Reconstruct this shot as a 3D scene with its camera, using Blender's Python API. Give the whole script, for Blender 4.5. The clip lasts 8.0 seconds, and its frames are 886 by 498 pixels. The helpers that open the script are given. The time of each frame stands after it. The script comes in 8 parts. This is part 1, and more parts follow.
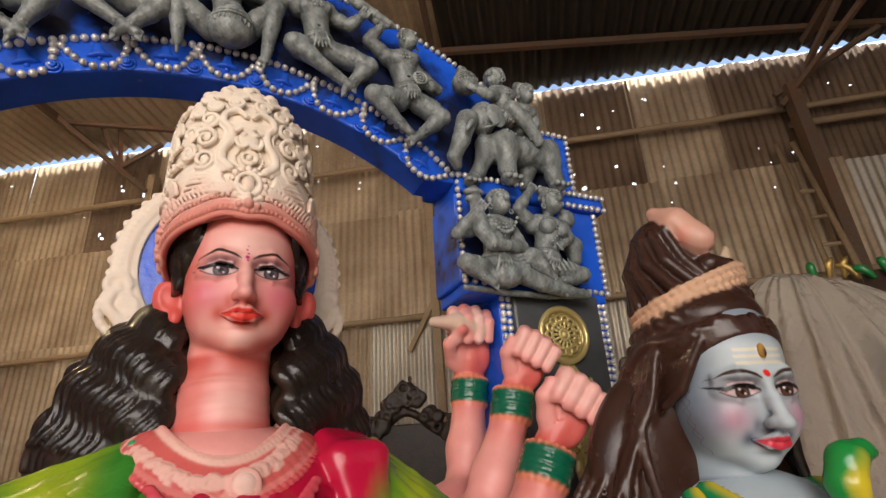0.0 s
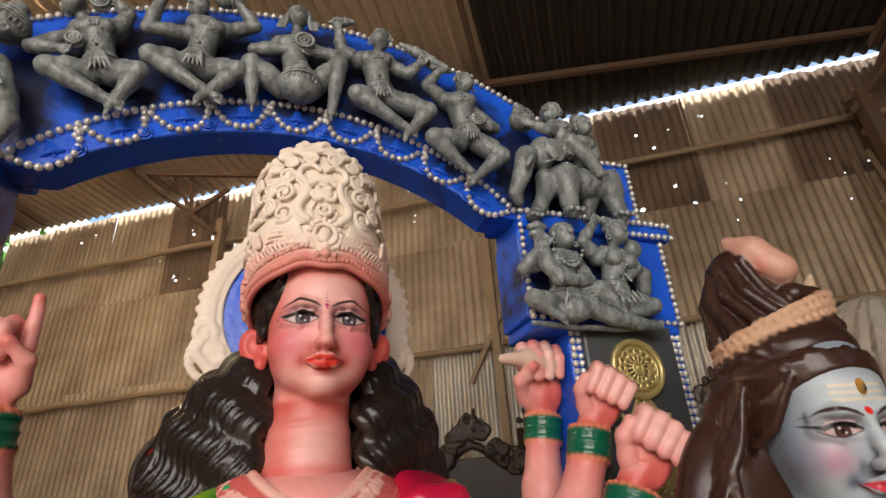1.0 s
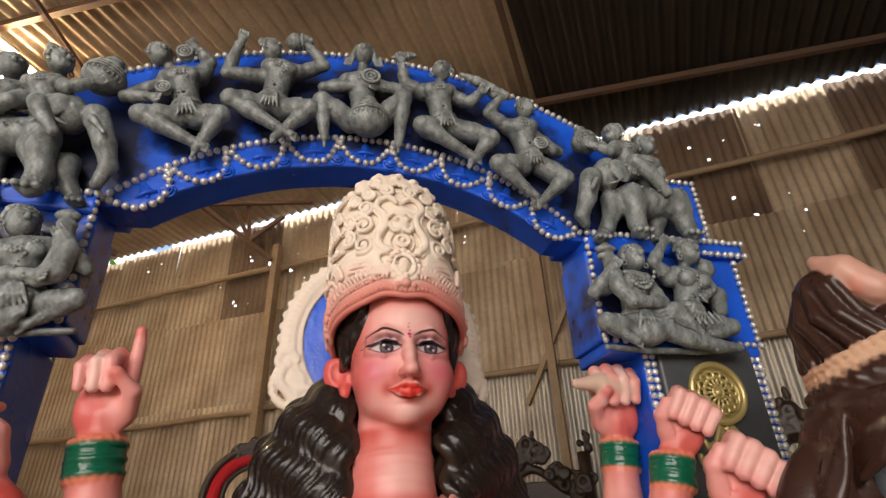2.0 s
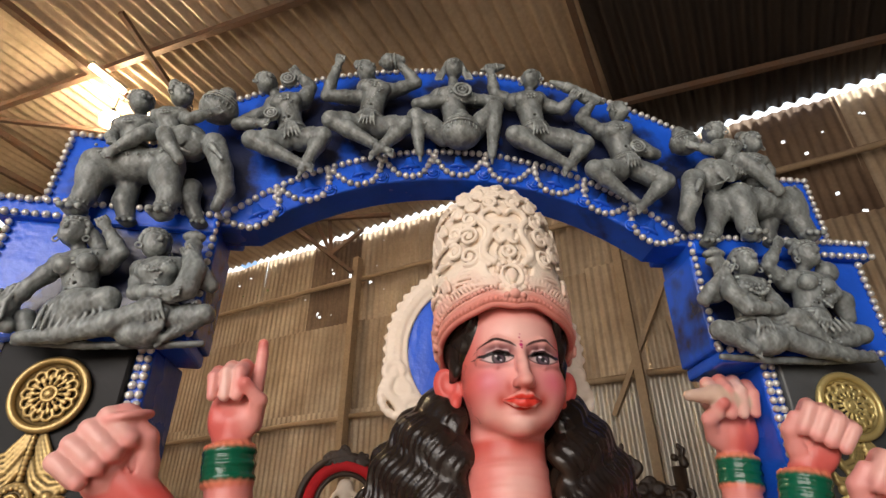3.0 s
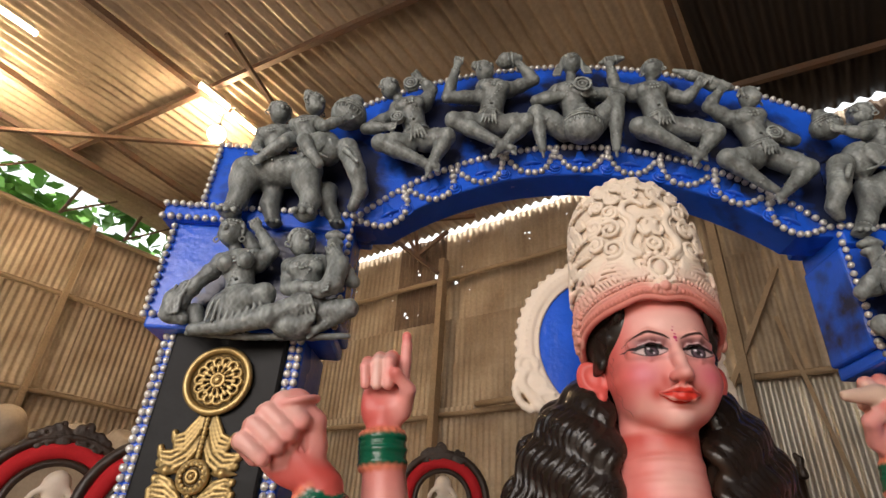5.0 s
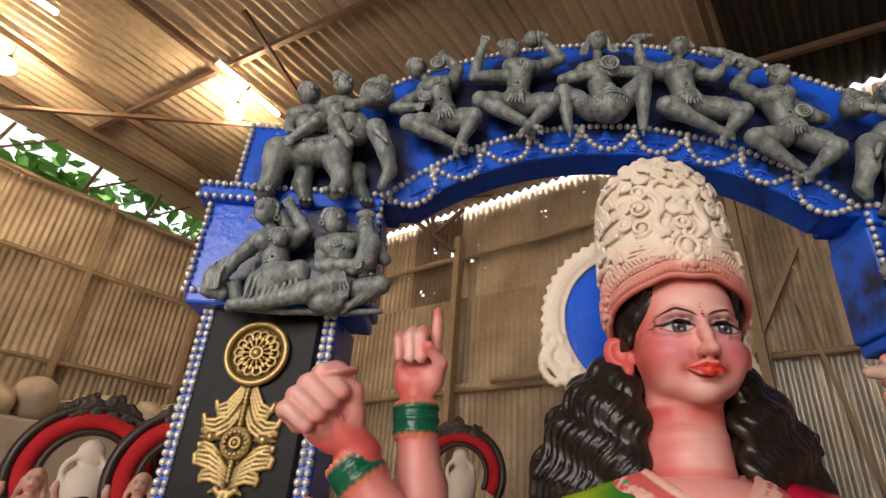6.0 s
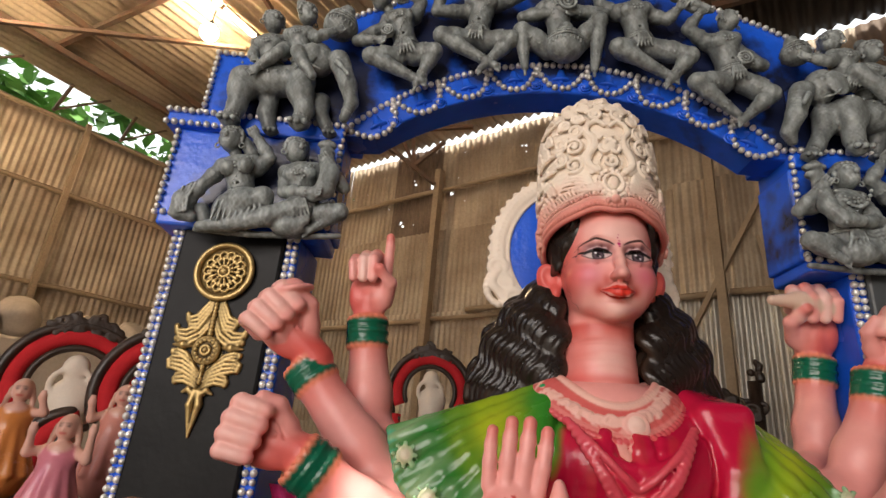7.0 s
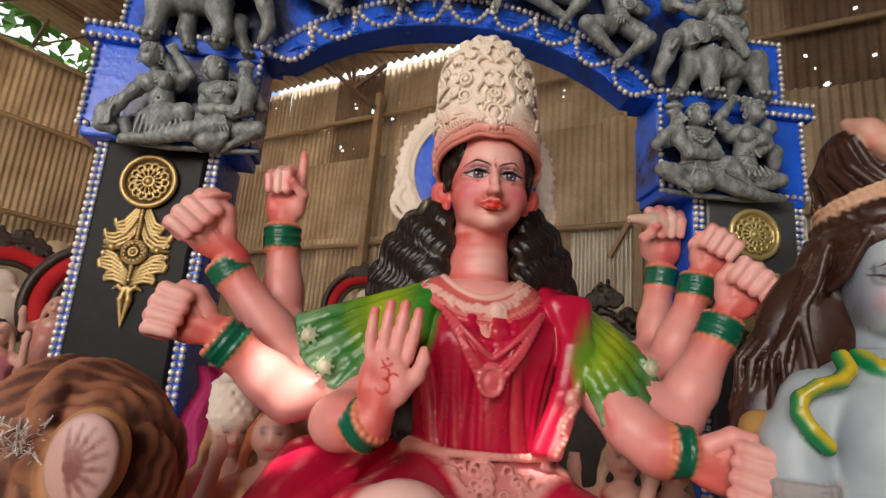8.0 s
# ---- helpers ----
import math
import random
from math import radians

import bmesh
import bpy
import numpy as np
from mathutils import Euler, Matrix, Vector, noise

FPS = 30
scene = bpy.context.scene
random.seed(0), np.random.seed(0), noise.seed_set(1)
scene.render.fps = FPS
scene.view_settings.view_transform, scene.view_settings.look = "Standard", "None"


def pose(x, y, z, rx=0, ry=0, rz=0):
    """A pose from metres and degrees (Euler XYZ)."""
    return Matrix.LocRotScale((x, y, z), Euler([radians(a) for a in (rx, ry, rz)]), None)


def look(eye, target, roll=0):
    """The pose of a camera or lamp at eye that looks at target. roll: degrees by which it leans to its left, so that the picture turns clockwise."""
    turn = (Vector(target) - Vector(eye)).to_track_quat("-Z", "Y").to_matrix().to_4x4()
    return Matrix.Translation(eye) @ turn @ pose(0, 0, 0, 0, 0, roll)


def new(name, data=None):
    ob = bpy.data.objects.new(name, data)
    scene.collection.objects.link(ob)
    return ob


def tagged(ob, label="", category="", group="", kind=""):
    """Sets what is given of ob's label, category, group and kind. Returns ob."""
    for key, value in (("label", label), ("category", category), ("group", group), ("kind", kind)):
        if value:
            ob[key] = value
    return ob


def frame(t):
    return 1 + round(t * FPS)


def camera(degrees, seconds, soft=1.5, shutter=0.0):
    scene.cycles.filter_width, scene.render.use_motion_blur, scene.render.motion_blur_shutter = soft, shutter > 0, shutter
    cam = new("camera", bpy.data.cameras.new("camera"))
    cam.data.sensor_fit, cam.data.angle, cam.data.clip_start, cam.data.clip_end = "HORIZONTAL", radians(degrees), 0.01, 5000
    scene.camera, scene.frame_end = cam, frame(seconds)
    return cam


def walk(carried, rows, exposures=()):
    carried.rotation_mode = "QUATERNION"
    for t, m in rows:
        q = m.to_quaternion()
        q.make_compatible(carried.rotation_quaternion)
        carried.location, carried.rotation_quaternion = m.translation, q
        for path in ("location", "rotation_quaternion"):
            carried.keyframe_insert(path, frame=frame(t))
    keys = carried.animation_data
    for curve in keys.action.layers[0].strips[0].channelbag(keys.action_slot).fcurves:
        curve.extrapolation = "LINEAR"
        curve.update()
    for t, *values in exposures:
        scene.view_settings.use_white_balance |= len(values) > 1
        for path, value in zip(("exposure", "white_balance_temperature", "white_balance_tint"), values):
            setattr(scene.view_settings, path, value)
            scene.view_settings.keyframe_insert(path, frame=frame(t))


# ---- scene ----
cam = camera(78.6, 8.0)
METRES, EYE = 0.6, 1.45
ROWS = [
    (0.0, 0.0, 0.0, 0.0, 1.34, 22.84, 3.19),
    (0.5, -0.0161, -0.0208, 0.0118, 4.04, 24.55, 3.09),
    (1.0, -0.0366, -0.039, 0.0243, 7.54, 26.12, 3.02),
    (1.5, -0.0697, -0.0616, 0.033, 9.68, 27.53, 2.84),
    (3.0, -0.1965, -0.1181, 0.0403, 19.96, 29.49, -0.09),
    (3.5, -0.2415, -0.1328, 0.0364, 23.03, 29.74, -1.09),
    (4.0, -0.2881, -0.1548, 0.029, 25.2, 29.78, -2.12),
    (4.5, -0.3256, -0.1747, 0.0133, 26.57, 29.75, -2.81),
    (6.0, -0.3795, -0.262, -0.0209, 28.65, 27.06, -4.05),
    (6.5, -0.3354, -0.2825, -0.0502, 28.7, 24.08, -4.3),
    (7.0, -0.2185, -0.3239, -0.083, 26.54, 20.11, -4.74),
    (7.5, -0.0704, -0.397, -0.1441, 23.25, 16.46, -5.04),
    (8.0, 0.0309, -0.4794, -0.1971, 20.67, 13.01, -4.38),
]
walk(cam, [(t, pose(METRES * x, METRES * y, EYE + METRES * z, 90 + pitch, roll, yaw)) for t, x, y, z, yaw, pitch, roll in ROWS],
     exposures=[(0.0, 1.12), (3.5, 1.06), (6.5, 0.92), (8.0, 0.92)])

# Frames of reference: the shed, and the shrine that stands askew in it
ROOM = pose(0, 0, 0, 0, 0, -8.0)
SHRINE = pose(-0.426, 0.8845, 0, 0, 0, 24.64)   # local x along the arch, -y to its front


def room(u, v, z):
    return ROOM @ Vector((u, v, z))


def shrine(s, n, z):
    """A point by its place along the arch, its distance in front of it and its height."""
    return SHRINE @ Vector((s, -n, z))


# ---- light ----
SUN_AZ, SUN_EL = radians(155), radians(58)      # from behind the camera
world = bpy.data.worlds.new("daylight")
scene.world = world
world.use_nodes = True
wn = world.node_tree
sky = wn.nodes.new("ShaderNodeTexSky")
sky.sky_type, sky.sun_disc = "NISHITA", False
SUN_FROM = Vector((math.sin(SUN_AZ) * math.cos(SUN_EL), math.cos(SUN_AZ) * math.cos(SUN_EL), math.sin(SUN_EL)))
sky.sun_elevation, sky.sun_rotation = SUN_EL, SUN_AZ
sky.air_density, sky.dust_density, sky.ozone_density = 1.2, 3.0, 1.5          # hazy white summer sky
wn.links.new(sky.outputs[0], wn.nodes["Background"].inputs[0])
wn.nodes["Background"].inputs[1].default_value = 0.15
sun = new("sun", bpy.data.lights.new("sun", "SUN"))
sun.data.energy, sun.data.angle, sun.data.color = 5.0, radians(0.5), (1.0, 0.94, 0.84)
sun.matrix_world = look((0, 0, 30), Vector((0, 0, 30)) - SUN_FROM)


def area_lamp(name, eye, target, w, h, watts, colour):
    ob = new(name, bpy.data.lights.new(name, "AREA"))
    ob.data.shape, ob.data.size, ob.data.size_y, ob.data.energy, ob.data.color = "RECTANGLE", w, h, watts, colour
    ob.matrix_world = look(eye, target)
    return ob


# area lamp added to stand in for daylight from an assumed open front, behind the camera
area_lamp("opening_daylight_stand_in", room(0.2, -4.4, 3.0), room(-0.4, 0, 2.1), 4.4, 2.4, 105, (1.0, 0.85, 0.73))
# ---- materials ----
def material(name, colour, rough=0.5, metal=0.0, grain=40.0, vary=0.25, bump=0.15, big=4.0, stain=None, stain_amount=0.35, attribute=None, random_shade=0.0, coat=0.0, bump_scale=None, spec=None):
    """A surface with grain and larger stains, both procedural, in the object's own metres."""
    m = bpy.data.materials.new(name)
    m.use_nodes = True
    n, l = m.node_tree.nodes, m.node_tree.links
    b = n["Principled BSDF"]
    b.inputs["Metallic"].default_value = metal
    if spec is not None:
        b.inputs["Specular IOR Level"].default_value = spec
    if coat:
        b.inputs["Coat Weight"].default_value, b.inputs["Coat Roughness"].default_value = coat, 0.12
    tc = n.new("ShaderNodeTexCoord")
    fine, wide = n.new("ShaderNodeTexNoise"), n.new("ShaderNodeTexNoise")
    for t, s, d in ((fine, grain, 6.0), (wide, big, 4.0)):
        t.inputs["Scale"].default_value, t.inputs["Detail"].default_value = s, d
        l.new(tc.outputs["Object"], t.inputs["Vector"])
    if attribute:
        a = n.new("ShaderNodeAttribute")
        a.attribute_name = attribute
        base = a.outputs["Color"]
    else:
        rgb = n.new("ShaderNodeRGB")
        rgb.outputs[0].default_value = (*colour, 1)
        base = rgb.outputs[0]
    mix = n.new("ShaderNodeMix")
    mix.data_type = "RGBA"
    ramp = n.new("ShaderNodeValToRGB")
    ramp.color_ramp.elements[0].position, ramp.color_ramp.elements[1].position = 0.42, 0.68
    l.new(wide.outputs["Fac"], ramp.inputs[0])
    amount = n.new("ShaderNodeMath")
    amount.operation = "MULTIPLY"
    amount.inputs[1].default_value = stain_amount
    l.new(ramp.outputs[0], amount.inputs[0])
    l.new(amount.outputs[0], mix.inputs["Factor"])
    l.new(base, mix.inputs["A"])
    if stain:
        mix.inputs["B"].default_value = (*stain, 1)
    else:
        dark = n.new("ShaderNodeMix")
        dark.data_type, dark.blend_type = "RGBA", "MULTIPLY"
        dark.inputs["Factor"].default_value = 1.0
        dark.inputs["B"].default_value = (0.62, 0.6, 0.58, 1)
        l.new(base, dark.inputs["A"])
        l.new(dark.outputs["Result"], mix.inputs["B"])
    hsv = n.new("ShaderNodeHueSaturation")
    l.new(mix.outputs["Result"], hsv.inputs["Color"])
    value = n.new("ShaderNodeMapRange")
    value.inputs["To Min"].default_value, value.inputs["To Max"].default_value = 1 - vary, 1 + vary
    l.new(fine.outputs["Fac"], value.inputs["Value"])
    out = value.outputs[0]
    if random_shade:
        info = n.new("ShaderNodeObjectInfo")
        rr = n.new("ShaderNodeMapRange")
        rr.inputs["To Min"].default_value, rr.inputs["To Max"].default_value = 1 - random_shade, 1 + random_shade
        l.new(info.outputs["Random"], rr.inputs["Value"])
        mul = n.new("ShaderNodeMath")
        mul.operation = "MULTIPLY"
        l.new(out, mul.inputs[0])
        l.new(rr.outputs[0], mul.inputs[1])
        out = mul.outputs[0]
    l.new(out, hsv.inputs["Value"])
    l.new(hsv.outputs[0], b.inputs["Base Color"])
    rmap = n.new("ShaderNodeMapRange")
    rmap.inputs["To Min"].default_value, rmap.inputs["To Max"].default_value = max(0.03, rough - 0.12), min(1.0, rough + 0.12)
    l.new(wide.outputs["Fac"], rmap.inputs["Value"])
    l.new(rmap.outputs[0], b.inputs["Roughness"])
    if bump:
        bm = n.new("ShaderNodeBump")
        bm.inputs["Strength"].default_value, bm.inputs["Distance"].default_value = bump, 0.004
        src = fine
        if bump_scale:
            src = n.new("ShaderNodeTexNoise")
            src.inputs["Scale"].default_value, src.inputs["Detail"].default_value = bump_scale, 5.0
            l.new(tc.outputs["Object"], src.inputs["Vector"])
        l.new(src.outputs["Fac"], bm.inputs["Height"])
        l.new(bm.outputs[0], b.inputs["Normal"])
    return m


def glow(name, colour, strength):
    m = bpy.data.materials.new(name)
    m.use_nodes = True
    n, l = m.node_tree.nodes, m.node_tree.links
    e = n.new("ShaderNodeEmission")
    e.inputs[0].default_value, e.inputs[1].default_value = (*colour, 1), strength
    l.new(e.outputs[0], n["Material Output"].inputs[0])
    return m


M_SHEET = material("rusty_galvanised_sheet", (0.45, 0.365, 0.265), 0.55, 0.25, 30, 0.25, 0.1, 1.1, (0.16, 0.095, 0.05), 0.8, random_shade=0.12)
M_SHEET_DARK = material("brown_rusted_sheet", (0.17, 0.115, 0.075), 0.65, 0.1, 30, 0.3, 0.1, 2.0, (0.07, 0.04, 0.025), 0.7)
M_SHEET_NEW = material("grey_galvanised_sheet", (0.52, 0.49, 0.43), 0.45, 0.45, 30, 0.2, 0.1, 1.5, (0.24, 0.18, 0.12), 0.6, random_shade=0.15)
M_ROOF = material("brown_roof_sheet", (0.47, 0.37, 0.26), 0.5, 0.2, 25, 0.25, 0.1, 0.9, (0.13, 0.09, 0.06), 0.6)
M_ROOF_DARK = material("near_black_roof_sheet", (0.030, 0.023, 0.019), 0.6, 0.1, 25, 0.3, 0.1, 0.9, (0.02, 0.015, 0.012), 0.6)
M_STEEL = material("rusty_steel", (0.16, 0.11, 0.08), 0.6, 0.4, 60, 0.35, 0.3, 7, (0.22, 0.1, 0.05), 0.5)
M_BAMBOO = material("weathered_bamboo", (0.33, 0.24, 0.15), 0.65, 0, 50, 0.3, 0.2, 6)
M_FLOOR = material("dusty_earth_floor", (0.22, 0.18, 0.14), 0.9, 0, 30, 0.3, 0.4, 2)
M_BLUE = material("glossy_blue_enamel", (0.014, 0.115, 0.76), 0.24, 0, 25, 0.12, 0.35, 5, (0.010, 0.045, 0.34), 0.45, bump_scale=60)
M_BLACK = material("black_enamel_panel", (0.006, 0.006, 0.007), 0.42, 0, 30, 0.3, 0.3, 5, (0.018, 0.018, 0.018), 0.5, spec=0.14)
M_GOLD = material("antique_gold_paint", (0.52, 0.36, 0.12), 0.38, 0.75, 90, 0.35, 0.2, 25, (0.16, 0.1, 0.03), 0.7)


def shaded_relief(name, low, high, rough, metal, lo, hi):
    """Paint brighter on raised parts; patina and shade of hollows put into the colour."""
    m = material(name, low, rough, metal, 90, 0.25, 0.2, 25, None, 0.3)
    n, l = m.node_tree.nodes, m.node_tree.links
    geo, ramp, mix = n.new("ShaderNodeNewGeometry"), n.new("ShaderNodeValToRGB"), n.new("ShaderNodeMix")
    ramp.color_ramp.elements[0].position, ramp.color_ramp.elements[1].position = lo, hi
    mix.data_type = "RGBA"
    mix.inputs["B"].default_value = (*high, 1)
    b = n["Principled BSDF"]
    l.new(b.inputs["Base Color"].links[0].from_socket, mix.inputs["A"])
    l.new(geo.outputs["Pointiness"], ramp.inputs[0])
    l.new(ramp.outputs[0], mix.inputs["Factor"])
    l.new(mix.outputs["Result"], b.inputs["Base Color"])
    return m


M_GILT = shaded_relief("gold_with_shaded_hollows", (0.06, 0.040, 0.014), (0.52, 0.37, 0.15), 0.42, 0.6, 0.470, 0.525)
# brighter copy of the same gilt, for the right column
M_GILT_BRIGHT = shaded_relief("brighter_gilt_copy", (0.17, 0.12, 0.035), (0.66, 0.54, 0.23), 0.36, 0.6, 0.455, 0.505)
# right panel: the grey reflection on black enamel is put into the base colour
M_PANEL_SHEEN = material("black_panel_with_grey_sheen", (0.075, 0.082, 0.088), 0.35, 0, 30, 0.3, 0.3, 5, (0.035, 0.038, 0.04), 0.6)
M_BEAD = material("silver_bead_paint", (0.80, 0.79, 0.76), 0.28, 0.4, 120, 0.25, 0.1, 60, (0.25, 0.25, 0.26), 0.6, random_shade=0.2)
M_WOOD = material("dark_carved_wood", (0.035, 0.022, 0.016), 0.4, 0, 60, 0.4, 0.5, 12, (0.075, 0.045, 0.03), 0.5)
M_VELVET = material("red_velvet", (0.60, 0.014, 0.022), 0.85, 0, 200, 0.2, 0.2, 8)
M_LAMP = glow("lamp_glass", (1.0, 0.74, 0.46), 165)
M_TUBE = glow("tube_glass", (1.0, 0.74, 0.44), 22)


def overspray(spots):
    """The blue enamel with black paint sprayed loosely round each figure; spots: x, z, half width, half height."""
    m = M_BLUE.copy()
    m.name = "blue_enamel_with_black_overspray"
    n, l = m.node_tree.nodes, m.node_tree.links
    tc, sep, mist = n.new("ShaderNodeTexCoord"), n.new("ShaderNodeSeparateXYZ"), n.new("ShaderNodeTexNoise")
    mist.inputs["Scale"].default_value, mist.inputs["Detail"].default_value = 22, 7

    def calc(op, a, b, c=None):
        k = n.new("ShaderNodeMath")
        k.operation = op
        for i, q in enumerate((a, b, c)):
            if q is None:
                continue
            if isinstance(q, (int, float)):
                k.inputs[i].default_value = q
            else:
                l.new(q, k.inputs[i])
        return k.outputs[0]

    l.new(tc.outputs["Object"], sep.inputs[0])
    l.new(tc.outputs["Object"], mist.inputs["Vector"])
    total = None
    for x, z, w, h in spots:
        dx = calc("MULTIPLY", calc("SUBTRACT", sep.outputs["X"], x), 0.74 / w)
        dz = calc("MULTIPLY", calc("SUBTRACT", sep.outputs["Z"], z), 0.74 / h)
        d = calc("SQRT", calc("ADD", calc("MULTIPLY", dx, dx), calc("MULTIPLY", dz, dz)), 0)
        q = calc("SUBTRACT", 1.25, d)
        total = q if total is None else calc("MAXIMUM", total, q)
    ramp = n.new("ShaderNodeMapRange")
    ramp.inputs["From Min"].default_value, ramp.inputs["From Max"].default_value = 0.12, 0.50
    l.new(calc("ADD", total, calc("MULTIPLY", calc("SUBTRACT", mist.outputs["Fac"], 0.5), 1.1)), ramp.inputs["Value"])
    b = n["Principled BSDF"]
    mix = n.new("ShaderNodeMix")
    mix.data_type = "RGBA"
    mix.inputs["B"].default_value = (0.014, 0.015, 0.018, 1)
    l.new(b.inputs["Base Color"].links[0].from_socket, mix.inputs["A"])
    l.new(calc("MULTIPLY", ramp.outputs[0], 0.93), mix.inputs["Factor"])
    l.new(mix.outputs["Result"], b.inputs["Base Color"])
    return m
# ---- mesh helpers ----
def link_mesh(name, bm, mat, parent=None, label="", smooth=False):
    me = bpy.data.meshes.new(name)
    bm.to_mesh(me)
    bm.free()
    for m in (mat if isinstance(mat, (list, tuple)) else [mat]):
        me.materials.append(m)
    if smooth:
        me.polygons.foreach_set("use_smooth", [True] * len(me.polygons))
    ob = new(name, me)
    if parent:
        ob.parent = parent
    if label:
        ob["label"] = label
    return ob


def part(name, bm, mat, parent, label="", smooth=False):
    return link_mesh(name, bm, mat, parent, label, smooth)


def thing(name, m, label, category, group="", kind=""):
    ob = new(name)
    ob.matrix_world = m
    ob.empty_display_size = 0.1
    return tagged(ob, label, category, group, kind)


def box(bm, lo, hi, bevel=0.0, m=None):
    c = [(a + b) / 2 for a, b in zip(lo, hi)]
    mat = Matrix.Translation(c) @ Matrix.Diagonal([abs(b - a) for a, b in zip(lo, hi)] + [1])
    r = bmesh.ops.create_cube(bm, size=1, matrix=(m @ mat if m else mat))
    if bevel:
        es = list({e for v in r["verts"] for e in v.link_edges})
        bmesh.ops.bevel(bm, geom=es, offset=bevel, segments=2, affect="EDGES", profile=0.5)
    return r["verts"]


def rod(bm, a, b, r, r2=None, seg=10):
    a, b = Vector(a), Vector(b)
    d = b - a
    m = Matrix.Translation((a + b) / 2) @ d.to_track_quat("Z", "Y").to_matrix().to_4x4()
    bmesh.ops.create_cone(bm, cap_ends=True, segments=seg, radius1=r, radius2=r if r2 is None else r2, depth=d.length, matrix=m)


def bar(bm, a, b, w, h):
    """A flat-sided steel bar from a to b."""
    a, b = Vector(a), Vector(b)
    d = b - a
    m = Matrix.Translation((a + b) / 2) @ d.to_track_quat("Z", "Y").to_matrix().to_4x4() @ Matrix.Diagonal((w, h, d.length, 1))
    bmesh.ops.create_cube(bm, size=1, matrix=m)


def tube(bm, pts, r, seg=8, taper=None):
    """A round tube through points, with a radius for each where taper is given."""
    pts = [Vector(p) for p in pts]
    rings, up = [], Vector((0.31, 0.17, 0.93))
    for i, p in enumerate(pts):
        t = (pts[min(i + 1, len(pts) - 1)] - pts[max(i - 1, 0)]).normalized()
        x = t.cross(up)
        if x.length < 1e-3:
            x = t.cross(Vector((1, 0, 0)))
        x.normalize()
        y = t.cross(x)
        rad = taper[i] if taper else r
        rings.append([bm.verts.new(p + rad * (math.cos(a) * x + math.sin(a) * y)) for a in (2 * math.pi * j / seg for j in range(seg))])
    for a, b in zip(rings, rings[1:]):
        for j in range(seg):
            bm.faces.new((a[j], a[(j + 1) % seg], b[(j + 1) % seg], b[j]))
    for ring, flip in ((rings[0], False), (rings[-1], True)):
        bm.faces.new(ring if flip else ring[::-1])


def extruded(bm, outline, y0, y1, bevel=0.0):
    """A plate in the x-z plane with that outline, from y0 (front) to y1."""
    vs = [bm.verts.new((x, y0, z)) for x, z in outline]
    f = bm.faces.new(vs)
    f.normal_update()
    if f.normal.y > 0:
        f.normal_flip()
    r = bmesh.ops.extrude_face_region(bm, geom=[f])
    moved = [g for g in r["geom"] if isinstance(g, bmesh.types.BMVert)]
    for v in moved:
        v.co.y = y1
    bmesh.ops.recalc_face_normals(bm, faces=bm.faces[:])
    if bevel:
        es = [e for e in bm.edges if e.is_valid and all(abs(v.co.y - y0) < 1e-6 for v in e.verts)]
        bmesh.ops.bevel(bm, geom=es, offset=bevel, segments=2, affect="EDGES", profile=0.5)


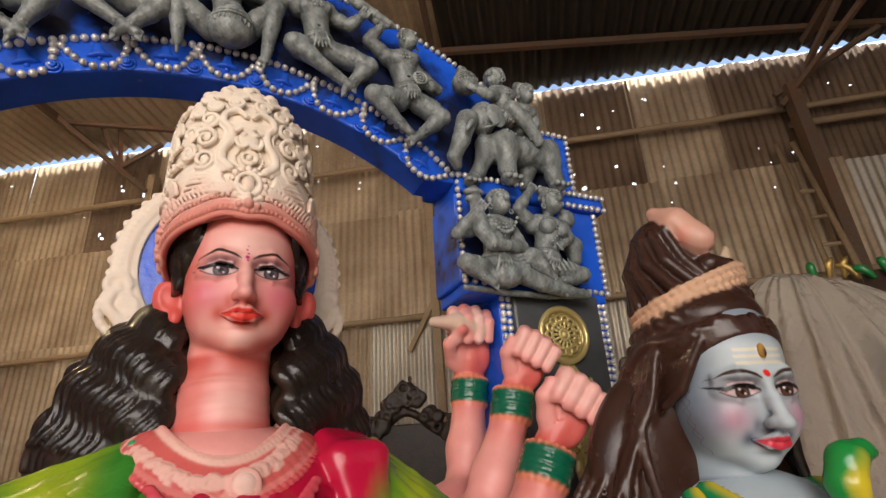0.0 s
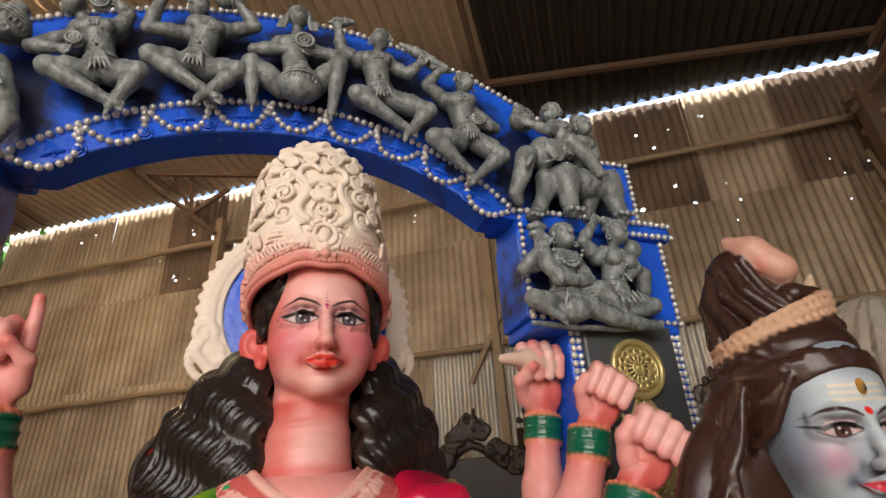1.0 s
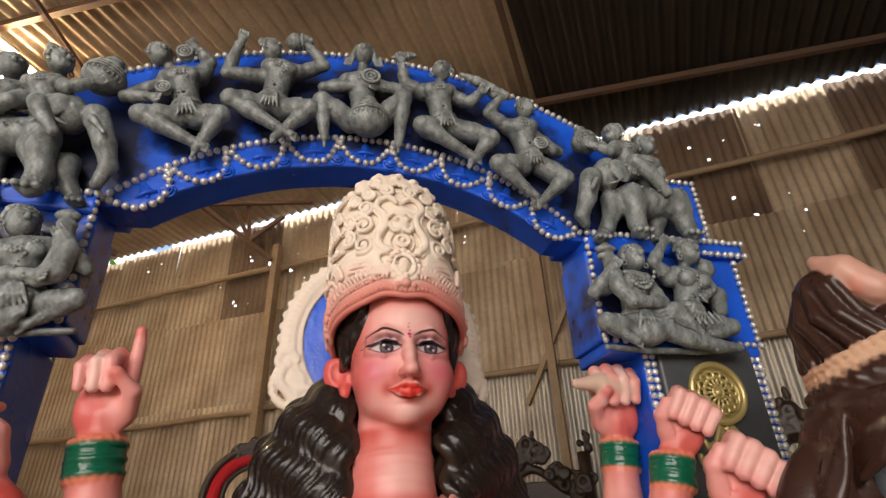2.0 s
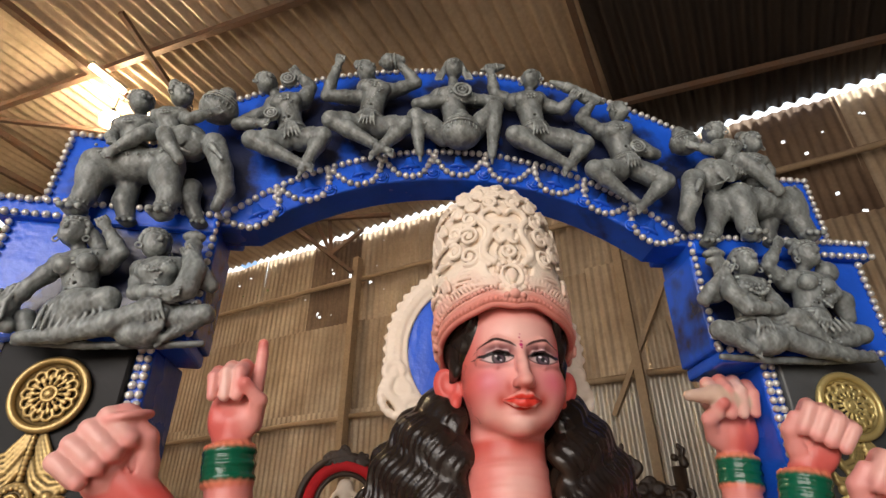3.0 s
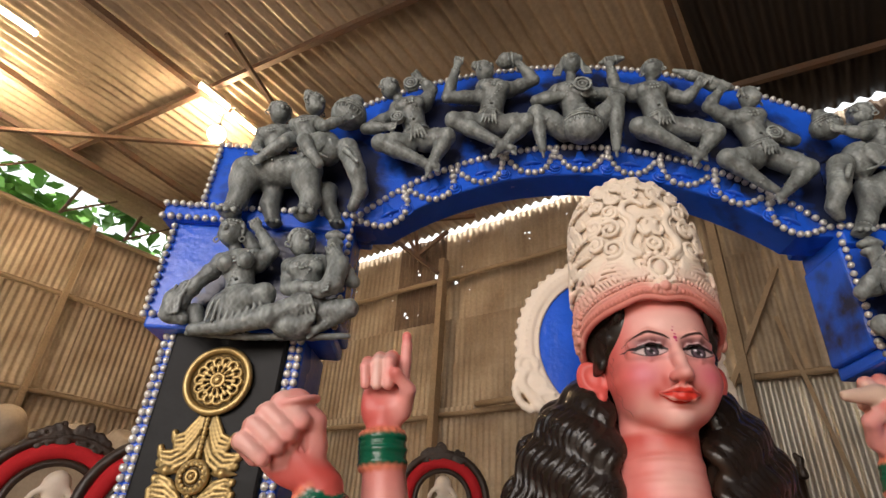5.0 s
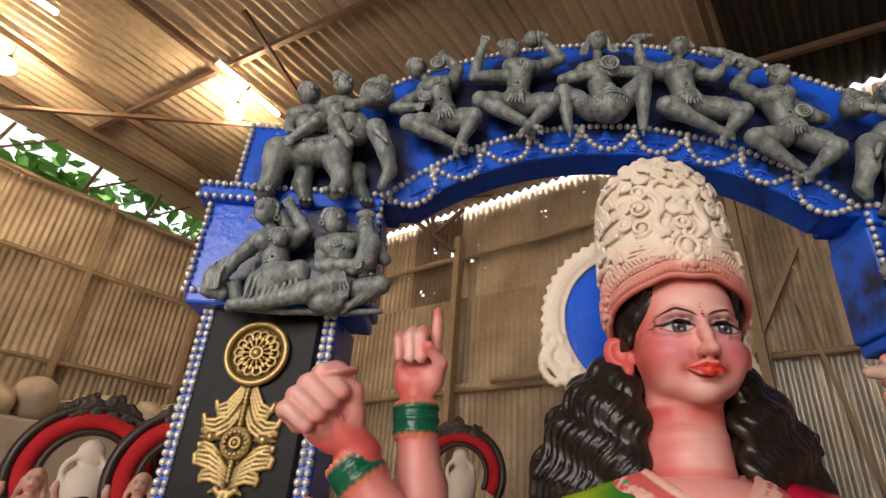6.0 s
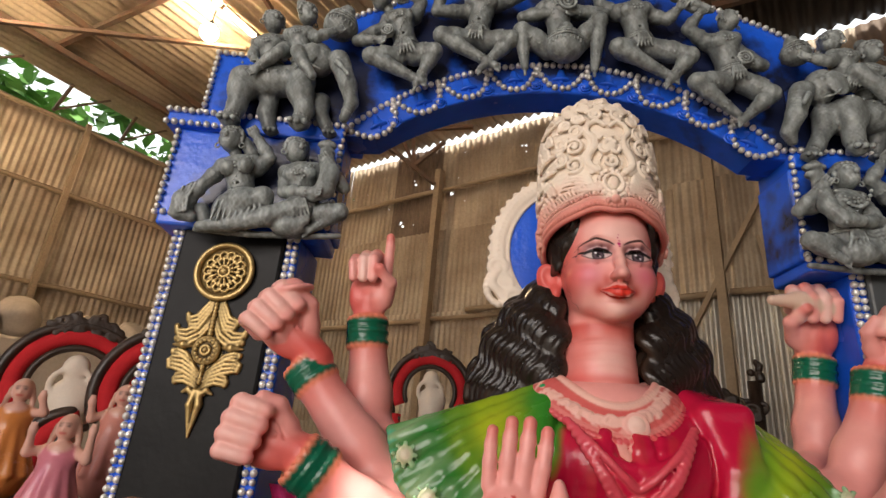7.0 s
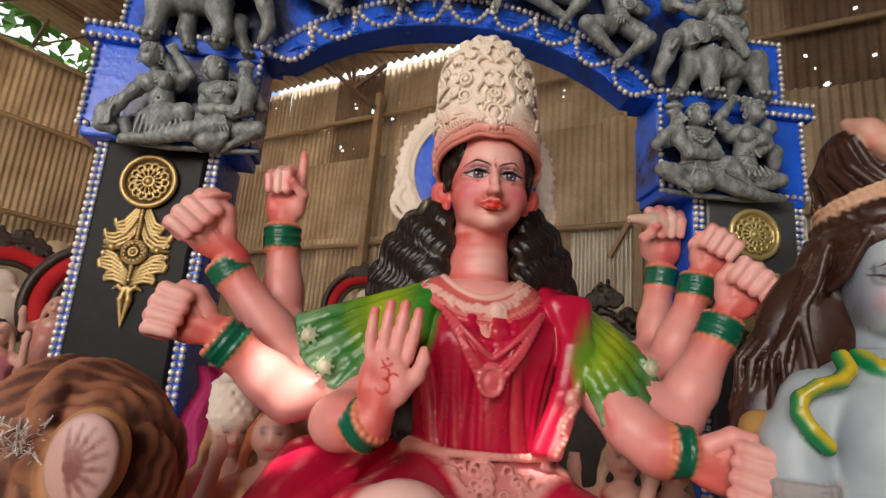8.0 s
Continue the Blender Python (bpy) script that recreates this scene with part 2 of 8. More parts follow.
class Clay:
    """Forms pressed together like wet clay: each one adds to the solid or cuts from it, and brings its paint along."""

    def __init__(self):
        self.forms = []

    def add(self, kind, lo, hi, args, k, col, mat, soft, cut):
        self.forms.append((kind, np.array(lo, float), np.array(hi, float), args, k, np.array(col, float), mat, soft, cut))

    def cap(self, a, b, ra, rb=None, col=(0.5, 0.5, 0.5), mat=0, k=0.006, soft=None, cut=False):
        a, b = np.array(a, float), np.array(b, float)
        rb = ra if rb is None else rb
        r = max(ra, rb)
        self.add("cap", np.minimum(a, b) - r, np.maximum(a, b) + r, (a, b, ra, rb), k, col, mat, soft, cut)

    def chain(self, pts, r, col=(0.5, 0.5, 0.5), mat=0, k=0.004, soft=None):
        rs = r if isinstance(r, (list, tuple)) else [r] * len(pts)
        for (a, b), (ra, rb) in zip(zip(pts, pts[1:]), zip(rs, rs[1:])):
            self.cap(a, b, ra, rb, col, mat, k, soft)

    def ell(self, c, r, turn=(0, 0, 0), col=(0.5, 0.5, 0.5), mat=0, k=0.006, soft=None, cut=False):
        c, r = np.array(c, float), np.array((r, r, r) if isinstance(r, (int, float)) else r, float)
        m = np.array(Euler([radians(a) for a in turn]).to_matrix())
        reach = np.sqrt(((m * r) ** 2).sum(1))
        self.add("ell", c - reach, c + reach, (c, r, m), k, col, mat, soft, cut)

    def ring(self, c, big, r, turn=(0, 0, 0), col=(0.5, 0.5, 0.5), mat=0, k=0.003, soft=None):
        c = np.array(c, float)
        m = np.array(Euler([radians(a) for a in turn]).to_matrix())
        e = big + r
        self.add("ring", c - e, c + e, (c, big, r, m), k, col, mat, soft, False)

    @staticmethod
    def far(kind, args, x, y, z):
        if kind == "cap":
            a, b, ra, rb = args
            d = b - a
            q = (x - a[0]) * d[0] + (y - a[1]) * d[1] + (z - a[2]) * d[2]
            t = np.clip(q / max(float(d @ d), 1e-12), 0, 1)
            return np.sqrt((x - a[0] - t * d[0]) ** 2 + (y - a[1] - t * d[1]) ** 2 + (z - a[2] - t * d[2]) ** 2) - (ra + (rb - ra) * t)
        if kind == "ell":
            c, r, m = args
            px, py, pz = x - c[0], y - c[1], z - c[2]
            q = [m[0, i] * px + m[1, i] * py + m[2, i] * pz for i in range(3)]
            k0 = np.sqrt(sum((q[i] / r[i]) ** 2 for i in range(3)))
            k1 = np.sqrt(sum((q[i] / r[i] ** 2) ** 2 for i in range(3))) + 1e-9
            return k0 * (k0 - 1) / k1
        c, big, r, m = args
        px, py, pz = x - c[0], y - c[1], z - c[2]
        q = [m[0, i] * px + m[1, i] * py + m[2, i] * pz for i in range(3)]
        return np.sqrt((np.sqrt(q[0] ** 2 + q[1] ** 2) - big) ** 2 + q[2] ** 2) - r

    def field(self, h):
        pad = 4 * h
        lo = np.min([f[1] for f in self.forms if not f[8]], 0) - pad
        hi = np.max([f[2] for f in self.forms if not f[8]], 0) + pad
        n = np.ceil((hi - lo) / h).astype(int) + 1
        val = np.full(n, 1.0, np.float32)
        ax = [(lo[i] + h * np.arange(n[i])).astype(np.float32) for i in range(3)]
        for kind, flo, fhi, args, k, col, mat, soft, cut in self.forms:
            p = k + 2.5 * h
            i0 = np.clip(np.floor((flo - p - lo) / h).astype(int), 0, n)
            i1 = np.clip(np.ceil((fhi + p - lo) / h).astype(int) + 1, 0, n)
            if (i1 <= i0).any():
                continue
            sl = tuple(slice(a, b) for a, b in zip(i0, i1))
            d = self.far(kind, args, ax[0][sl[0]][:, None, None], ax[1][sl[1]][None, :, None], ax[2][sl[2]][None, None, :])
            old = val[sl]
            if cut:
                t = np.clip(0.5 - 0.5 * (old + d) / k, 0, 1)
                val[sl] = old * (1 - t) - d * t + k * t * (1 - t)
            else:
                t = np.clip(0.5 + 0.5 * (old - d) / k, 0, 1)
                val[sl] = old * (1 - t) + d * t - k * t * (1 - t)
        return val, lo

    def surface(self, h, paint=None, even=2, rough=0.0, plain=False):
        """Vertices, quads, colours and material numbers of the solid, on a grid of that step; rough: unevenness of the modelled clay in metres, plain: one paint for all."""
        val, lo = self.field(h)
        if rough:
            rnd = random.Random(len(self.forms))
            ax = [lo[i] + h * np.arange(val.shape[i]) for i in range(3)]
            for size in (0.034, 0.021, 0.013):
                wave = 1.0
                for i in range(3):
                    q = np.sin(ax[i] * 2 * math.pi / (size * rnd.uniform(0.8, 1.25)) + rnd.uniform(0, 6.3) + 1.3 * np.sin(ax[i] * 2 * math.pi / (size * 2.7)))
                    wave = wave * q.reshape([-1 if j == i else 1 for j in range(3)])
                val = val + (rough * wave).astype(np.float32)
        s = val < 0
        c = s[:-1, :-1, :-1].astype(np.int8)
        for o in ((1, 0, 0), (0, 1, 0), (0, 0, 1), (1, 1, 0), (1, 0, 1), (0, 1, 1), (1, 1, 1)):
            c = c + s[o[0]:s.shape[0] - 1 + o[0], o[1]:s.shape[1] - 1 + o[1], o[2]:s.shape[2] - 1 + o[2]]
        cells = np.argwhere((c > 0) & (c < 8))
        index = np.full(c.shape, -1, np.int32)
        index[tuple(cells.T)] = np.arange(len(cells))
        corners = [(i, j, k) for i in (0, 1) for j in (0, 1) for k in (0, 1)]
        v = {o: val[cells[:, 0] + o[0], cells[:, 1] + o[1], cells[:, 2] + o[2]] for o in corners}
        total, count = np.zeros((len(cells), 3)), np.zeros(len(cells))
        for a in corners:
            for axis in range(3):
                if a[axis] == 0:
                    b = tuple(1 if i == axis else a[i] for i in range(3))
                    cross = (v[a] < 0) != (v[b] < 0)
                    t = np.where(cross, v[a] / np.where(cross, v[a] - v[b], 1), 0)
                    at = np.repeat(np.array(a, float)[None], len(cells), 0)
                    at[:, axis] += t
                    total += at * cross[:, None]
                    count += cross
        verts = lo + h * (cells + total / count[:, None])
        quads = []
        for axis in range(3):
            o = tuple(1 if i == axis else 0 for i in range(3))
            a = s[:s.shape[0] - o[0], :s.shape[1] - o[1], :s.shape[2] - o[2]]
            b = s[o[0]:, o[1]:, o[2]:]
            at = np.argwhere(a != b)
            p, q = [(1, 2), (2, 0), (0, 1)][axis]
            at = at[(at[:, p] > 0) & (at[:, q] > 0) & (at[:, p] < s.shape[p] - 1) & (at[:, q] < s.shape[q] - 1)]
            inside = a[tuple(at.T)]
            ring = []
            for dp, dq in ((-1, -1), (0, -1), (0, 0), (-1, 0)):
                w = at.copy()
                w[:, p] += dp
                w[:, q] += dq
                ring.append(index[tuple(w.T)])
            ring = np.stack(ring, 1)
            ring[~inside] = ring[~inside][:, ::-1]
            quads.append(ring)
        quads = np.concatenate(quads)
        for _ in range(even):                                   # even out the grid's small steps
            near_sum, links = np.zeros_like(verts), np.zeros(len(verts))
            for a, b in ((0, 1), (1, 2), (2, 3), (3, 0)):
                for p, q in ((a, b), (b, a)):
                    links += np.bincount(quads[:, p], minlength=len(verts))
                    for axis in range(3):
                        near_sum[:, axis] += np.bincount(quads[:, p], weights=verts[quads[:, q], axis], minlength=len(verts))
            verts = 0.4 * verts + 0.6 * near_sum / np.maximum(links, 1)[:, None]
        col, mat = np.zeros((len(verts), 3)), np.zeros(len(verts), np.int32)
        near = np.full(len(verts), 1.0)
        order = np.argsort(verts[:, 2])
        level = verts[order, 2]
        for kind, flo, fhi, args, k, fc, fm, soft, cut in ([] if plain else self.forms):
            if cut:
                continue
            w = soft or max(0.35 * k, 0.8 * h)
            p = k + 2.5 * h + w
            sel = order[np.searchsorted(level, flo[2] - p):np.searchsorted(level, fhi[2] + p)]
            x, y = verts[sel, 0], verts[sel, 1]
            sel = sel[(x > flo[0] - p) & (x < fhi[0] + p) & (y > flo[1] - p) & (y < fhi[1] + p)]
            if not len(sel):
                continue
            x, y, z = verts[sel].T
            d = self.far(kind, args, x, y, z)
            t = np.clip(0.5 + 0.5 * (near[sel] - d) / w, 0, 1)
            col[sel] = col[sel] * (1 - t[:, None]) + fc * t[:, None]
            near[sel] = np.minimum(near[sel], d)
            mat[sel[t > 0.5]] = fm
        if paint:
            col, mat = paint(verts, col, mat)
        return verts, quads, col, mat


def clay_object(name, pieces, mats, parent=None, label=""):
    """One mesh from the surfaces of one or several solids."""
    vs, qs, cs, ms, n = [], [], [], [], 0
    for v, q, c, m in pieces:
        vs.append(v), qs.append(q + n), cs.append(c), ms.append(m)
        n += len(v)
    v, q, c, m = (np.concatenate(a) for a in (vs, qs, cs, ms))
    me = bpy.data.meshes.new(name)
    me.vertices.add(len(v))
    me.vertices.foreach_set("co", v.astype(np.float32).ravel())
    me.loops.add(q.size)
    me.loops.foreach_set("vertex_index", q.astype(np.int32).ravel())
    me.polygons.add(len(q))
    me.polygons.foreach_set("loop_start", (np.arange(len(q)) * 4).astype(np.int32))
    me.polygons.foreach_set("loop_total", np.full(len(q), 4, np.int32))
    for x in mats:
        me.materials.append(x)
    me.polygons.foreach_set("material_index", m[q[:, 0]].astype(np.int32))
    me.polygons.foreach_set("use_smooth", np.ones(len(q), bool))
    at = me.attributes.new("paint", "FLOAT_COLOR", "POINT")
    at.data.foreach_set("color", np.concatenate([c, np.ones((len(c), 1))], 1).astype(np.float32).ravel())
    me.update()
    me.validate()
    ob = new(name, me)
    if parent:
        ob.parent = parent
    if label:
        ob["label"] = label
    return ob
# ---- the shed ----
BACK, LEFT, RIGHT, FRONT = 4.8, -7.5, 6.0, -4.6
EAVE, SLOPE = 5.25, 0.05


def roof_z(v):
    return EAVE + SLOPE * (BACK - v)


def sheet_mesh(name, w, h, mat, pitch=0.076, amp=0.009, holes=(), per=6, ragged=0.0, seed=0):
    """A corrugated sheet in the x-z plane, ribs upright, with rust holes (x, z, radius)."""
    rnd = random.Random(seed)
    nx = max(2, round(w / pitch * per))
    xs = [w * i / nx for i in range(nx + 1)]
    zs = {0.0, h, h / 2}
    for x, z, r in holes:
        zs |= {min(max(z + r * k, 0.0), h) for k in (-1.0, -0.4, 0.4, 1.0)}
    zs = sorted(zs)
    top = [ragged * rnd.uniform(-1, 1) for _ in range(nx // 8 + 2)]
    verts = []
    for i, x in enumerate(xs):
        y = amp * math.cos(2 * math.pi * x / pitch)
        for z in zs:
            verts.append((x, y, z + (top[i // 8] if z == h else 0)))
    nz = len(zs)
    faces = []
    for i in range(nx):
        for j in range(nz - 1):
            cx, cz = (xs[i] + xs[i + 1]) / 2, (zs[j] + zs[j + 1]) / 2
            if any(((cx - x) / (r * 1.05)) ** 2 + ((cz - z) / (r * 1.05)) ** 2 < 1 or (abs(cx - x) < 0.007 and abs(cz - z) < r * 0.9) for x, z, r in holes):
                continue
            faces.append((i * nz + j, (i + 1) * nz + j, (i + 1) * nz + j + 1, i * nz + j + 1))
    me = bpy.data.meshes.new(name)
    me.from_pydata(verts, [], faces)
    me.materials.append(mat)
    me.polygons.foreach_set("use_smooth", [True] * len(me.polygons))
    return me


def wall_of_sheets(name, m, length, rows, holes, label, mats, seed):
    """A wall whose sheets hang in rows, overlapping. rows: (bottom, top). holes: (x, z, radius) in the wall's own frame."""
    rnd = random.Random(seed)
    wall = thing(name, m, label, "wall", kind="structure")
    for r, (z0, z1) in enumerate(rows):
        x, lap = 0.0, 0
        while x < length:
            w = min(rnd.choice((0.76, 0.836, 0.912, 0.988)), length - x + 0.05)
            dz = rnd.uniform(-0.03, 0.05) if r < len(rows) - 1 else rnd.uniform(-0.025, 0.022)
            mat = mats(x + w / 2, (z0 + z1) / 2, rnd)
            mine = [(hx - x, hz - z0, hr) for hx, hz, hr in holes if x < hx < x + w - 0.07 and z0 < hz < z1]
            me = sheet_mesh("sheet", w + 0.05, z1 - z0 + dz, mat, rnd.choice((0.076, 0.076, 0.085)), rnd.uniform(0.008, 0.012), mine, ragged=0.015 if r == len(rows) - 1 else 0.0, seed=int(x * 100) + r)
            ob = new("sheet", me)
            ob.parent = wall
            lap += 1
            ob.matrix_local = pose(x, 0.012 * (lap % 2) + 0.03 * r, z0, rnd.uniform(-0.25, 0.25), rnd.uniform(-0.5, 0.5), 0)
            x += w
    return wall


def back_mats(x, z, rnd):
    u = x + LEFT
    if -4.7 < u < -3.9 and z > 4:
        return M_SHEET_DARK
    if z > 4.2 and u > 0.2:
        return M_SHEET if rnd.random() < 0.45 else M_SHEET_DARK
    if z < 2.8 and u > -1.5:
        return M_SHEET_NEW
    return M_SHEET_NEW if u > -1.5 and rnd.random() < 0.2 else M_SHEET


rnd = random.Random(4)
HOLES = [(-4.59, 4.18, 0.035), (-4.55, 4.13, 0.02), (-4.09, 4.62, 0.045), (-4.13, 4.55, 0.03), (-3.79, 4.46, 0.03), (-4.36, 4.12, 0.015), (-4.4, 4.72, 0.02),
         (1.23, 3.98, 0.03), (0.76, 4.0, 0.03), (0.86, 4.86, 0.02), (1.0, 4.68, 0.02), (1.62, 3.93, 0.025), (0.62, 4.3, 0.02), (1.1, 4.2, 0.02)]
for _ in range(26):
    HOLES.append((rnd.uniform(0.45, 4.2), rnd.choice((rnd.uniform(3.5, 4.4), rnd.uniform(4.55, 5.05))), rnd.uniform(0.008, 0.02)))
for _ in range(30):
    HOLES.append((rnd.uniform(-6.2, -0.9), rnd.uniform(4.25, 5.05), rnd.uniform(0.006, 0.018)))
wall_of_sheets("wall_north", ROOM @ pose(LEFT, BACK, 0), RIGHT - LEFT, ((0.0, 1.55), (1.5, 2.86), (2.80, 3.95), (3.88, 5.228)),
               [(u - LEFT, z, 0.72 * r) for u, z, r in HOLES], "wall of rusty brown and grey corrugated metal sheets with small bright holes", back_mats, 11)
wall_of_sheets("wall_west", ROOM @ pose(LEFT, FRONT, 0, 0, 0, 90), BACK - FRONT, ((0.0, 1.6), (1.55, 2.8), (2.75, 3.95), (3.9, 4.86)),
               [], "wall of dusty tan corrugated metal sheets below an open gap", lambda x, z, r: M_SHEET, 12)
wall_of_sheets("wall_east", ROOM @ pose(RIGHT, BACK, 0, 0, 0, -90), BACK - FRONT, ((0.0, 2.6), (2.5, 5.3)), [], "plain wall of brown corrugated metal sheets", lambda x, z, r: M_SHEET_DARK, 13)
# unseen front wall, added with an opening for the daylight lamp
bm = bmesh.new()
box(bm, (LEFT, FRONT - 0.1, 0), (-3.7, FRONT, 5.7))
box(bm, (2.5, FRONT - 0.1, 0), (RIGHT, FRONT, 5.7))
box(bm, (-3.7, FRONT - 0.1, 4.3), (2.5, FRONT, 5.7))
tagged(link_mesh("wall_south", bm, M_SHEET_DARK), "plain brown sheet wall with a wide opening", "wall", kind="structure").matrix_world = ROOM
bm = bmesh.new()
box(bm, (-60, -60, -0.2), (60, 60, 0))
tagged(link_mesh("ground", bm, M_FLOOR), "dusty trodden earth floor running on outdoors", "floor", kind="structure").matrix_world = ROOM

# hazy bright sky far behind the gaps
M_HAZE = glow("hazy_white_sky", (0.92, 0.97, 1.0), 1.1)
for name, m, w in (("backdrop_north", ROOM @ pose(0, BACK + 14, 0), 44), ("backdrop_west", ROOM @ pose(LEFT - 16, 0, 0, 0, 0, 90), 44)):
    bm = bmesh.new()
    box(bm, (-w / 2, 0, 0), (w / 2, 0.1, 16))
    tagged(link_mesh(name, bm, M_HAZE), "hazy white daylight sky beyond the shed", "sky", kind="structure").matrix_world = m

# roof: ribbed sheets with the ribs running to the back wall
SUNSPOTS = [(shrine(-0.297, 0.258, 1.292), 0.062), (shrine(0.176, 0.235, 1.218), 0.036), (shrine(0.175, 0.240, 1.30), 0.022)]


def roof_hole(p):
    """Where the sun's ray to p passes the roof, in the shed's frame."""
    q, d = ROOM.inverted() @ p, ROOM.to_3x3().inverted() @ SUN_FROM
    k = (roof_z(q.y) - q.z) / (d.z + SLOPE * d.y)
    return q + k * d


def roof():
    pitch, amp, per = 0.125, 0.024, 8
    u0, u1, v0, v1 = LEFT - 0.25, RIGHT + 0.1, FRONT - 0.2, BACK + 0.04
    holes = [(*roof_hole(p).xy, r) for p, r in SUNSPOTS]
    nu = round((u1 - u0) / pitch * per)
    vs = {v0, v1}
    for hu, hv, r in holes:
        vs |= {hv + r * k for k in (-1, -0.5, 0.5, 1)}
    vs = sorted(vs)
    verts = [(u0 + (u1 - u0) * i / nu, v, roof_z(v) + amp * math.cos(2 * math.pi * (u1 - u0) * i / nu / pitch)) for i in range(nu + 1) for v in vs]
    nv, faces = len(vs), []
    for i in range(nu):
        for j in range(nv - 1):
            cu, cv = u0 + (u1 - u0) * (i + 0.5) / nu, (vs[j] + vs[j + 1]) / 2
            if not any((cu - hu) ** 2 + (cv - hv) ** 2 < r * r for hu, hv, r in holes):
                faces.append((i * nv + j, i * nv + j + 1, (i + 1) * nv + j + 1, (i + 1) * nv + j))
    me = bpy.data.meshes.new("ceiling")
    me.from_pydata(verts, [], faces)
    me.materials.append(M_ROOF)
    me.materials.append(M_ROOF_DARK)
    # the sheets are near black right of u = -0.47
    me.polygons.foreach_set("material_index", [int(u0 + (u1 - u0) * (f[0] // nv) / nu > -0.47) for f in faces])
    me.polygons.foreach_set("use_smooth", [True] * len(me.polygons))
    ob = new("ceiling", me)
    ob.matrix_world = ROOM
    return tagged(ob, "ribbed metal roof sheets, brown and near black, over the shed", "roof", kind="structure")


roof()


def beam(name, a, b, w, h, label, mat=None, drop=0.0):
    bm = bmesh.new()
    bar(bm, a, b, w, h)
    ob = link_mesh(name, bm, mat or M_STEEL)
    ob.matrix_world = ROOM
    return tagged(ob, label, "beam", kind="structure")


def pole(name, a, b, r, label, mat=None):
    bm = bmesh.new()
    a, b = Vector(a), Vector(b)
    n = max(2, int((b - a).length / 0.35))
    tube(bm, [a.lerp(b, i / n) + Vector((random.uniform(-0.006, 0.006), 0, random.uniform(-0.008, 0.008))) for i in range(n + 1)], r, 8,
         [r * random.uniform(0.9, 1.1) for _ in range(n + 1)])
    ob = link_mesh(name, bm, mat or M_BAMBOO, smooth=True)
    ob.matrix_world = ROOM
    return tagged(ob, label, "pole", kind="structure")


def rz(u, v, off=-0.06):
    return (u, v, roof_z(v) + off)


# purlins along the shed, rafters across it
for va, vb in ((1.78, 2.45), (3.8, 4.35), (-0.2, 0.3), (-2.2, -1.8)):
    beam("purlin", rz(-7.0, va - 0.55, -0.055), rz(5.5, vb + 0.45, -0.055), 0.05, 0.06, "rusty steel purlin under the roof sheets")
for ua, ub, w in ((-4.5, -4.6, 0.06), (-0.36, -0.56, 0.05), (-5.7, -6.5, 0.05), (3.2, 3.0, 0.06), (-6.95, -6.8, 0.05)):
    beam("rafter", rz(ua, -3.5, -0.12), rz(ub, 4.6, -0.12), w, 0.07, "rusty steel rafter under the roof")
beam("brace", rz(-3.7, 1.2, -0.2), rz(-4.3, 3.0, -0.35), 0.04, 0.04, "thin dark diagonal roof brace")
# truss members where the posts meet the roof
for a, b in (((-3.87, 4.62, 4.49), (-4.62, 4.0, 5.2)), ((-4.09, 4.45, 4.72), (-4.3, 4.3, 5.22)), ((-4.09, 4.45, 4.72), (-4.14, 4.4, 5.22)), ((-4.09, 4.45, 4.72), (-3.75, 4.6, 5.06)), ((-4.6, 4.1, 5.16), (-3.3, 4.55, 5.12)),
             ((2.72, 4.6, 4.55), (3.3, 3.7, 5.12)), ((2.85, 4.45, 4.75), (3.0, 3.6, 5.12)), ((2.6, 4.65, 4.6), (3.6, 4.5, 5.1)), ((2.6, 4.6, 4.45), (2.8, 4.6, 4.65))):
    beam("brace", a, b, 0.045, 0.045, "rusty steel truss brace under the roof")
# rails on the back wall
for u0, u1, z0, z1 in ((LEFT, -3.9, 4.42, 4.46), (-3.85, -0.75, 4.44, 4.5), (-0.7, 2.7, 4.47, 4.5), (2.75, RIGHT, 4.5, 4.58), (LEFT, -3.9, 2.72, 2.78), (-3.85, -0.75, 2.78, 2.82), (-0.7, 2.6, 2.83, 2.84), (2.7, RIGHT, 4.32, 4.36), (2.6, RIGHT, 2.85, 2.85)):
    pole("rail", (u0, BACK - 0.05, z0), (u1, BACK - 0.05, z1), 0.03, "weathered bamboo rail tied along the sheet wall", M_BAMBOO)
pole("rail", (-3.3, BACK - 0.13, 2.84), (-2.3, BACK - 0.13, 2.88), 0.035, "loose bamboo length resting on the rail")
for v0, v1, z0, z1 in ((FRONT, BACK, 3.78, 3.96), (FRONT, BACK, 2.62, 2.84), (FRONT, BACK, 4.68, 4.84)):
    pole("rail", (LEFT + 0.05, v0, z0), (LEFT + 0.05, v1, z1), 0.03, "weathered rail along the tan sheet wall")
beam("post", (-3.88, BACK - 0.1, 0), (-3.86, BACK - 0.1, 4.72), 0.1, 0.08, "pale dusty steel post against the back wall", M_BAMBOO)
beam("post", (-0.72, BACK - 0.1, 0), (-0.78, BACK - 0.1, 4.9), 0.11, 0.07, "weathered wooden post against the back wall", M_BAMBOO)
beam("post", (2.78, BACK - 0.2, 0), (2.72, BACK - 0.2, 4.65), 0.14, 0.1, "brown rusty steel post against the back wall", M_STEEL)
beam("brace", (-1.02, BACK - 0.07, 2.5), (-0.36, BACK - 0.07, 3.72), 0.06, 0.04, "weathered slanting batten on the sheet wall", M_BAMBOO)
beam("brace", (-0.45, BACK - 0.06, 3.3), (-0.2, BACK - 0.06, 1.8), 0.035, 0.03, "pale batten on the sheet wall", M_BAMBOO)
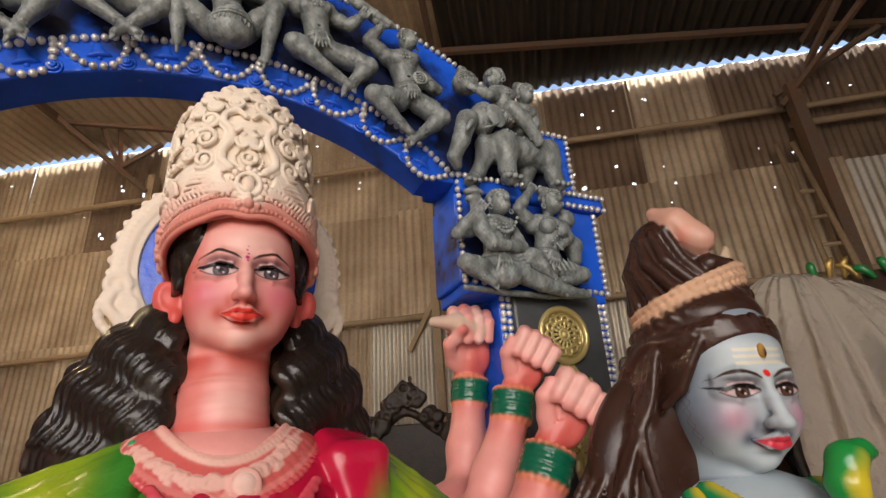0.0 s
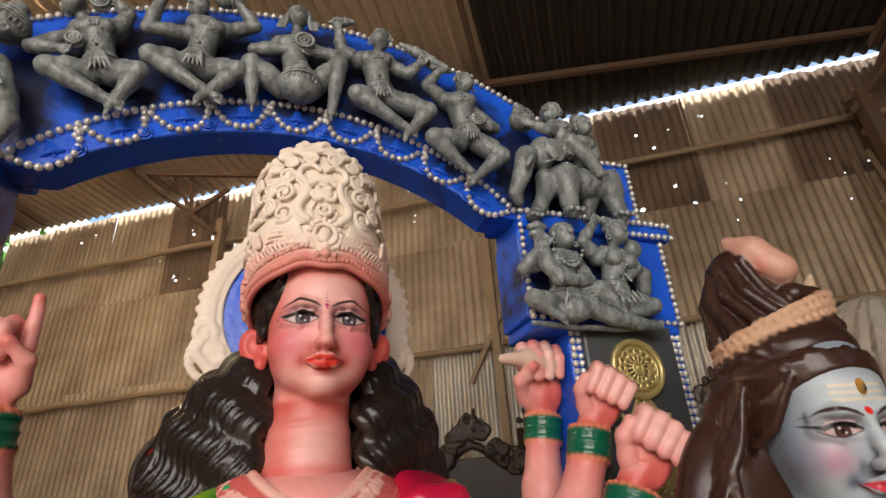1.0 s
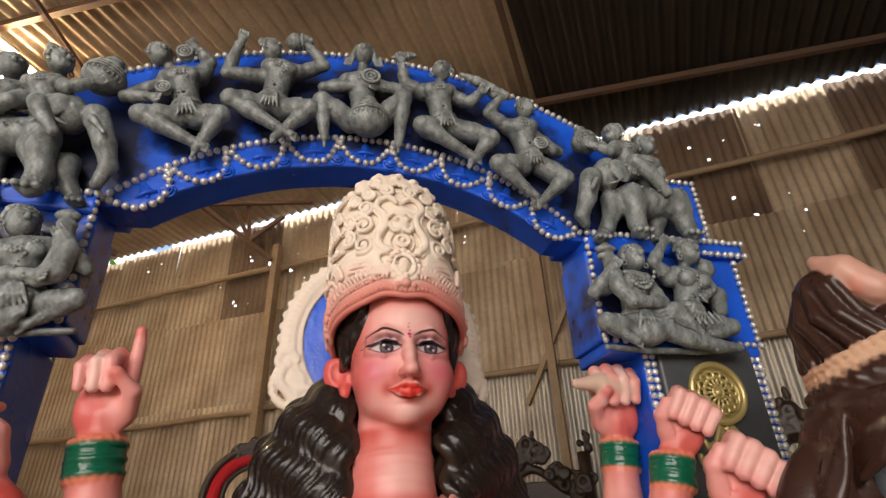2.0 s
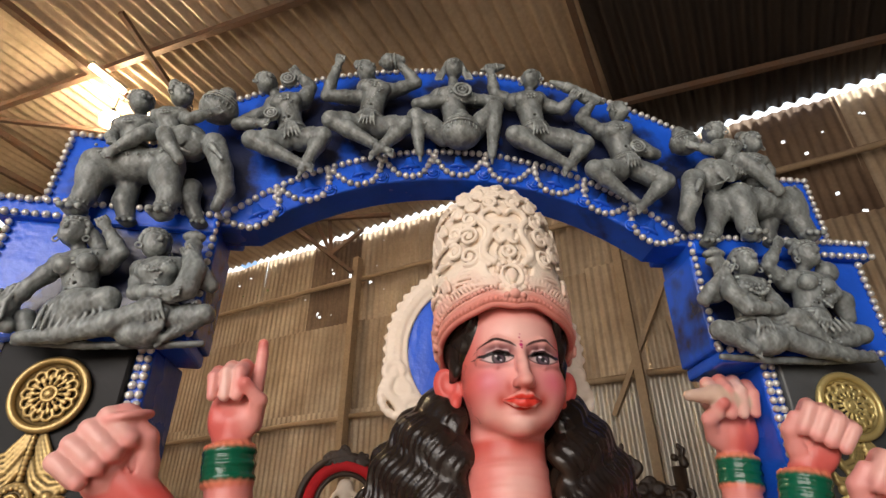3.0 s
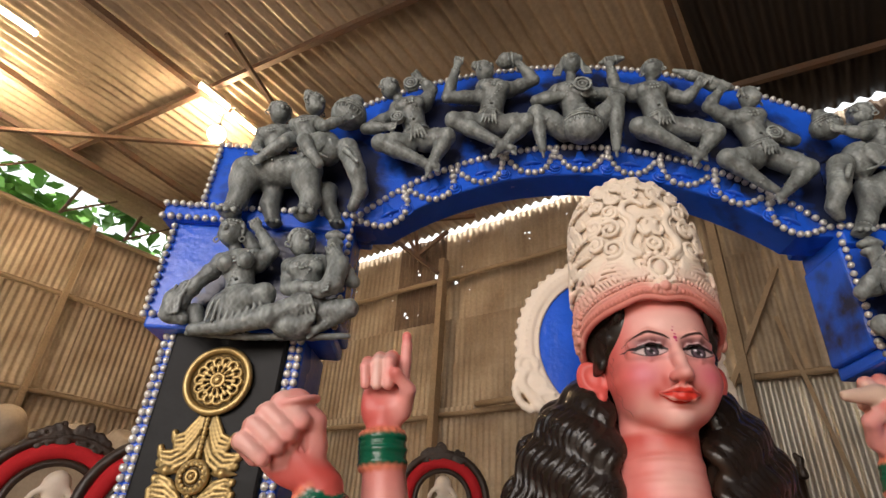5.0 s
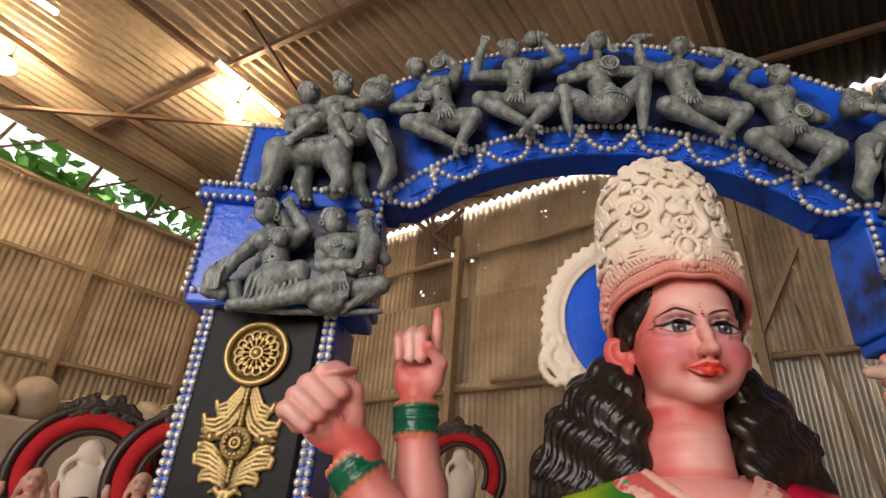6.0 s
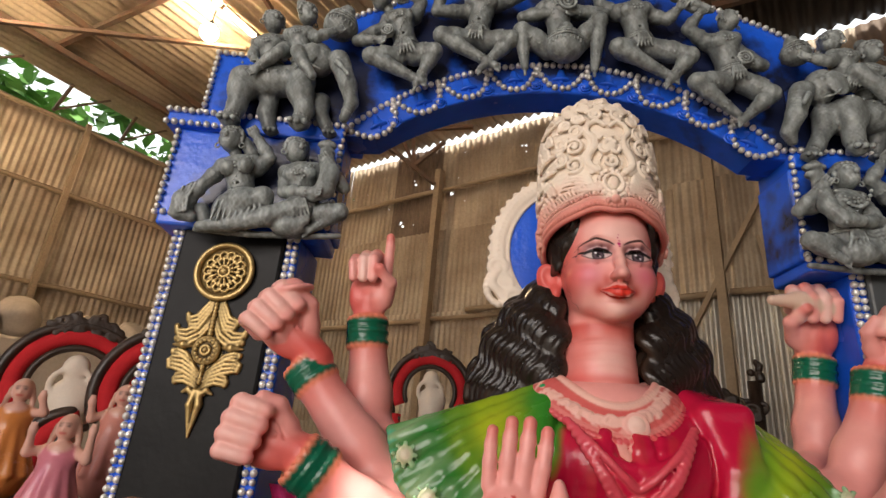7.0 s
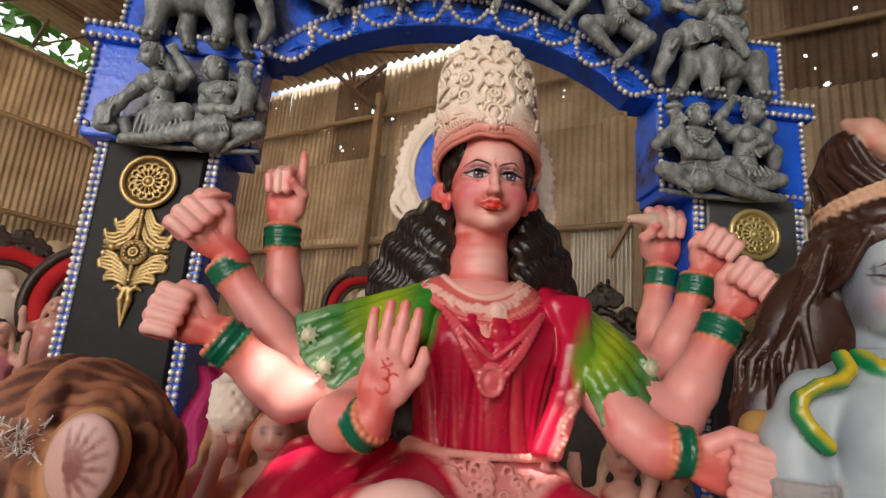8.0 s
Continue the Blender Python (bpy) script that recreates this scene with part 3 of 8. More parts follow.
for v in (0.4, 1.95, 3.4):
    beam("post", (LEFT + 0.09, v, 0), (LEFT + 0.09, v, 4.86), 0.06, 0.06, "tan post against the sheet wall", M_BAMBOO)
for v in (-0.4, 0.55, 1.55, 2.35, 3.1):
    beam("brace", (LEFT + 0.05, v, 4.85), (LEFT + 0.03, v + 0.1, 5.3), 0.035, 0.035, "steel upright in the open gap under the roof")
    beam("brace", (LEFT + 0.02, v, 4.87), (LEFT + 0.02, v + 0.55, 5.35), 0.025, 0.025, "slanting steel strut in the open gap")
beam("brace", (LEFT + 0.3, 0.1, 5.05), (-4.6, 2.2, 5.08), 0.04, 0.04, "thin steel tie under the roof")


def ladder():
    """A leaning bamboo ladder."""
    ob = thing("ladder", ROOM @ pose(2.3, BACK - 0.45, 0), "weathered wooden ladder leaning on the back wall", "ladder")
    for side in (0, 1):
        bm = bmesh.new()
        tube(bm, [(0.0 + 0.3 * side, -0.55, 0), (0.06 + 0.24 * side, -0.1, 2.2), (0.2 + 0.14 * side, 0.35, 4.1)], 0.025, 8)
        part("rail", bm, M_BAMBOO, ob, smooth=True)
    for i in range(13):
        z = 0.3 + 0.27 * i
        f = z / 4.1
        bm = bmesh.new()
        rod(bm, (0.2 * f, -0.55 + 0.9 * f, z), (0.3 + 0.04 * f, -0.55 + 0.9 * f, z), 0.018)
        part("rung", bm, M_BAMBOO, ob, smooth=True)


ladder()


def light_bulb(p):
    ob = thing("light_bulb", ROOM @ Matrix.Translation(p), "glowing warm bulb hanging on a cord under the roof", "lamp")
    bm = bmesh.new()
    bmesh.ops.create_uvsphere(bm, u_segments=16, v_segments=12, radius=0.085)
    part("glass_bulb", bm, M_LAMP, ob, "glowing warm glass", True)
    bm = bmesh.new()
    rod(bm, (0, 0, 0.06), (0, 0, 0.13), 0.03, 0.022, 12)
    part("socket", bm, M_BLACK, ob)
    bm = bmesh.new()
    rod(bm, (0, 0, 0.12), (0.02, 0, roof_z(p[1]) - p[2] - 0.05), 0.006, seg=6)
    part("cord", bm, M_BLACK, ob)


def tube_light(a, b):
    a, b = Vector(a), Vector(b)
    ob = thing("tube_light", ROOM, "lit warm tube light fixed along a rafter", "lamp", group="tube lights under the roof")
    bm = bmesh.new()
    rod(bm, a, b, 0.02)
    part("glass_tube", bm, M_TUBE, ob, "glowing tube", True)
    bm = bmesh.new()
    bar(bm, a + Vector((0, 0, 0.04)), b + Vector((0, 0, 0.04)), 0.05, 0.03)
    part("batten", bm, M_SHEET_NEW, ob)


light_bulb((-4.66, 1.82, 5.02))
light_bulb((-6.1, 0.22, 5.08))
tube_light((-4.44, 1.42, roof_z(1.42) - 0.19), (-4.45, 1.76, roof_z(1.7) - 0.19))
tube_light((-4.48, 1.82, roof_z(1.8) - 0.19), (-4.5, 2.2, roof_z(2.2) - 0.19))
tube_light((-5.22, -0.2, roof_z(0) - 0.19), (-5.24, 0.28, roof_z(0.2) - 0.19))
# ---- the shrine's arch ----
ARCH = thing("shrine_arch", SHRINE, "blue painted shrine arch with grey relief figures and silver beads", "arch")
HALF = 0.507           # half the inner span, at the springing
SPRING, BLOCK_LOW = 2.08, 1.79
DEPTH = 0.13
BAND_DEPTH = 0.085


def arc_z(s, half, z0, rise):
    """Height of a circular arc over a span of 2 * half that starts at z0 and rises by rise."""
    r = (half * half + rise * rise) / (2 * rise)
    return z0 + rise - r + math.sqrt(max(r * r - s * s, 0))


def arch_band():
    bm = bmesh.new()
    n = 40
    low = [(-0.437 + 0.874 * i / n, arc_z(-0.437 + 0.874 * i / n, 0.437, 2.076, 0.149)) for i in range(n + 1)]
    top = [(0.655 - 1.31 * i / n, arc_z(0.655 - 1.31 * i / n, 0.66, 2.345, 0.228)) for i in range(n + 1)]
    outline = [(-HALF - 0.02, 2.072)] + low + [(HALF + 0.02, 2.072), (HALF + 0.02, 2.26)] + top + [(-HALF - 0.02, 2.26)]
    extruded(bm, outline, 0.0, BAND_DEPTH, 0.006)
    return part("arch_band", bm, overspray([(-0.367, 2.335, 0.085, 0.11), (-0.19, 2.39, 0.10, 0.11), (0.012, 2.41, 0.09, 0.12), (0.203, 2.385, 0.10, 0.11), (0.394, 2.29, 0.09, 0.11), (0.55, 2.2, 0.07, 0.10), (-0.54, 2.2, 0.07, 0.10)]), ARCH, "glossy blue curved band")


ARCH_BAND = arch_band()


def wing(side):
    """The stepped block over a column; side is -1 or 1."""
    x = lambda a: side * a
    w = 0.365
    ob = None
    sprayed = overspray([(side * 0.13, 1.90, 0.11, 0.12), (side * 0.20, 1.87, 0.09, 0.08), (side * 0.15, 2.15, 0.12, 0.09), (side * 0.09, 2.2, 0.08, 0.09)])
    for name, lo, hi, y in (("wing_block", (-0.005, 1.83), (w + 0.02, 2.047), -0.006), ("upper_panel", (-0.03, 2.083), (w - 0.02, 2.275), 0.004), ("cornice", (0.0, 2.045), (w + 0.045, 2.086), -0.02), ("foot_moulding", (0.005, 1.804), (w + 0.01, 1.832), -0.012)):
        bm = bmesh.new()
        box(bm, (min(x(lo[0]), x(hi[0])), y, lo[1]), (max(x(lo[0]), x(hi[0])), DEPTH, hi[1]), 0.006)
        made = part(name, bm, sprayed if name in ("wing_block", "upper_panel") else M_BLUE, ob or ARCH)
        if not ob:
            ob = made
            ob.matrix_local = pose(side * HALF, 0, 0, 0, 0, -5 * side if side < 0 else 0)
    return ob


WINGS = {s: wing(s) for s in (-1, 1)}


def column(side):
    bm = bmesh.new()
    c = -0.711 if side < 0 else 0.738
    box(bm, (c - 0.145, 0.0, 0.0), (c + 0.145, DEPTH + 0.02, 1.806), 0.006)
    ob = part("column", bm, M_BLUE, ARCH, "blue square column")
    bm = bmesh.new()
    box(bm, (c - 0.115, -0.014, 0.05), (c + 0.115, 0.003, 1.822), 0.006)
    part("panel", bm, M_BLACK if side < 0 else M_PANEL_SHEEN, ob, "glossy black front panel" if side < 0 else "black front panel with a grey reflection in its colour")
    return ob, c


COLUMNS = {s: column(s) for s in (-1, 1)}
# ---- painted plaster, used by all statues ----
M_SKIN = material("airbrushed_satin_paint", (0.8, 0.4, 0.3), 0.36, 0, 60, 0.06, 0.06, 9, attribute="paint", stain_amount=0.12, bump_scale=220, spec=0.38)
M_HAIR = material("glossy_dark_hair_paint", (0.02, 0.015, 0.012), 0.27, 0, 70, 0.25, 0.1, 9, attribute="paint", stain_amount=0.2, bump_scale=260, spec=0.4)
M_CAST = material("bare_cast_plaster", (0.8, 0.7, 0.6), 0.75, 0, 80, 0.08, 0.15, 10, attribute="paint", stain_amount=0.15, bump_scale=300)
M_CLOTH = material("glossy_cloth_paint", (0.5, 0.02, 0.03), 0.24, 0, 50, 0.08, 0.1, 12, attribute="paint", stain_amount=0.12, bump_scale=180)
PAINTS = [M_SKIN, M_HAIR, M_CAST, M_CLOTH]

SKIN, FLUSH, PALE = (0.79, 0.335, 0.300), (0.64, 0.095, 0.080), (0.85, 0.54, 0.475)
HAIR = (0.016, 0.011, 0.009)
CREAM, ROSE = (0.84, 0.73, 0.61), (0.74, 0.36, 0.30)
RED, PINKRED = (0.50, 0.008, 0.045), (0.62, 0.10, 0.12)
GREEN, LIME, BANGLE = (0.012, 0.15, 0.015), (0.34, 0.42, 0.015), (0.004, 0.115, 0.06)
V = Vector


def unit(*a):
    return Vector(a).normalized()


def hand(c, wrist, up, palm, size=1.25, index=False, flat=False, col=SKIN, tint=FLUSH, thumb=1, grip=False):
    """A hand from the wrist: up runs to the knuckles, palm is the way the palm faces; flat: held open, index: one finger raised."""
    w, z, y = V(wrist), V(up).normalized(), V(palm).normalized()
    x = y.cross(z).normalized() * thumb
    y = (z.cross(x) * thumb).normalized()
    p = lambda a, b, d: w + size * (a * x + b * y + d * z)
    s = size
    c.cap(p(0, 0, -0.02), p(0, 0, 0.03), 0.027 * s, 0.030 * s, col=tint, k=0.01, soft=0.02)
    c.ell(p(0, -0.002, 0.052), (0.001, 0.001, 0.001), col=col)
    m = Matrix((x, y, z)).transposed()
    e = [math.degrees(a) for a in m.to_euler()] if m.determinant() > 0 else [math.degrees(a) for a in Matrix((-x, y, z)).transposed().to_euler()]
    c.ell(p(0, 0, 0.055), (0.041 * s, 0.021 * s, 0.046 * s), e, col=col, k=0.012, soft=0.02)
    c.ell(p(0.026, 0.012, 0.040), (0.018 * s, 0.016 * s, 0.032 * s), e, col=col, k=0.01, soft=0.02)       # ball of the thumb
    c.ell(p(-0.026, 0.010, 0.038), (0.014 * s, 0.014 * s, 0.03 * s), e, col=tint, k=0.01, soft=0.02)
    for i in range(4):
        fx = 0.0315 - 0.021 * i
        long = (0.94, 1.04, 1.0, 0.82)[i]
        r = (0.0105, 0.011, 0.0105, 0.0093)[i] * s
        if flat or (index and i == 0):
            a, b, d, f = p(fx, 0, 0.088), p(fx * 1.1, 0.004, 0.088 + 0.035 * long), p(fx * 1.15, 0.004, 0.088 + 0.062 * long), p(fx * 1.15, 0.006, 0.088 + 0.083 * long)
            c.chain([a, b, d, f], [r * 1.08, r, r * 0.93, r * 0.78], col=col, k=0.004, soft=0.01)
            c.ell(f, r * 0.8, col=tint, k=0.004, soft=0.012)
        elif grip:                                     # fingers close round a handle, their rows seen from the palm
            fx, r = 0.036 - 0.024 * i, r * 1.18
            a, b, d, f = p(fx, -0.004, 0.080), p(fx, 0.012, 0.112 * (0.8 + 0.2 * long)), p(fx, 0.040, 0.102 * (0.8 + 0.2 * long)), p(fx * 0.96, 0.043, 0.058)
            c.chain([a, b, d, f], [r * 1.12, r * 1.16, r * 1.12, r * 0.95], col=col, k=0.0035, soft=0.012)
            c.chain([V(d) + size * 0.004 * y, V(d).lerp(V(f), 0.6) + size * 0.004 * y], r * 0.85, col=PALE, k=0.003, soft=0.010)
        else:
            a, b, d, f = p(fx, -0.006, 0.088), p(fx * 1.04, 0.012, 0.124 * (0.7 + 0.3 * long)), p(fx, 0.038, 0.108 * (0.7 + 0.3 * long)), p(fx * 0.95, 0.040, 0.070)
            c.chain([a, b, d, f], [r * 1.15, r * 1.12, r * 1.05, r * 0.9], col=PALE if i % 2 == 0 else col, k=0.003, soft=0.014)
            c.ell(b, r * 1.05, col=tint, k=0.003, soft=0.006)
    if flat:
        c.chain([p(0.030, 0.008, 0.03), p(0.052, 0.012, 0.062), p(0.058, 0.014, 0.088), p(0.056, 0.014, 0.104)], [0.014 * s, 0.0125 * s, 0.0105 * s, 0.008 * s], col=col, k=0.008, soft=0.01)
    elif grip:
        c.chain([p(0.030, 0.012, 0.028), p(0.050, 0.026, 0.050), p(0.054, 0.036, 0.076)], [0.016 * s, 0.0135 * s, 0.010 * s], col=col, k=0.008, soft=0.012)
        for a0, a1 in ((-0.006, 0.020), (0.006, 0.026), (-0.020, 0.012)):                    # creases of the palm
            c.cap(p(a0 * 0.4, 0.022, 0.012), p(a1, 0.027, 0.046), 0.0016 * s, col=tint, k=0.003, soft=0.006, cut=True)
    else:
        c.chain([p(0.034, 0.010, 0.03), p(0.044, 0.032, 0.062), p(0.024, 0.050, 0.088)], [0.014 * s, 0.0125 * s, 0.009 * s], col=col, k=0.006, soft=0.01)
        c.ell(p(0.024, 0.050, 0.088), 0.0092 * s, col=tint, k=0.004, soft=0.01)


def bangles(c, at, axis, r, n=5, step=0.0095):
    """A stack of bangles round a wrist, with a beaded coral cuff at each end."""
    ax = V(axis).normalized()
    e = [math.degrees(a) for a in ax.to_track_quat("Z", "Y").to_euler()]
    for i in range(n):
        o = (i - (n - 1) / 2) * step
        c.ring(V(at) + o * ax + V((0.0006, 0, 0)) * (-1) ** i, r + 0.0008 * (-1) ** i, 0.0050, e, col=BANGLE, mat=3, k=0.0008, soft=0.001)
    q = ax.to_track_quat("Z", "Y")
    for o in (-(n / 2 + 0.35) * step, (n / 2 + 0.35) * step):
        for j in range(18):
            a = 2 * math.pi * j / 18
            c.ell(V(at) + o * ax + q @ V((math.cos(a), math.sin(a), 0)) * (r - 0.001), 0.0058, col=(0.72, 0.22, 0.13), mat=0, k=0.003, soft=0.004)


def forearm(c, elbow, wrist, r0, r1, col=SKIN):
    e, w = V(elbow), V(wrist)
    c.chain([e, e.lerp(w, 0.35), w], [r0, r0 * 1.0, r1], col=col, k=0.02, soft=0.04)
    c.cap(e.lerp(w, 0.86), w, r1 * 1.01, r1 * 1.01, col=FLUSH, k=0.01, soft=0.035)


def head_solid(X, Y, Z, tones, nod=0.0, ears=1.0):
    """A calm round face with flared ears and neck; X, Y, Z shift it, nod tips it forward. tones: the paints of its
    parts, some light and shade among them.
    """
    c = Clay()
    skin = tones["skin"]
    ca, sa = math.cos(radians(nod)), math.sin(radians(nod))

    def f(dx, n, z):
        # the head nods forward about the bridge of the nose
        return (X + dx, Y - (0.23 + (n - 0.23) * ca + (z - 1.71) * sa), 1.71 + (z - 1.71) * ca - (n - 0.23) * sa + Z)

    c.ell(f(0, 0.135, 1.770), (0.082, 0.098, 0.110), col=skin, k=0.01)
    c.ell(f(0, 0.150, 1.702), (0.0755, 0.079, 0.068), col=skin, k=0.024)
    c.ell(f(0, 0.192, 1.644), (0.027, 0.027, 0.021), col=skin, k=0.026)
    for sx in (-1, 1):
        c.ell(f(sx * 0.041, 0.186, 1.694), (0.033, 0.035, 0.032), col=skin, k=0.022)             # cheek
        c.ell(f(sx * 0.029, 0.157, 1.667), (0.032, 0.050, 0.031), col=skin, k=0.022)             # jaw
        c.ell(f(sx * 0.037, 0.243, 1.7370), (0.029, 0.018, 0.0145), col=skin, k=0.012, cut=True)
        c.ell(f(sx * 0.0360, 0.2055, 1.7285), (0.0285, 0.0205, 0.0185), col=skin, k=0.004)          # eyeball
        c.chain([f(sx * 0.010, 0.2255, 1.7270), f(sx * 0.020, 0.2290, 1.7375), f(sx * 0.035, 0.2285, 1.7415), f(sx * 0.050, 0.2175, 1.7370), f(sx * 0.062, 0.2020, 1.7300)], 0.0014, col=skin, k=0.004)
        c.chain([f(sx * 0.013, 0.2250, 1.7215), f(sx * 0.036, 0.2255, 1.7165), f(sx * 0.058, 0.2085, 1.7235)], 0.0018, col=skin, k=0.005)
        c.chain([f(sx * 0.016, 0.2310, 1.7490), f(sx * 0.036, 0.2270, 1.7545), f(sx * 0.058, 0.2085, 1.7470)], 0.0042, col=skin, k=0.012)
        c.ell(f(sx * 0.0112, 0.2400, 1.6885), (0.0062, 0.0095, 0.0066), col=skin, k=0.007)        # nostril wing
        c.ell(f(sx * 0.0062, 0.2470, 1.6808), (0.0030, 0.0050, 0.0022), col=skin, k=0.002, cut=True)
        c.chain([f(0, 0.2385, 1.6705), f(sx * 0.008, 0.2390, 1.6722), f(sx * 0.0265, 0.2235, 1.6680)], [0.0042, 0.0048, 0.0020], col=skin, k=0.003)
        c.chain([f(0, 0.2365, 1.6612), f(sx * 0.013, 0.2335, 1.6620), f(sx * 0.0255, 0.2235, 1.6672)], [0.0058, 0.0052, 0.0020], col=skin, k=0.004)
        # ear: a flared shell with its hollow, rim and lobe
        q = ears
        c.ell(f(sx * (0.082 + 0.017 * q), 0.112, 1.714), (0.023 * q, 0.0085, 0.033), (6, sx * 20, sx * 27), col=skin, k=0.007)
        c.ell(f(sx * (0.082 + 0.018 * q), 0.126, 1.718), (0.0165 * q, 0.0110, 0.0240), (6, sx * 20, sx * 27), col=skin, k=0.003, cut=True)
        c.ell(f(sx * 0.0865, 0.122, 1.686), (0.0085, 0.0085, 0.0120), col=tones["ear"], k=0.008, soft=0.01)
    c.chain([f(0, 0.2310, 1.745), f(0, 0.2405, 1.716), f(0, 0.2530, 1.6925)], [0.0062, 0.0068, 0.0090], col=skin, k=0.012)
    c.ell(f(0, 0.2560, 1.6890), (0.0098, 0.0090, 0.0082), col=skin, k=0.006)
    c.chain([f(0, 0.2480, 1.686), f(0, 0.2400, 1.678)], 0.0040, col=skin, k=0.006)
    c.cap((X - 0.004, Y - 0.118, 1.67 + Z), (X - 0.008, Y - 0.116, 1.560 + Z), 0.057, 0.060, col=skin, k=0.010)
    c.cap((X - 0.008, Y - 0.116, 1.560 + Z), (X - 0.008, Y - 0.116, 1.480 + Z), 0.060, 0.080, col=skin, k=0.016)
    for zc, r in ((1.556, 0.0018), (1.583, 0.0014)):                              # folds of the neck
        c.ring((X - 0.008, Y - 0.117, zc + Z), 0.0600, r, (-8, 0, 0), col=skin, k=0.008)

    def paint(v, col, mat):
        x, n1, z1 = v[:, 0] - X, Y - v[:, 1] - 0.23, v[:, 2] - Z - 1.71
        n, z = 0.23 + n1 * ca - z1 * sa, 1.71 + z1 * ca + n1 * sa
        low = v[:, 2] - Z
        ax = np.abs(x)
        col = np.array(skin)[None] * np.ones((len(v), 1))

        def lay(mask, colour):
            m = np.clip(mask, 0, 1)[:, None]
            col[:] = col * (1 - m) + np.array(colour)[None] * m

        def spot(cx, cz, wx, wz, amount, colour, on=1.0):
            lay(np.exp(-(((ax - cx) / wx) ** 2 + ((z - cz) / wz) ** 2)) * amount * on, colour)

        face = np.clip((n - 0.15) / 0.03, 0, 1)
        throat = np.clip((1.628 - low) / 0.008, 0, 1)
        # airbrushed blush, with highlights painted in as pale spots
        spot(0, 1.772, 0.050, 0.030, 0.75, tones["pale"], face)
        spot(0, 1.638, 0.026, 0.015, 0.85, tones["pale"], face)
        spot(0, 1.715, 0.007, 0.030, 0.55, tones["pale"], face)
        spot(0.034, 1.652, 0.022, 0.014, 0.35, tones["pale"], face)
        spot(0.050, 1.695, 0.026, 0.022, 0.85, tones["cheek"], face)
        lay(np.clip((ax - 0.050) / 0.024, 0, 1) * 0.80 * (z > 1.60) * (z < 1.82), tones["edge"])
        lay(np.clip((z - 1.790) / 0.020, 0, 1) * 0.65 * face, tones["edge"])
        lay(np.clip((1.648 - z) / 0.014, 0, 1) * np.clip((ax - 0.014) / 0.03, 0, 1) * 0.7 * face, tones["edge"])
        # red blush of the throat, with the jaw's shade painted into it
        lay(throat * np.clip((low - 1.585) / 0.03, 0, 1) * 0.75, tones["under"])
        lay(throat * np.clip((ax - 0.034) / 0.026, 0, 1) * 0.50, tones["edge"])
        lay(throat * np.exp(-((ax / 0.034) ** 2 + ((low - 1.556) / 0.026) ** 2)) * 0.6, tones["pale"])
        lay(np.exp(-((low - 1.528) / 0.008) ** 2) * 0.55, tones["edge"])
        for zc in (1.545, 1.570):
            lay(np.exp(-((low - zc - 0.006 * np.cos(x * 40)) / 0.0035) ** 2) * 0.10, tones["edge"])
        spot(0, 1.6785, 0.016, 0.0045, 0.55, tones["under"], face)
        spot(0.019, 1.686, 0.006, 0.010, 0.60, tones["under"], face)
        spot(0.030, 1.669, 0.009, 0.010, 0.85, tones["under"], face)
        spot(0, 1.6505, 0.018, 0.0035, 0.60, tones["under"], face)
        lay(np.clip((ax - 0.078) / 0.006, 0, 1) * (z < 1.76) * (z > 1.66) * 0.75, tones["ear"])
        # eyes
        ex, ez = (ax - 0.0350) / 1.06, (z - 1.7285) / 1.12
        on = (n > 0.180).astype(float)
        lay(np.exp(-(((ex + 0.001) / 0.0235) ** 4 + ((ez - 0.0110) / 0.0080) ** 4)) * 0.80 * on, tones["shade"])
        lay(np.exp(-(((ax - 0.013) / 0.005) ** 2 + ((z - 1.737) / 0.012) ** 2)) * 0.25 * on, tones["shade"])
        lay(np.exp(-((ex / 0.022) ** 2 + ((ez + 0.0085) / 0.0035) ** 2)) * 0.40 * on, tones["shade"])
        upper = tones["lid"] * (1 - ((ex + 0.002) / 0.0240) ** 2)
        lower = -0.0064 * (1 - (ex / 0.0225) ** 2)
        inside = np.minimum(upper - ez, ez - lower)
        open_ = np.clip(inside / 0.0010 + 0.5, 0, 1) * (np.abs(ex) < 0.0225) * on
        lay(open_, (0.56, 0.43, 0.43))
        lay(open_ * np.clip((np.abs(ex) - 0.012) / 0.010, 0, 1) * 0.6, (0.55, 0.22, 0.22))
        lay(open_ * np.clip((ez - upper + 0.004) / 0.004, 0, 1) * 0.6, (0.2, 0.15, 0.15))
        iris = np.hypot(x - np.sign(x) * 0.0335 - 0.001, z - 1.7290)
        lay(np.clip((0.0112 - iris) / 0.001, 0, 1) * open_, (0.020, 0.013, 0.018))
        lay(np.clip((0.0088 - iris) / 0.002, 0, 1) * open_, tones["iris"])
        lay(np.clip((0.0042 - iris) / 0.001, 0, 1) * open_, (0.008, 0.006, 0.008))
        for ox, oz, r in ((-0.003, 0.0040, 0.0026), (0.0045, -0.0025, 0.0018)):                  # painted catchlights
            lay(np.clip((r - np.hypot(x - np.sign(x) * 0.0335 - ox, z - 1.7290 - oz)) / 0.001, 0, 1) * open_, (0.80, 0.76, 0.80))
        lash = np.where(ex > 0.0180, 0.0023 + (ex - 0.0180) * 0.20, np.maximum(upper, -0.0008))
        lid = ez - lash - 0.0010
        lay(np.clip((0.0028 * np.clip((0.034 - ex) / 0.014, 0.1, 1) * np.clip((ex + 0.030) / 0.014, 0.35, 1) - np.abs(lid)) / 0.0008 + 0.4, 0, 1) * (ex > -0.0235) * (ex < 0.0325) * on, (0.010, 0.006, 0.007))
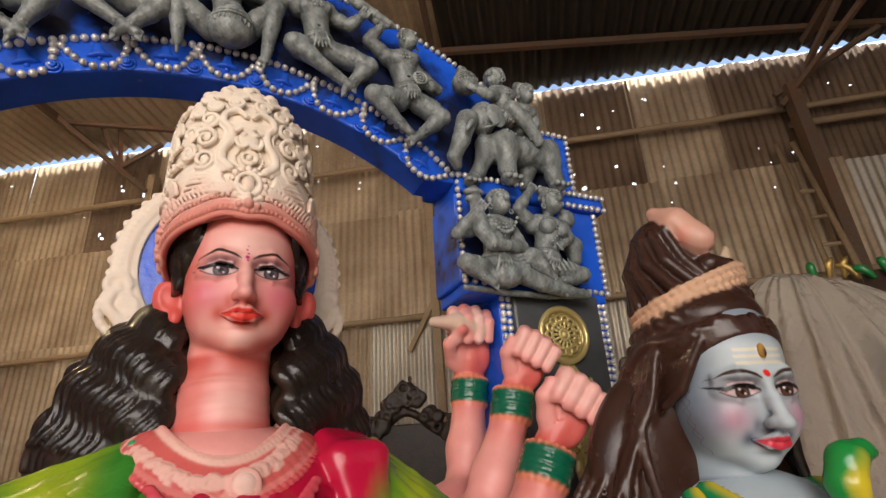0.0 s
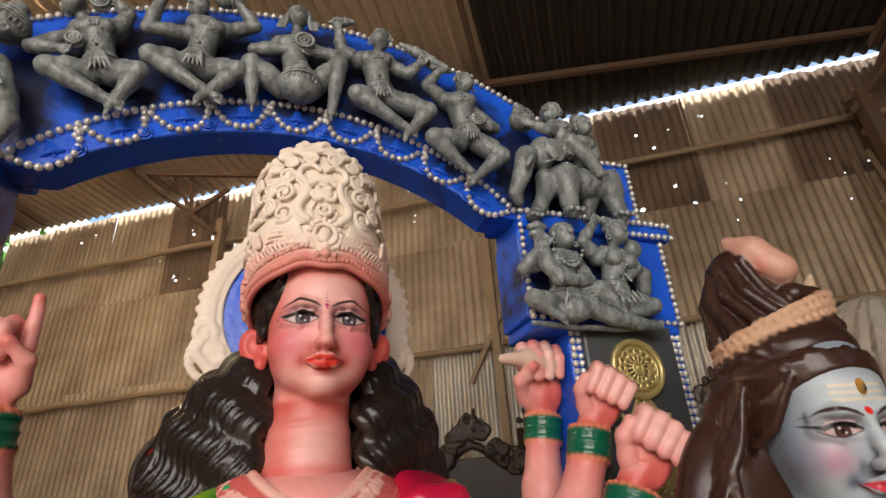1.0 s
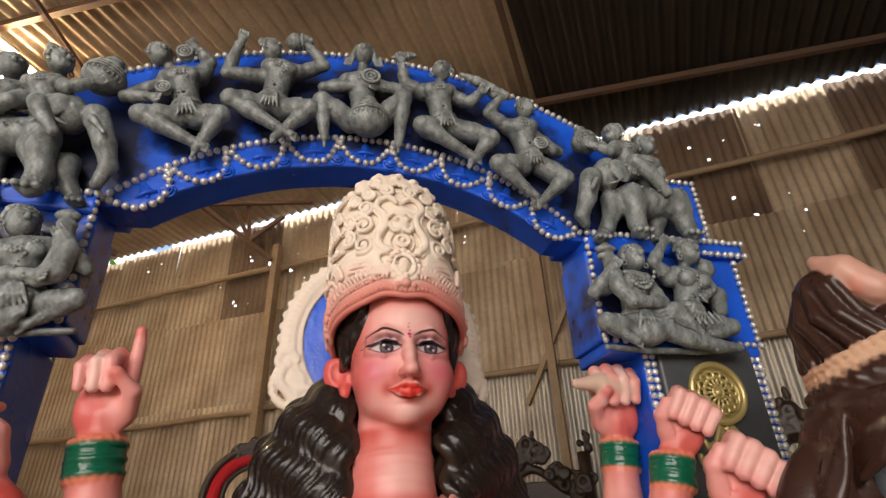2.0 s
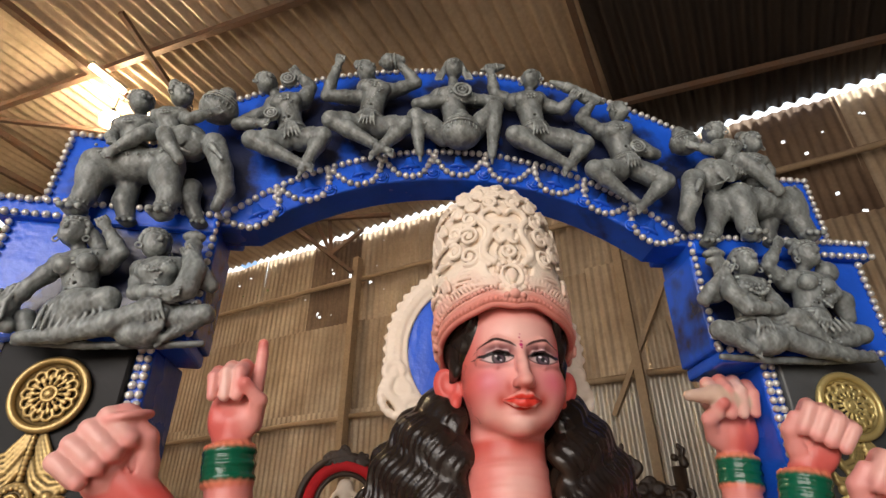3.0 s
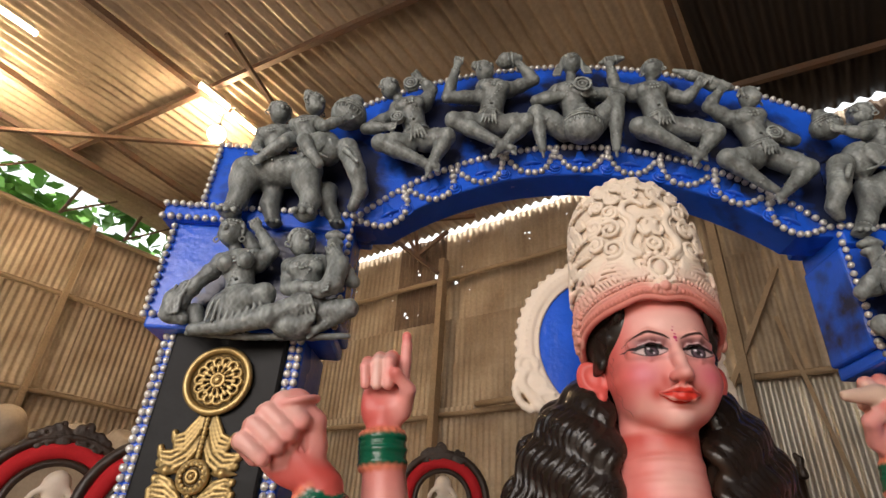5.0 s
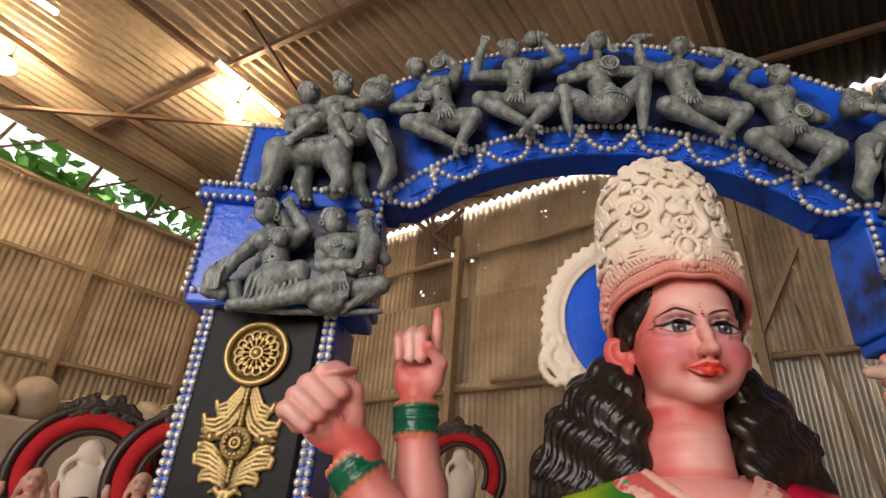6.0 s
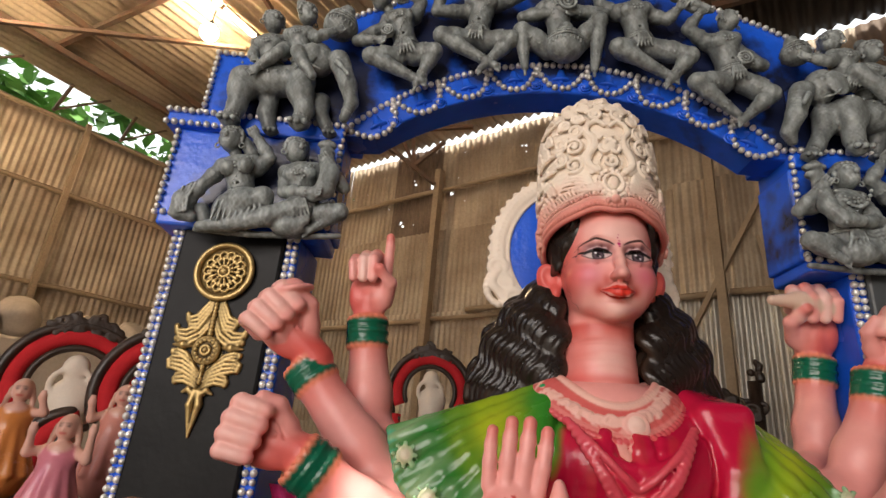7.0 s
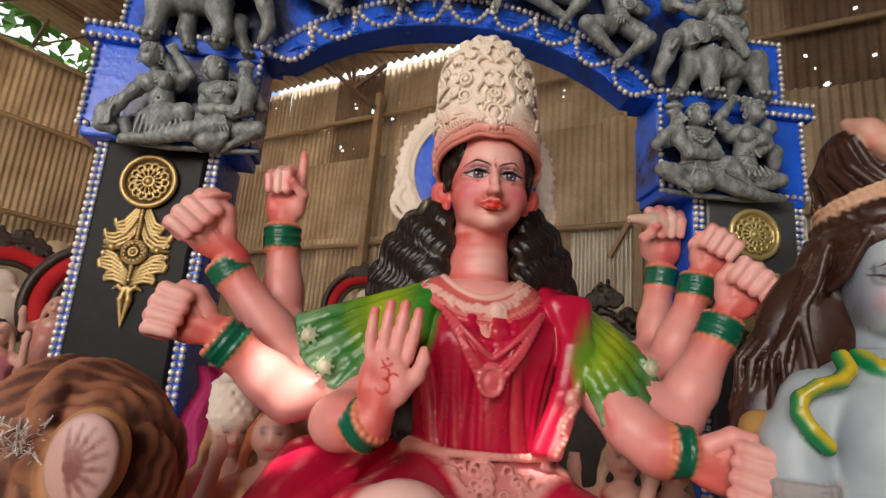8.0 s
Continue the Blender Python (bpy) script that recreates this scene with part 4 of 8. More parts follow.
        lay(np.clip((0.0014 - np.abs(lid - 0.0042)) / 0.0010, 0, 1) * (np.abs(ex + 0.001) < 0.016) * on * 0.65, (0.66, 0.46, 0.47))             # gloss on the fold of the lid, painted as a pale line
        lay(np.clip((0.0013 - np.abs(ez - lower)) / 0.001, 0, 1) * (np.abs(ex) < 0.0235) * on * 0.9, (0.03, 0.012, 0.016))
        brow = np.abs(z - 1.7560 + np.where(ax > 0.037, 15.0, 12.0) * (ax - 0.037) ** 2)
        thick = 0.0027 * np.clip((0.069 - ax) / 0.024, 0.2, 1) * np.clip((ax - 0.002) / 0.014, 0.35, 1)
        lay(np.clip((thick - brow) / 0.001 + 0.3, 0, 1) * (ax > 0.0075) * (ax < 0.0665) * on, (0.040, 0.016, 0.014))
        # lips
        lip = ((ax < 0.0265) & (n > 0.216)).astype(float)
        rim = np.clip((1.6740 - 0.0060 * (ax / 0.0265) ** 1.4 - 0.0016 * np.exp(-(ax / 0.003) ** 2) - z) / 0.0015, 0, 1) * np.clip((z - 1.6540 - 0.0125 * (ax / 0.0265) ** 1.8) / 0.0015, 0, 1)
        lay(rim * lip, tones["lip"])
        lay(np.clip((0.0011 - np.abs(z - 1.6660 - 0.0015 * (ax / 0.024))) / 0.001, 0, 1) * lip, (0.25, 0.01, 0.012))
        for z0, w, r in tones["mark"]:
            lay(np.clip((r - np.hypot(x - w, z - z0)) / 0.001, 0, 1) * on, tones["mark_col"])
        side = np.clip((n - 0.10) / 0.02, 0, 1)
        for k in range(2):                                                                     # drawn wisps of hair before the ears
            wisp = np.abs(n - 0.158 - 0.010 * k + 0.0035 * np.sin((z - 1.64 + 0.01 * k) * 420) - 0.30 * (1.70 - z) * (z < 1.70))
            lay(np.clip((0.0010 - wisp) / 0.001 + 0.2, 0, 1) * (ax > 0.050) * (z > 1.645 + 0.02 * k) * (z < 1.735) * side * 0.75, (0.10, 0.025, 0.02))
        if "stripes" in tones:
            for k in range(3):
                lay(np.clip((0.0028 - np.abs(z - 1.766 - 0.009 * k)) / 0.001, 0, 1) * (ax < 0.036) * on * 0.75, (0.75, 0.66, 0.48))
        return col, np.zeros(len(v), np.int32)

    return c, paint


def goddess():
    pieces = []
    X = 0.060
    f = lambda dx, n, z: (X + dx, -n, z)
    tones = dict(skin=SKIN, pale=PALE, cheek=(0.64, 0.13, 0.19), edge=FLUSH, under=(0.50, 0.05, 0.03), ear=FLUSH, shade=(0.13, 0.045, 0.065), iris=(0.10, 0.065, 0.085), lip=(0.66, 0.045, 0.03),
                 lid=0.0070, mark=((1.7470, 0.0, 0.0034), (1.7535, 0.0012, 0.0022), (1.7600, -0.0008, 0.0018), (1.7655, 0.0004, 0.0014), (1.7420, 0.0006, 0.0022)), mark_col=(0.5, 0.015, 0.14))
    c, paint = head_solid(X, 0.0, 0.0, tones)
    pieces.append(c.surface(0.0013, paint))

    # hair: a mass behind the neck, wavy locks over it, and waves along the temples
    c = Clay()
    rnd = random.Random(3)
    c.ell(f(-0.004, 0.114, 1.785), (0.105, 0.102, 0.078), col=HAIR, mat=1)
    for sx in (-1, 1):
        for i in range(7):
            g = i / 6
            pts = []
            for j in range(13):
                t = j / 12
                w = 0.0035 * math.sin(2.2 * math.pi * 2 * t + 0.9 * i)
                pts.append(f(sx * (0.066 + 0.020 * t + 0.018 * g * (1 - 0.6 * t) + 0.35 * w), 0.202 - 0.030 * g - 0.062 * t + w, 1.802 - 0.016 * g - (0.076 - 0.012 * g) * t))
            c.chain(pts, [0.0085 - 0.003 * abs(j / 6 - 1) for j in range(13)], col=HAIR, mat=1, k=0.0012)
    c.ell(f(-0.005, 0.055, 1.60), (0.13, 0.045, 0.13), col=HAIR, mat=1, k=0.03)
    c.ell(f(0.0, 0.02, 1.30), (0.20, 0.05, 0.30), col=HAIR, mat=1, k=0.03)
    inner = [(0.090, 1.715), (0.078, 1.665), (0.073, 1.615), (0.076, 1.565), (0.088, 1.515), (0.104, 1.475)]
    outer = [(0.096, 1.732), (0.128, 1.700), (0.160, 1.660), (0.190, 1.612), (0.208, 1.560), (0.226, 1.490)]
    for sx in (-1, 1):
        c.chain([f(sx * 0.098, 0.066, 1.690), f(sx * 0.120, 0.062, 1.63), f(sx * 0.140, 0.062, 1.56), f(sx * 0.150, 0.064, 1.49)], [0.018, 0.032, 0.042, 0.044], col=HAIR, mat=1, k=0.02)
        for layer in range(2):
            for i in range(13):
                g = i / 12
                stretch = 1.06 if sx < 0 else 0.97
                ph, am = rnd.uniform(0, 0.8) + 0.25 * i + 1.6 * layer, rnd.uniform(0.006, 0.0095)
                pts, rs, m = [], [], 40
                for j in range(m + 1):
                    t = j / m
                    q = t * (len(inner) - 1)
                    a = min(int(q), len(inner) - 2)
                    e = q - a
                    mix = lambda line, d: line[a][d] * (1 - e) + line[a + 1][d] * e
                    x0, z0 = mix(inner, 0) + (mix(outer, 0) - mix(inner, 0)) * g, mix(inner, 1) + (mix(outer, 1) - mix(inner, 1)) * g
                    n0 = 0.100 + 0.042 * t * (1 - g) - 0.030 * g + 0.030 * math.sin(math.pi * min(1, t * 1.1)) * (0.4 + 0.6 * math.sin(math.pi * g)) - 0.016 * layer
                    wave = am * math.sin(ph + t * 25) * min(1, 2.2 * t + 0.15)
                    pts.append(f(sx * (x0 * (1 + (stretch - 1) * t) + wave * (0.6 + 0.4 * (1 - g)) + 0.008 * layer * (g - 0.5)), n0 + 0.55 * am * math.cos(ph + t * 25), z0 + wave * 0.55 * g))
                    rs.append(0.0100 * (0.60 + 0.62 * math.sin(math.pi * (0.12 + 0.80 * t))))
                c.chain(pts, rs, col=HAIR if i % 4 else (0.03, 0.018, 0.012), mat=1, k=0.0008)
                c.chain([p + V((sx * 0.004, -0.006, 0)) for p in map(V, pts[3:-3])], [0.62 * r for r in rs[3:-3]], col=HAIR, mat=1, k=0.0006)
    pieces.append(c.surface(0.0029, even=1))

    # crown: a tall domed cap covered with leaf and scroll relief
    c = Clay()
    prof = ((1.745, 0.106), (1.78, 0.110), (1.82, 0.111), (1.86, 0.110), (1.90, 0.106), (1.94, 0.104), (1.975, 0.102), (2.00, 0.097), (2.02, 0.090), (2.04, 0.079), (2.06, 0.063), (2.076, 0.044), (2.086, 0.022))

    def crown_r(z):
        zz, rr = zip(*prof)
        return float(np.interp(z, zz, rr))

    def crown(a, z, out=0.0):
        """A point on the crown: a degrees round from the front, at height z."""
        r = crown_r(z) + out
        return V((0.056 - 0.016 * (z - 1.78) / 0.3 + r * math.sin(radians(a)), -0.130 - r * math.cos(radians(a)), z))

    def on(u, z, out=0.0):
        """The same by the way u along the surface from the front."""
        return crown(math.degrees(u / max(crown_r(z), 0.05)), z, out)

    tone = lambda z: tuple(np.array(ROSE) + (np.array(CREAM) - np.array(ROSE)) * min(1, max(0, (z - 1.808) / 0.060)))
    M = dict(mat=2, soft=0.01)
    for z in np.linspace(1.825, 2.070, 26):
        c.ell((0.056 - 0.016 * (z - 1.78) / 0.3, -0.130, z), (crown_r(z), crown_r(z), 0.020), col=tone(z), k=0.008, **M)

    brim = lambda a: 1.806 - 0.038 * (a / 88) ** 2 + 0.006 * math.exp(-((abs(a) - 17) / 12) ** 2)
    for dz, out, r, colour in ((0.000, 0.000, 0.0046, (0.42, 0.07, 0.06)), (0.0075, 0.003, 0.0040, (0.66, 0.25, 0.20)), (0.0140, 0.000, 0.0045, (0.55, 0.12, 0.10)), (0.0205, 0.002, 0.0034, ROSE), (0.0345, 0.002, 0.0026, ROSE)):
        c.chain([crown(a, brim(a) + dz, out) for a in range(-128, 129, 4)], r, col=colour, k=0.0006, **M)
    for a in np.arange(-126, 127, 3.4):                                            # beaded roll, and small leaves above it
        c.ell(crown(a, brim(a) + 0.0080, 0.0060), (0.0030, 0.0030, 0.0042), col=(0.66, 0.25, 0.20), k=0.0006, **M)
        c.ell(crown(a, brim(a) + 0.0275, 0.0045), (0.0031, 0.0030, 0.0034), col=ROSE, k=0.0005, **M)
        way = 1 if a > 0 else -1
        c.chain([crown(a, brim(a) + 0.0385, 0.004), crown(a + 2.5 * way, brim(a) + 0.046, 0.006), crown(a + 6 * way, brim(a) + 0.050, 0.004)], [0.0022, 0.0026, 0.0014], col=tone(brim(a) + 0.046), k=0.0005, **M)
    for r0, a0, dz in ((0.0085, 0, 0.018), (0.0055, -6, 0.014), (0.0055, 6, 0.014), (0.006, 0, 0.030)):
        c.ell(crown(a0, brim(a0) + dz, 0.009), r0, col=ROSE, k=0.002, **M)         # knob over the brow

    def curve(pts, r, out=0.008, k=0.001):
        """A raised line on the crown, smoothed through (u, z) points, tapering at its end."""
        fine = []
        for i in range(len(pts) - 1):
            p0, p1, p2, p3 = (np.array(pts[min(max(i + d, 0), len(pts) - 1)], float) for d in (-1, 0, 1, 2))
            for t in (0, 0.25, 0.5, 0.75):
                fine.append(0.5 * (2 * p1 + (p2 - p0) * t + (2 * p0 - 5 * p1 + 4 * p2 - p3) * t * t + (3 * p1 - p0 - 3 * p2 + p3) * t ** 3))
        fine.append(np.array(pts[-1], float))
        n = len(fine)
        c.chain([on(q[0], q[1], out) for q in fine], [r * (1.1 - 0.5 * (j / n) ** 2) for j in range(n)], col=tone(pts[0][1]), k=k, **M)

    def scroll(u, z, size, flip=1, r=0.0038, start=0.0, turns=1.5, tail=None):
        pts = []
        for j in range(15):
            t = j / 14
            ang, q = start + flip * turns * 2 * math.pi * t, size * (1 - 0.84 * t)
            pts.append((u + q * math.sin(ang), z + q * math.cos(ang)))
        curve(([tail] if tail else []) + pts, r)
        c.ell(on(u, z, 0.007), r * 1.35, col=tone(z), k=0.001, **M)

    # medallion and the leafy crest over it
    c.ell(on(0, 1.858, 0.006), (0.009, 0.007, 0.013), col=tone(1.858), k=0.002, **M)
    curve([(0.0155 * math.sin(t), 1.858 + 0.019 * math.cos(t)) for t in np.linspace(0, 2 * math.pi, 13)], 0.0036, 0.006)
    for i in range(16):
        t = 2 * math.pi * i / 16
        c.ell(on(0.0235 * math.sin(t), 1.858 + 0.027 * math.cos(t), 0.004), (0.0050, 0.0050, 0.0050), col=tone(1.858), k=0.001, **M)
    curve([(0.0095 * math.sin(t), 1.903 + 0.0095 * math.cos(t)) for t in np.linspace(0, 2 * math.pi, 11)], 0.0034, 0.007)
    c.ell(on(0, 1.903, 0.008), 0.0048, col=CREAM, k=0.001, **M)
    c.ell(on(0, 1.936, 0.003), (0.017, 0.010, 0.018), col=CREAM, k=0.004, **M)     # mask-like boss
    for sx in (-1, 1):
        c.ell(on(sx * 0.0075, 1.941, 0.011), 0.0050, col=CREAM, k=0.0015, **M)
        curve([(sx * 0.003, 1.925), (sx * 0.011, 1.921), (sx * 0.017, 1.929), (sx * 0.016, 1.938)], 0.0034, 0.008)
        curve([(sx * 0.002, 1.954), (sx * 0.010, 1.957), (sx * 0.018, 1.950), (sx * 0.023, 1.956)], 0.0036, 0.008)
        # lyre-shaped double scroll
        curve([(sx * 0.024, 1.884), (sx * 0.036, 1.896), (sx * 0.036, 1.914), (sx * 0.026, 1.932), (sx * 0.025, 1.952), (sx * 0.036, 1.968), (sx * 0.032, 1.984), (sx * 0.016, 1.990), (sx * 0.005, 1.980)], 0.0062, 0.006)
        curve([(sx * 0.032, 1.880), (sx * 0.045, 1.896), (sx * 0.045, 1.914), (sx * 0.035, 1.932), (sx * 0.034, 1.950), (sx * 0.044, 1.966)], 0.0036, 0.005)
        for i in range(8):                                                          # ribs along the lyre
            c.ell(on(sx * (0.020 - 0.002 * abs(i - 3.5)), 1.884 + 0.0052 * i, 0.004), 0.0027, col=CREAM, k=0.001, **M)
        for u, z, s, fl, st in ((0.062, 1.900, 0.0155, 1, 2.6), (0.060, 1.938, 0.0150, -1, 0.6), (0.056, 1.972, 0.0135, 1, 2.4), (0.088, 1.916, 0.0135, -1, 0.4), (0.086, 1.950, 0.0130, 1, 2.2),
                                (0.020, 2.006, 0.0125, -1, 1.0), (0.046, 2.000, 0.0115, 1, 0.2), (0.074, 1.990, 0.0120, -1, 2.0), (0.010, 2.030, 0.0100, 1, 2.0), (0.036, 2.028, 0.0100, -1, 0.0), (0.060, 2.020, 0.0095, 1, 1.0)):
            scroll(sx * u, z, s * 1.12, fl * sx, 0.0032, sx * st, 1.7)
        for i in range(9):                                                          # plume of leaves beside the medallion
            th = radians(4 + 9.5 * i)
            u0, z0 = 0.026 + 0.0015 * i, 1.844 + 0.003 * i
            L = 0.070 - 0.0032 * i
            curve([(sx * u0, z0), (sx * (u0 + 0.5 * L * math.cos(th)), z0 + 0.42 * L * math.sin(th)), (sx * (u0 + 0.95 * L * math.cos(th * 0.8)), z0 + 0.50 * L * math.sin(th)), (sx * (u0 + 1.05 * L * math.cos(th * 0.8)), z0 + 0.42 * L * math.sin(th) - 0.004)], 0.0030, 0.004)
        for i in range(14):                                                         # side leaves over the brim
            a = 56 + 5 * i
            z = brim(a) + 0.042
            curve([(sx * radians(a) * 0.111, z - 0.004), (sx * radians(a + 3) * 0.111, z + 0.012), (sx * radians(a + 7) * 0.111, z + 0.018), (sx * radians(a + 8) * 0.111, z + 0.010)], 0.0034, 0.004)
        rs = random.Random(8)
        for row, z in enumerate((1.858, 1.884, 1.908, 1.946, 1.970, 2.014, 2.036)):  # curling leaves round the sides, each of three strands
            u = 0.104 + 0.010 * (row % 2)
            while u < 0.30:
                L, lean, up = rs.uniform(0.024, 0.032), rs.uniform(0.3, 0.9), 1 if (row + int(u * 100)) % 3 else -0.6
                for q in range(3):
                    d = 0.0062 * q
                    curve([(sx * (u + d), z - 0.008), (sx * (u + d + 0.25 * L), z + up * 0.010 - 0.3 * d), (sx * (u + d * 0.6 + lean * L), z + up * (0.015 - d)), (sx * (u + d * 0.4 + lean * L + 0.005), z + up * (0.007 - 0.6 * d))], 0.0036 - 0.0004 * q, 0.007)
                c.ell(on(sx * (u + 0.55 * L), z, 0.006), 0.0046, col=tone(z), k=0.001, **M)
                u += 0.95 * L
        for z in (1.925, 1.998):                                                    # beaded ridges round the sides
            for a in np.arange(50, 178, 4.5):
                c.ell(crown(sx * a, z + 0.012 * math.sin(radians(2 * a)), 0.007), 0.0042, col=CREAM, k=0.0015, **M)
        for a, z in ((80, 1.800), (92, 1.795), (104, 1.788), (86, 1.776), (98, 1.768)):
            scroll(sx * radians(a) * 0.111, z, 0.0100, sx, 0.0034, 1.0, 1.3)
    for z, n, r in ((2.050, 13, 0.0105), (2.066, 10, 0.0100), (2.080, 6, 0.0095)):
        for i in range(n):
            c.ell(crown(360 * i / n + (9 if z > 2.06 else 0), z, 0.001), (r, r, r * 0.9), col=CREAM, k=0.003, **M)
    curve([(0.0, 2.044), (0.006, 2.056), (0.0, 2.068), (-0.006, 2.058), (0.0, 2.046)], 0.0040, 0.006)
    pieces.append(c.surface(0.0014, even=1))

    # trunk: breast, sari, sleeves, lap
    c = Clay()
    b = lambda s, n, z: (s, -n, z)
    c.ell(b(0.065, 0.105, 1.478), (0.165, 0.062, 0.055), col=RED, mat=3, k=0.03)
    c.ell(b(0.057, 0.128, 1.488), (0.104, 0.080, 0.048), col=SKIN, k=0.020, soft=0.004)
    body = ((1.17, 0.140, 0.092), (1.22, 0.135, 0.094), (1.28, 0.140, 0.100), (1.33, 0.148, 0.112), (1.38, 0.154, 0.130), (1.42, 0.155, 0.122), (1.455, 0.154, 0.104), (1.49, 0.146, 0.080))

    def wide(z):
        return float(np.interp(z, [q[0] for q in body], [q[1] for q in body]))

    def deep(z):
        return float(np.interp(z, [q[0] for q in body], [q[2] for q in body]))

    for j in range(40):
        z = 1.175 + 0.305 * j / 39
        c.ell(b(0.080, 0.110, z), (wide(z), deep(z), 0.022), col=RED, mat=3, k=0.012)
    for s0 in (0.015, 0.145):                                                       # bust under the cloth
        c.ell(b(s0, 0.178, 1.395), (0.058, 0.056, 0.054), col=RED, mat=3, k=0.022)
    rnd = random.Random(5)
    front = lambda s, z, out=0.0: b(s, 0.110 + (deep(z) + out) * math.sqrt(max(0.02, 1 - ((s - 0.08) / (wide(z) + 0.004)) ** 2)), z)
    for i in range(5):                                                              # folds that sag between the breasts and over the belly
        z0, half = 1.430 - 0.013 * i, 0.075 - 0.006 * i
        c.chain([front(0.078 + half * t, z0 - 0.036 * (1 - t * t), 0.012 + 0.010 * abs(t)) for t in np.linspace(-1, 1, 15)], 0.0058, col=RED, mat=3, k=0.005)
    for i in range(13):                                                             # pleats of the sari
        s0 = -0.050 + 0.255 * (i + rnd.uniform(-0.3, 0.3)) / 12
        sway, ph = rnd.uniform(0.003, 0.010), rnd.uniform(0, 6)
        pts = [front(s0 + sway * math.sin(ph + 3 * t) + (0.085 - s0) * 0.16 * t, 1.434 - 0.244 * t, 0.003) for t in (j / 15 for j in range(16))]
        r0 = rnd.uniform(0.008, 0.014)
        c.chain(pts, [r0 * (0.8 + 0.3 * math.sin(ph + 0.25 * j)) for j in range(16)], col=RED if i % 3 else (0.50, 0.022, 0.045), mat=3, k=0.006)
    for i in range(5):                                                              # end of the sari over the shoulder
        c.chain([b(0.185 + 0.018 * i, 0.09, 1.530 - 0.005 * i), b(0.205 + 0.014 * i, 0.180, 1.485), b(0.225 + 0.008 * i, 0.215, 1.40), b(0.205 + 0.004 * i, 0.225, 1.31), b(0.165 + 0.008 * i, 0.225, 1.21)], [0.014, 0.016, 0.015, 0.013, 0.010], col=RED, mat=3, k=0.012)
    edge = [b(0.283, 0.09, 1.505), b(0.280, 0.17, 1.455), b(0.262, 0.215, 1.39), b(0.232, 0.235, 1.30), b(0.200, 0.235, 1.205)]
    c.chain(edge, 0.012, col=PINKRED, mat=3, k=0.008)
    for i in range(40):
        t = i / 39 * (len(edge) - 1)
        j = min(int(t), len(edge) - 2)
        p = V(edge[j]).lerp(V(edge[j + 1]), t - j)
        c.ell(p + V((rnd.uniform(-0.01, 0.004), -0.012, 0)), rnd.uniform(0.0035, 0.006), col=(0.72, 0.3, 0.25), mat=3, k=0.002)
    # long necklaces and pendant
    for off, z0 in ((0.0, 1.325), (0.025, 1.365), (-0.022, 1.30)):
        for i in range(36):
            t = -1 + 2 * i / 35
            s, z = 0.072 + 0.095 * t * (1 - off), z0 + (1.455 - z0) * abs(t) ** 1.15
            c.ell(V(front(s, z, 0.020 + 0.018 * min(1, abs(t) * 1.6))), 0.0062, col=(0.62, 0.07, 0.10), mat=3, k=0.002)
    c.ell(V(front(0.072, 1.325, 0.024)), (0.022, 0.012, 0.024), col=PINKRED, mat=3, k=0.004)
    for i in range(14):
        a = 2 * math.pi * i / 14
        c.ell(V(front(0.072, 1.325, 0.032)) + V((0.022 * math.cos(a), 0, 0.025 * math.sin(a))), 0.006, col=(0.62, 0.12, 0.13), mat=3, k=0.003)
    c.chain([front(0.072, 1.30, 0.02), front(0.072, 1.275, 0.018)], [0.008, 0.004], col=PINKRED, mat=3, k=0.003)
    # belt
    for i in range(44):
        a = radians(-105 + 210 * i / 43)
        c.ell(b(0.085 + 0.150 * math.sin(a), 0.11 + 0.124 * math.cos(a), 1.195), 0.0085, col=(0.72, 0.30, 0.26), mat=2, k=0.003)
    c.ell(b(0.085, 0.13, 1.140), (0.165, 0.135, 0.055), col=(0.66, 0.22, 0.22), mat=2, k=0.012)
    for i in range(170):
        a, z = radians(rnd.uniform(-100, 100)), rnd.uniform(1.10, 1.182)
        e = math.sqrt(max(0.05, 1 - ((z - 1.14) / 0.058) ** 2))
        p = b(0.085 + 0.169 * e * math.sin(a), 0.13 + 0.141 * e * math.cos(a), z)
        c.ring(p, rnd.uniform(0.006, 0.010), 0.0036, (90, 0, math.degrees(a)), col=(0.72, 0.30, 0.27), mat=2, k=0.001)
    # lap, knees and the fall of the skirt
    c.cap(b(-0.01, 0.12, 1.09), b(-0.12, 0.40, 1.095), 0.10, 0.075, col=RED, mat=3, k=0.03)
    c.ell(b(-0.07, 0.44, 1.125), (0.075, 0.06, 0.06), col=PALE, mat=0, k=0.012, soft=0.01)
    c.cap(b(0.15, 0.12, 1.08), b(0.30, 0.33, 1.05), 0.10, 0.08, col=RED, mat=3, k=0.03)
    c.cap(b(-0.05, 0.05, 1.10), b(-0.25, 0.16, 1.12), 0.09, 0.06, col=RED, mat=3, k=0.03)
    c.cap(b(-0.25, 0.16, 1.14), b(-0.30, 0.26, 1.02), 0.06, 0.08, col=RED, mat=3, k=0.03)
    for i in range(12):
        c.chain([b(-0.10 - 0.012 * i, 0.10 + 0.010 * i, 1.19 - 0.006 * i), b(-0.16 - 0.016 * i, 0.20 + 0.012 * i, 1.15 - 0.01 * i), b(-0.2 - 0.014 * i, 0.27 + 0.01 * i, 1.02)], 0.010, col=RED, mat=3, k=0.012)
    c.ell(b(0.08, 0.10, 1.02), (0.30, 0.20, 0.08), col=RED, mat=3, k=0.03)
    # sleeves: folds that fan out from the shoulder to the hem
    def along(pts, k):
        q = k * (len(pts) - 1)
        j = min(int(q), len(pts) - 2)
        return V(pts[j]).lerp(V(pts[j + 1]), q - j)

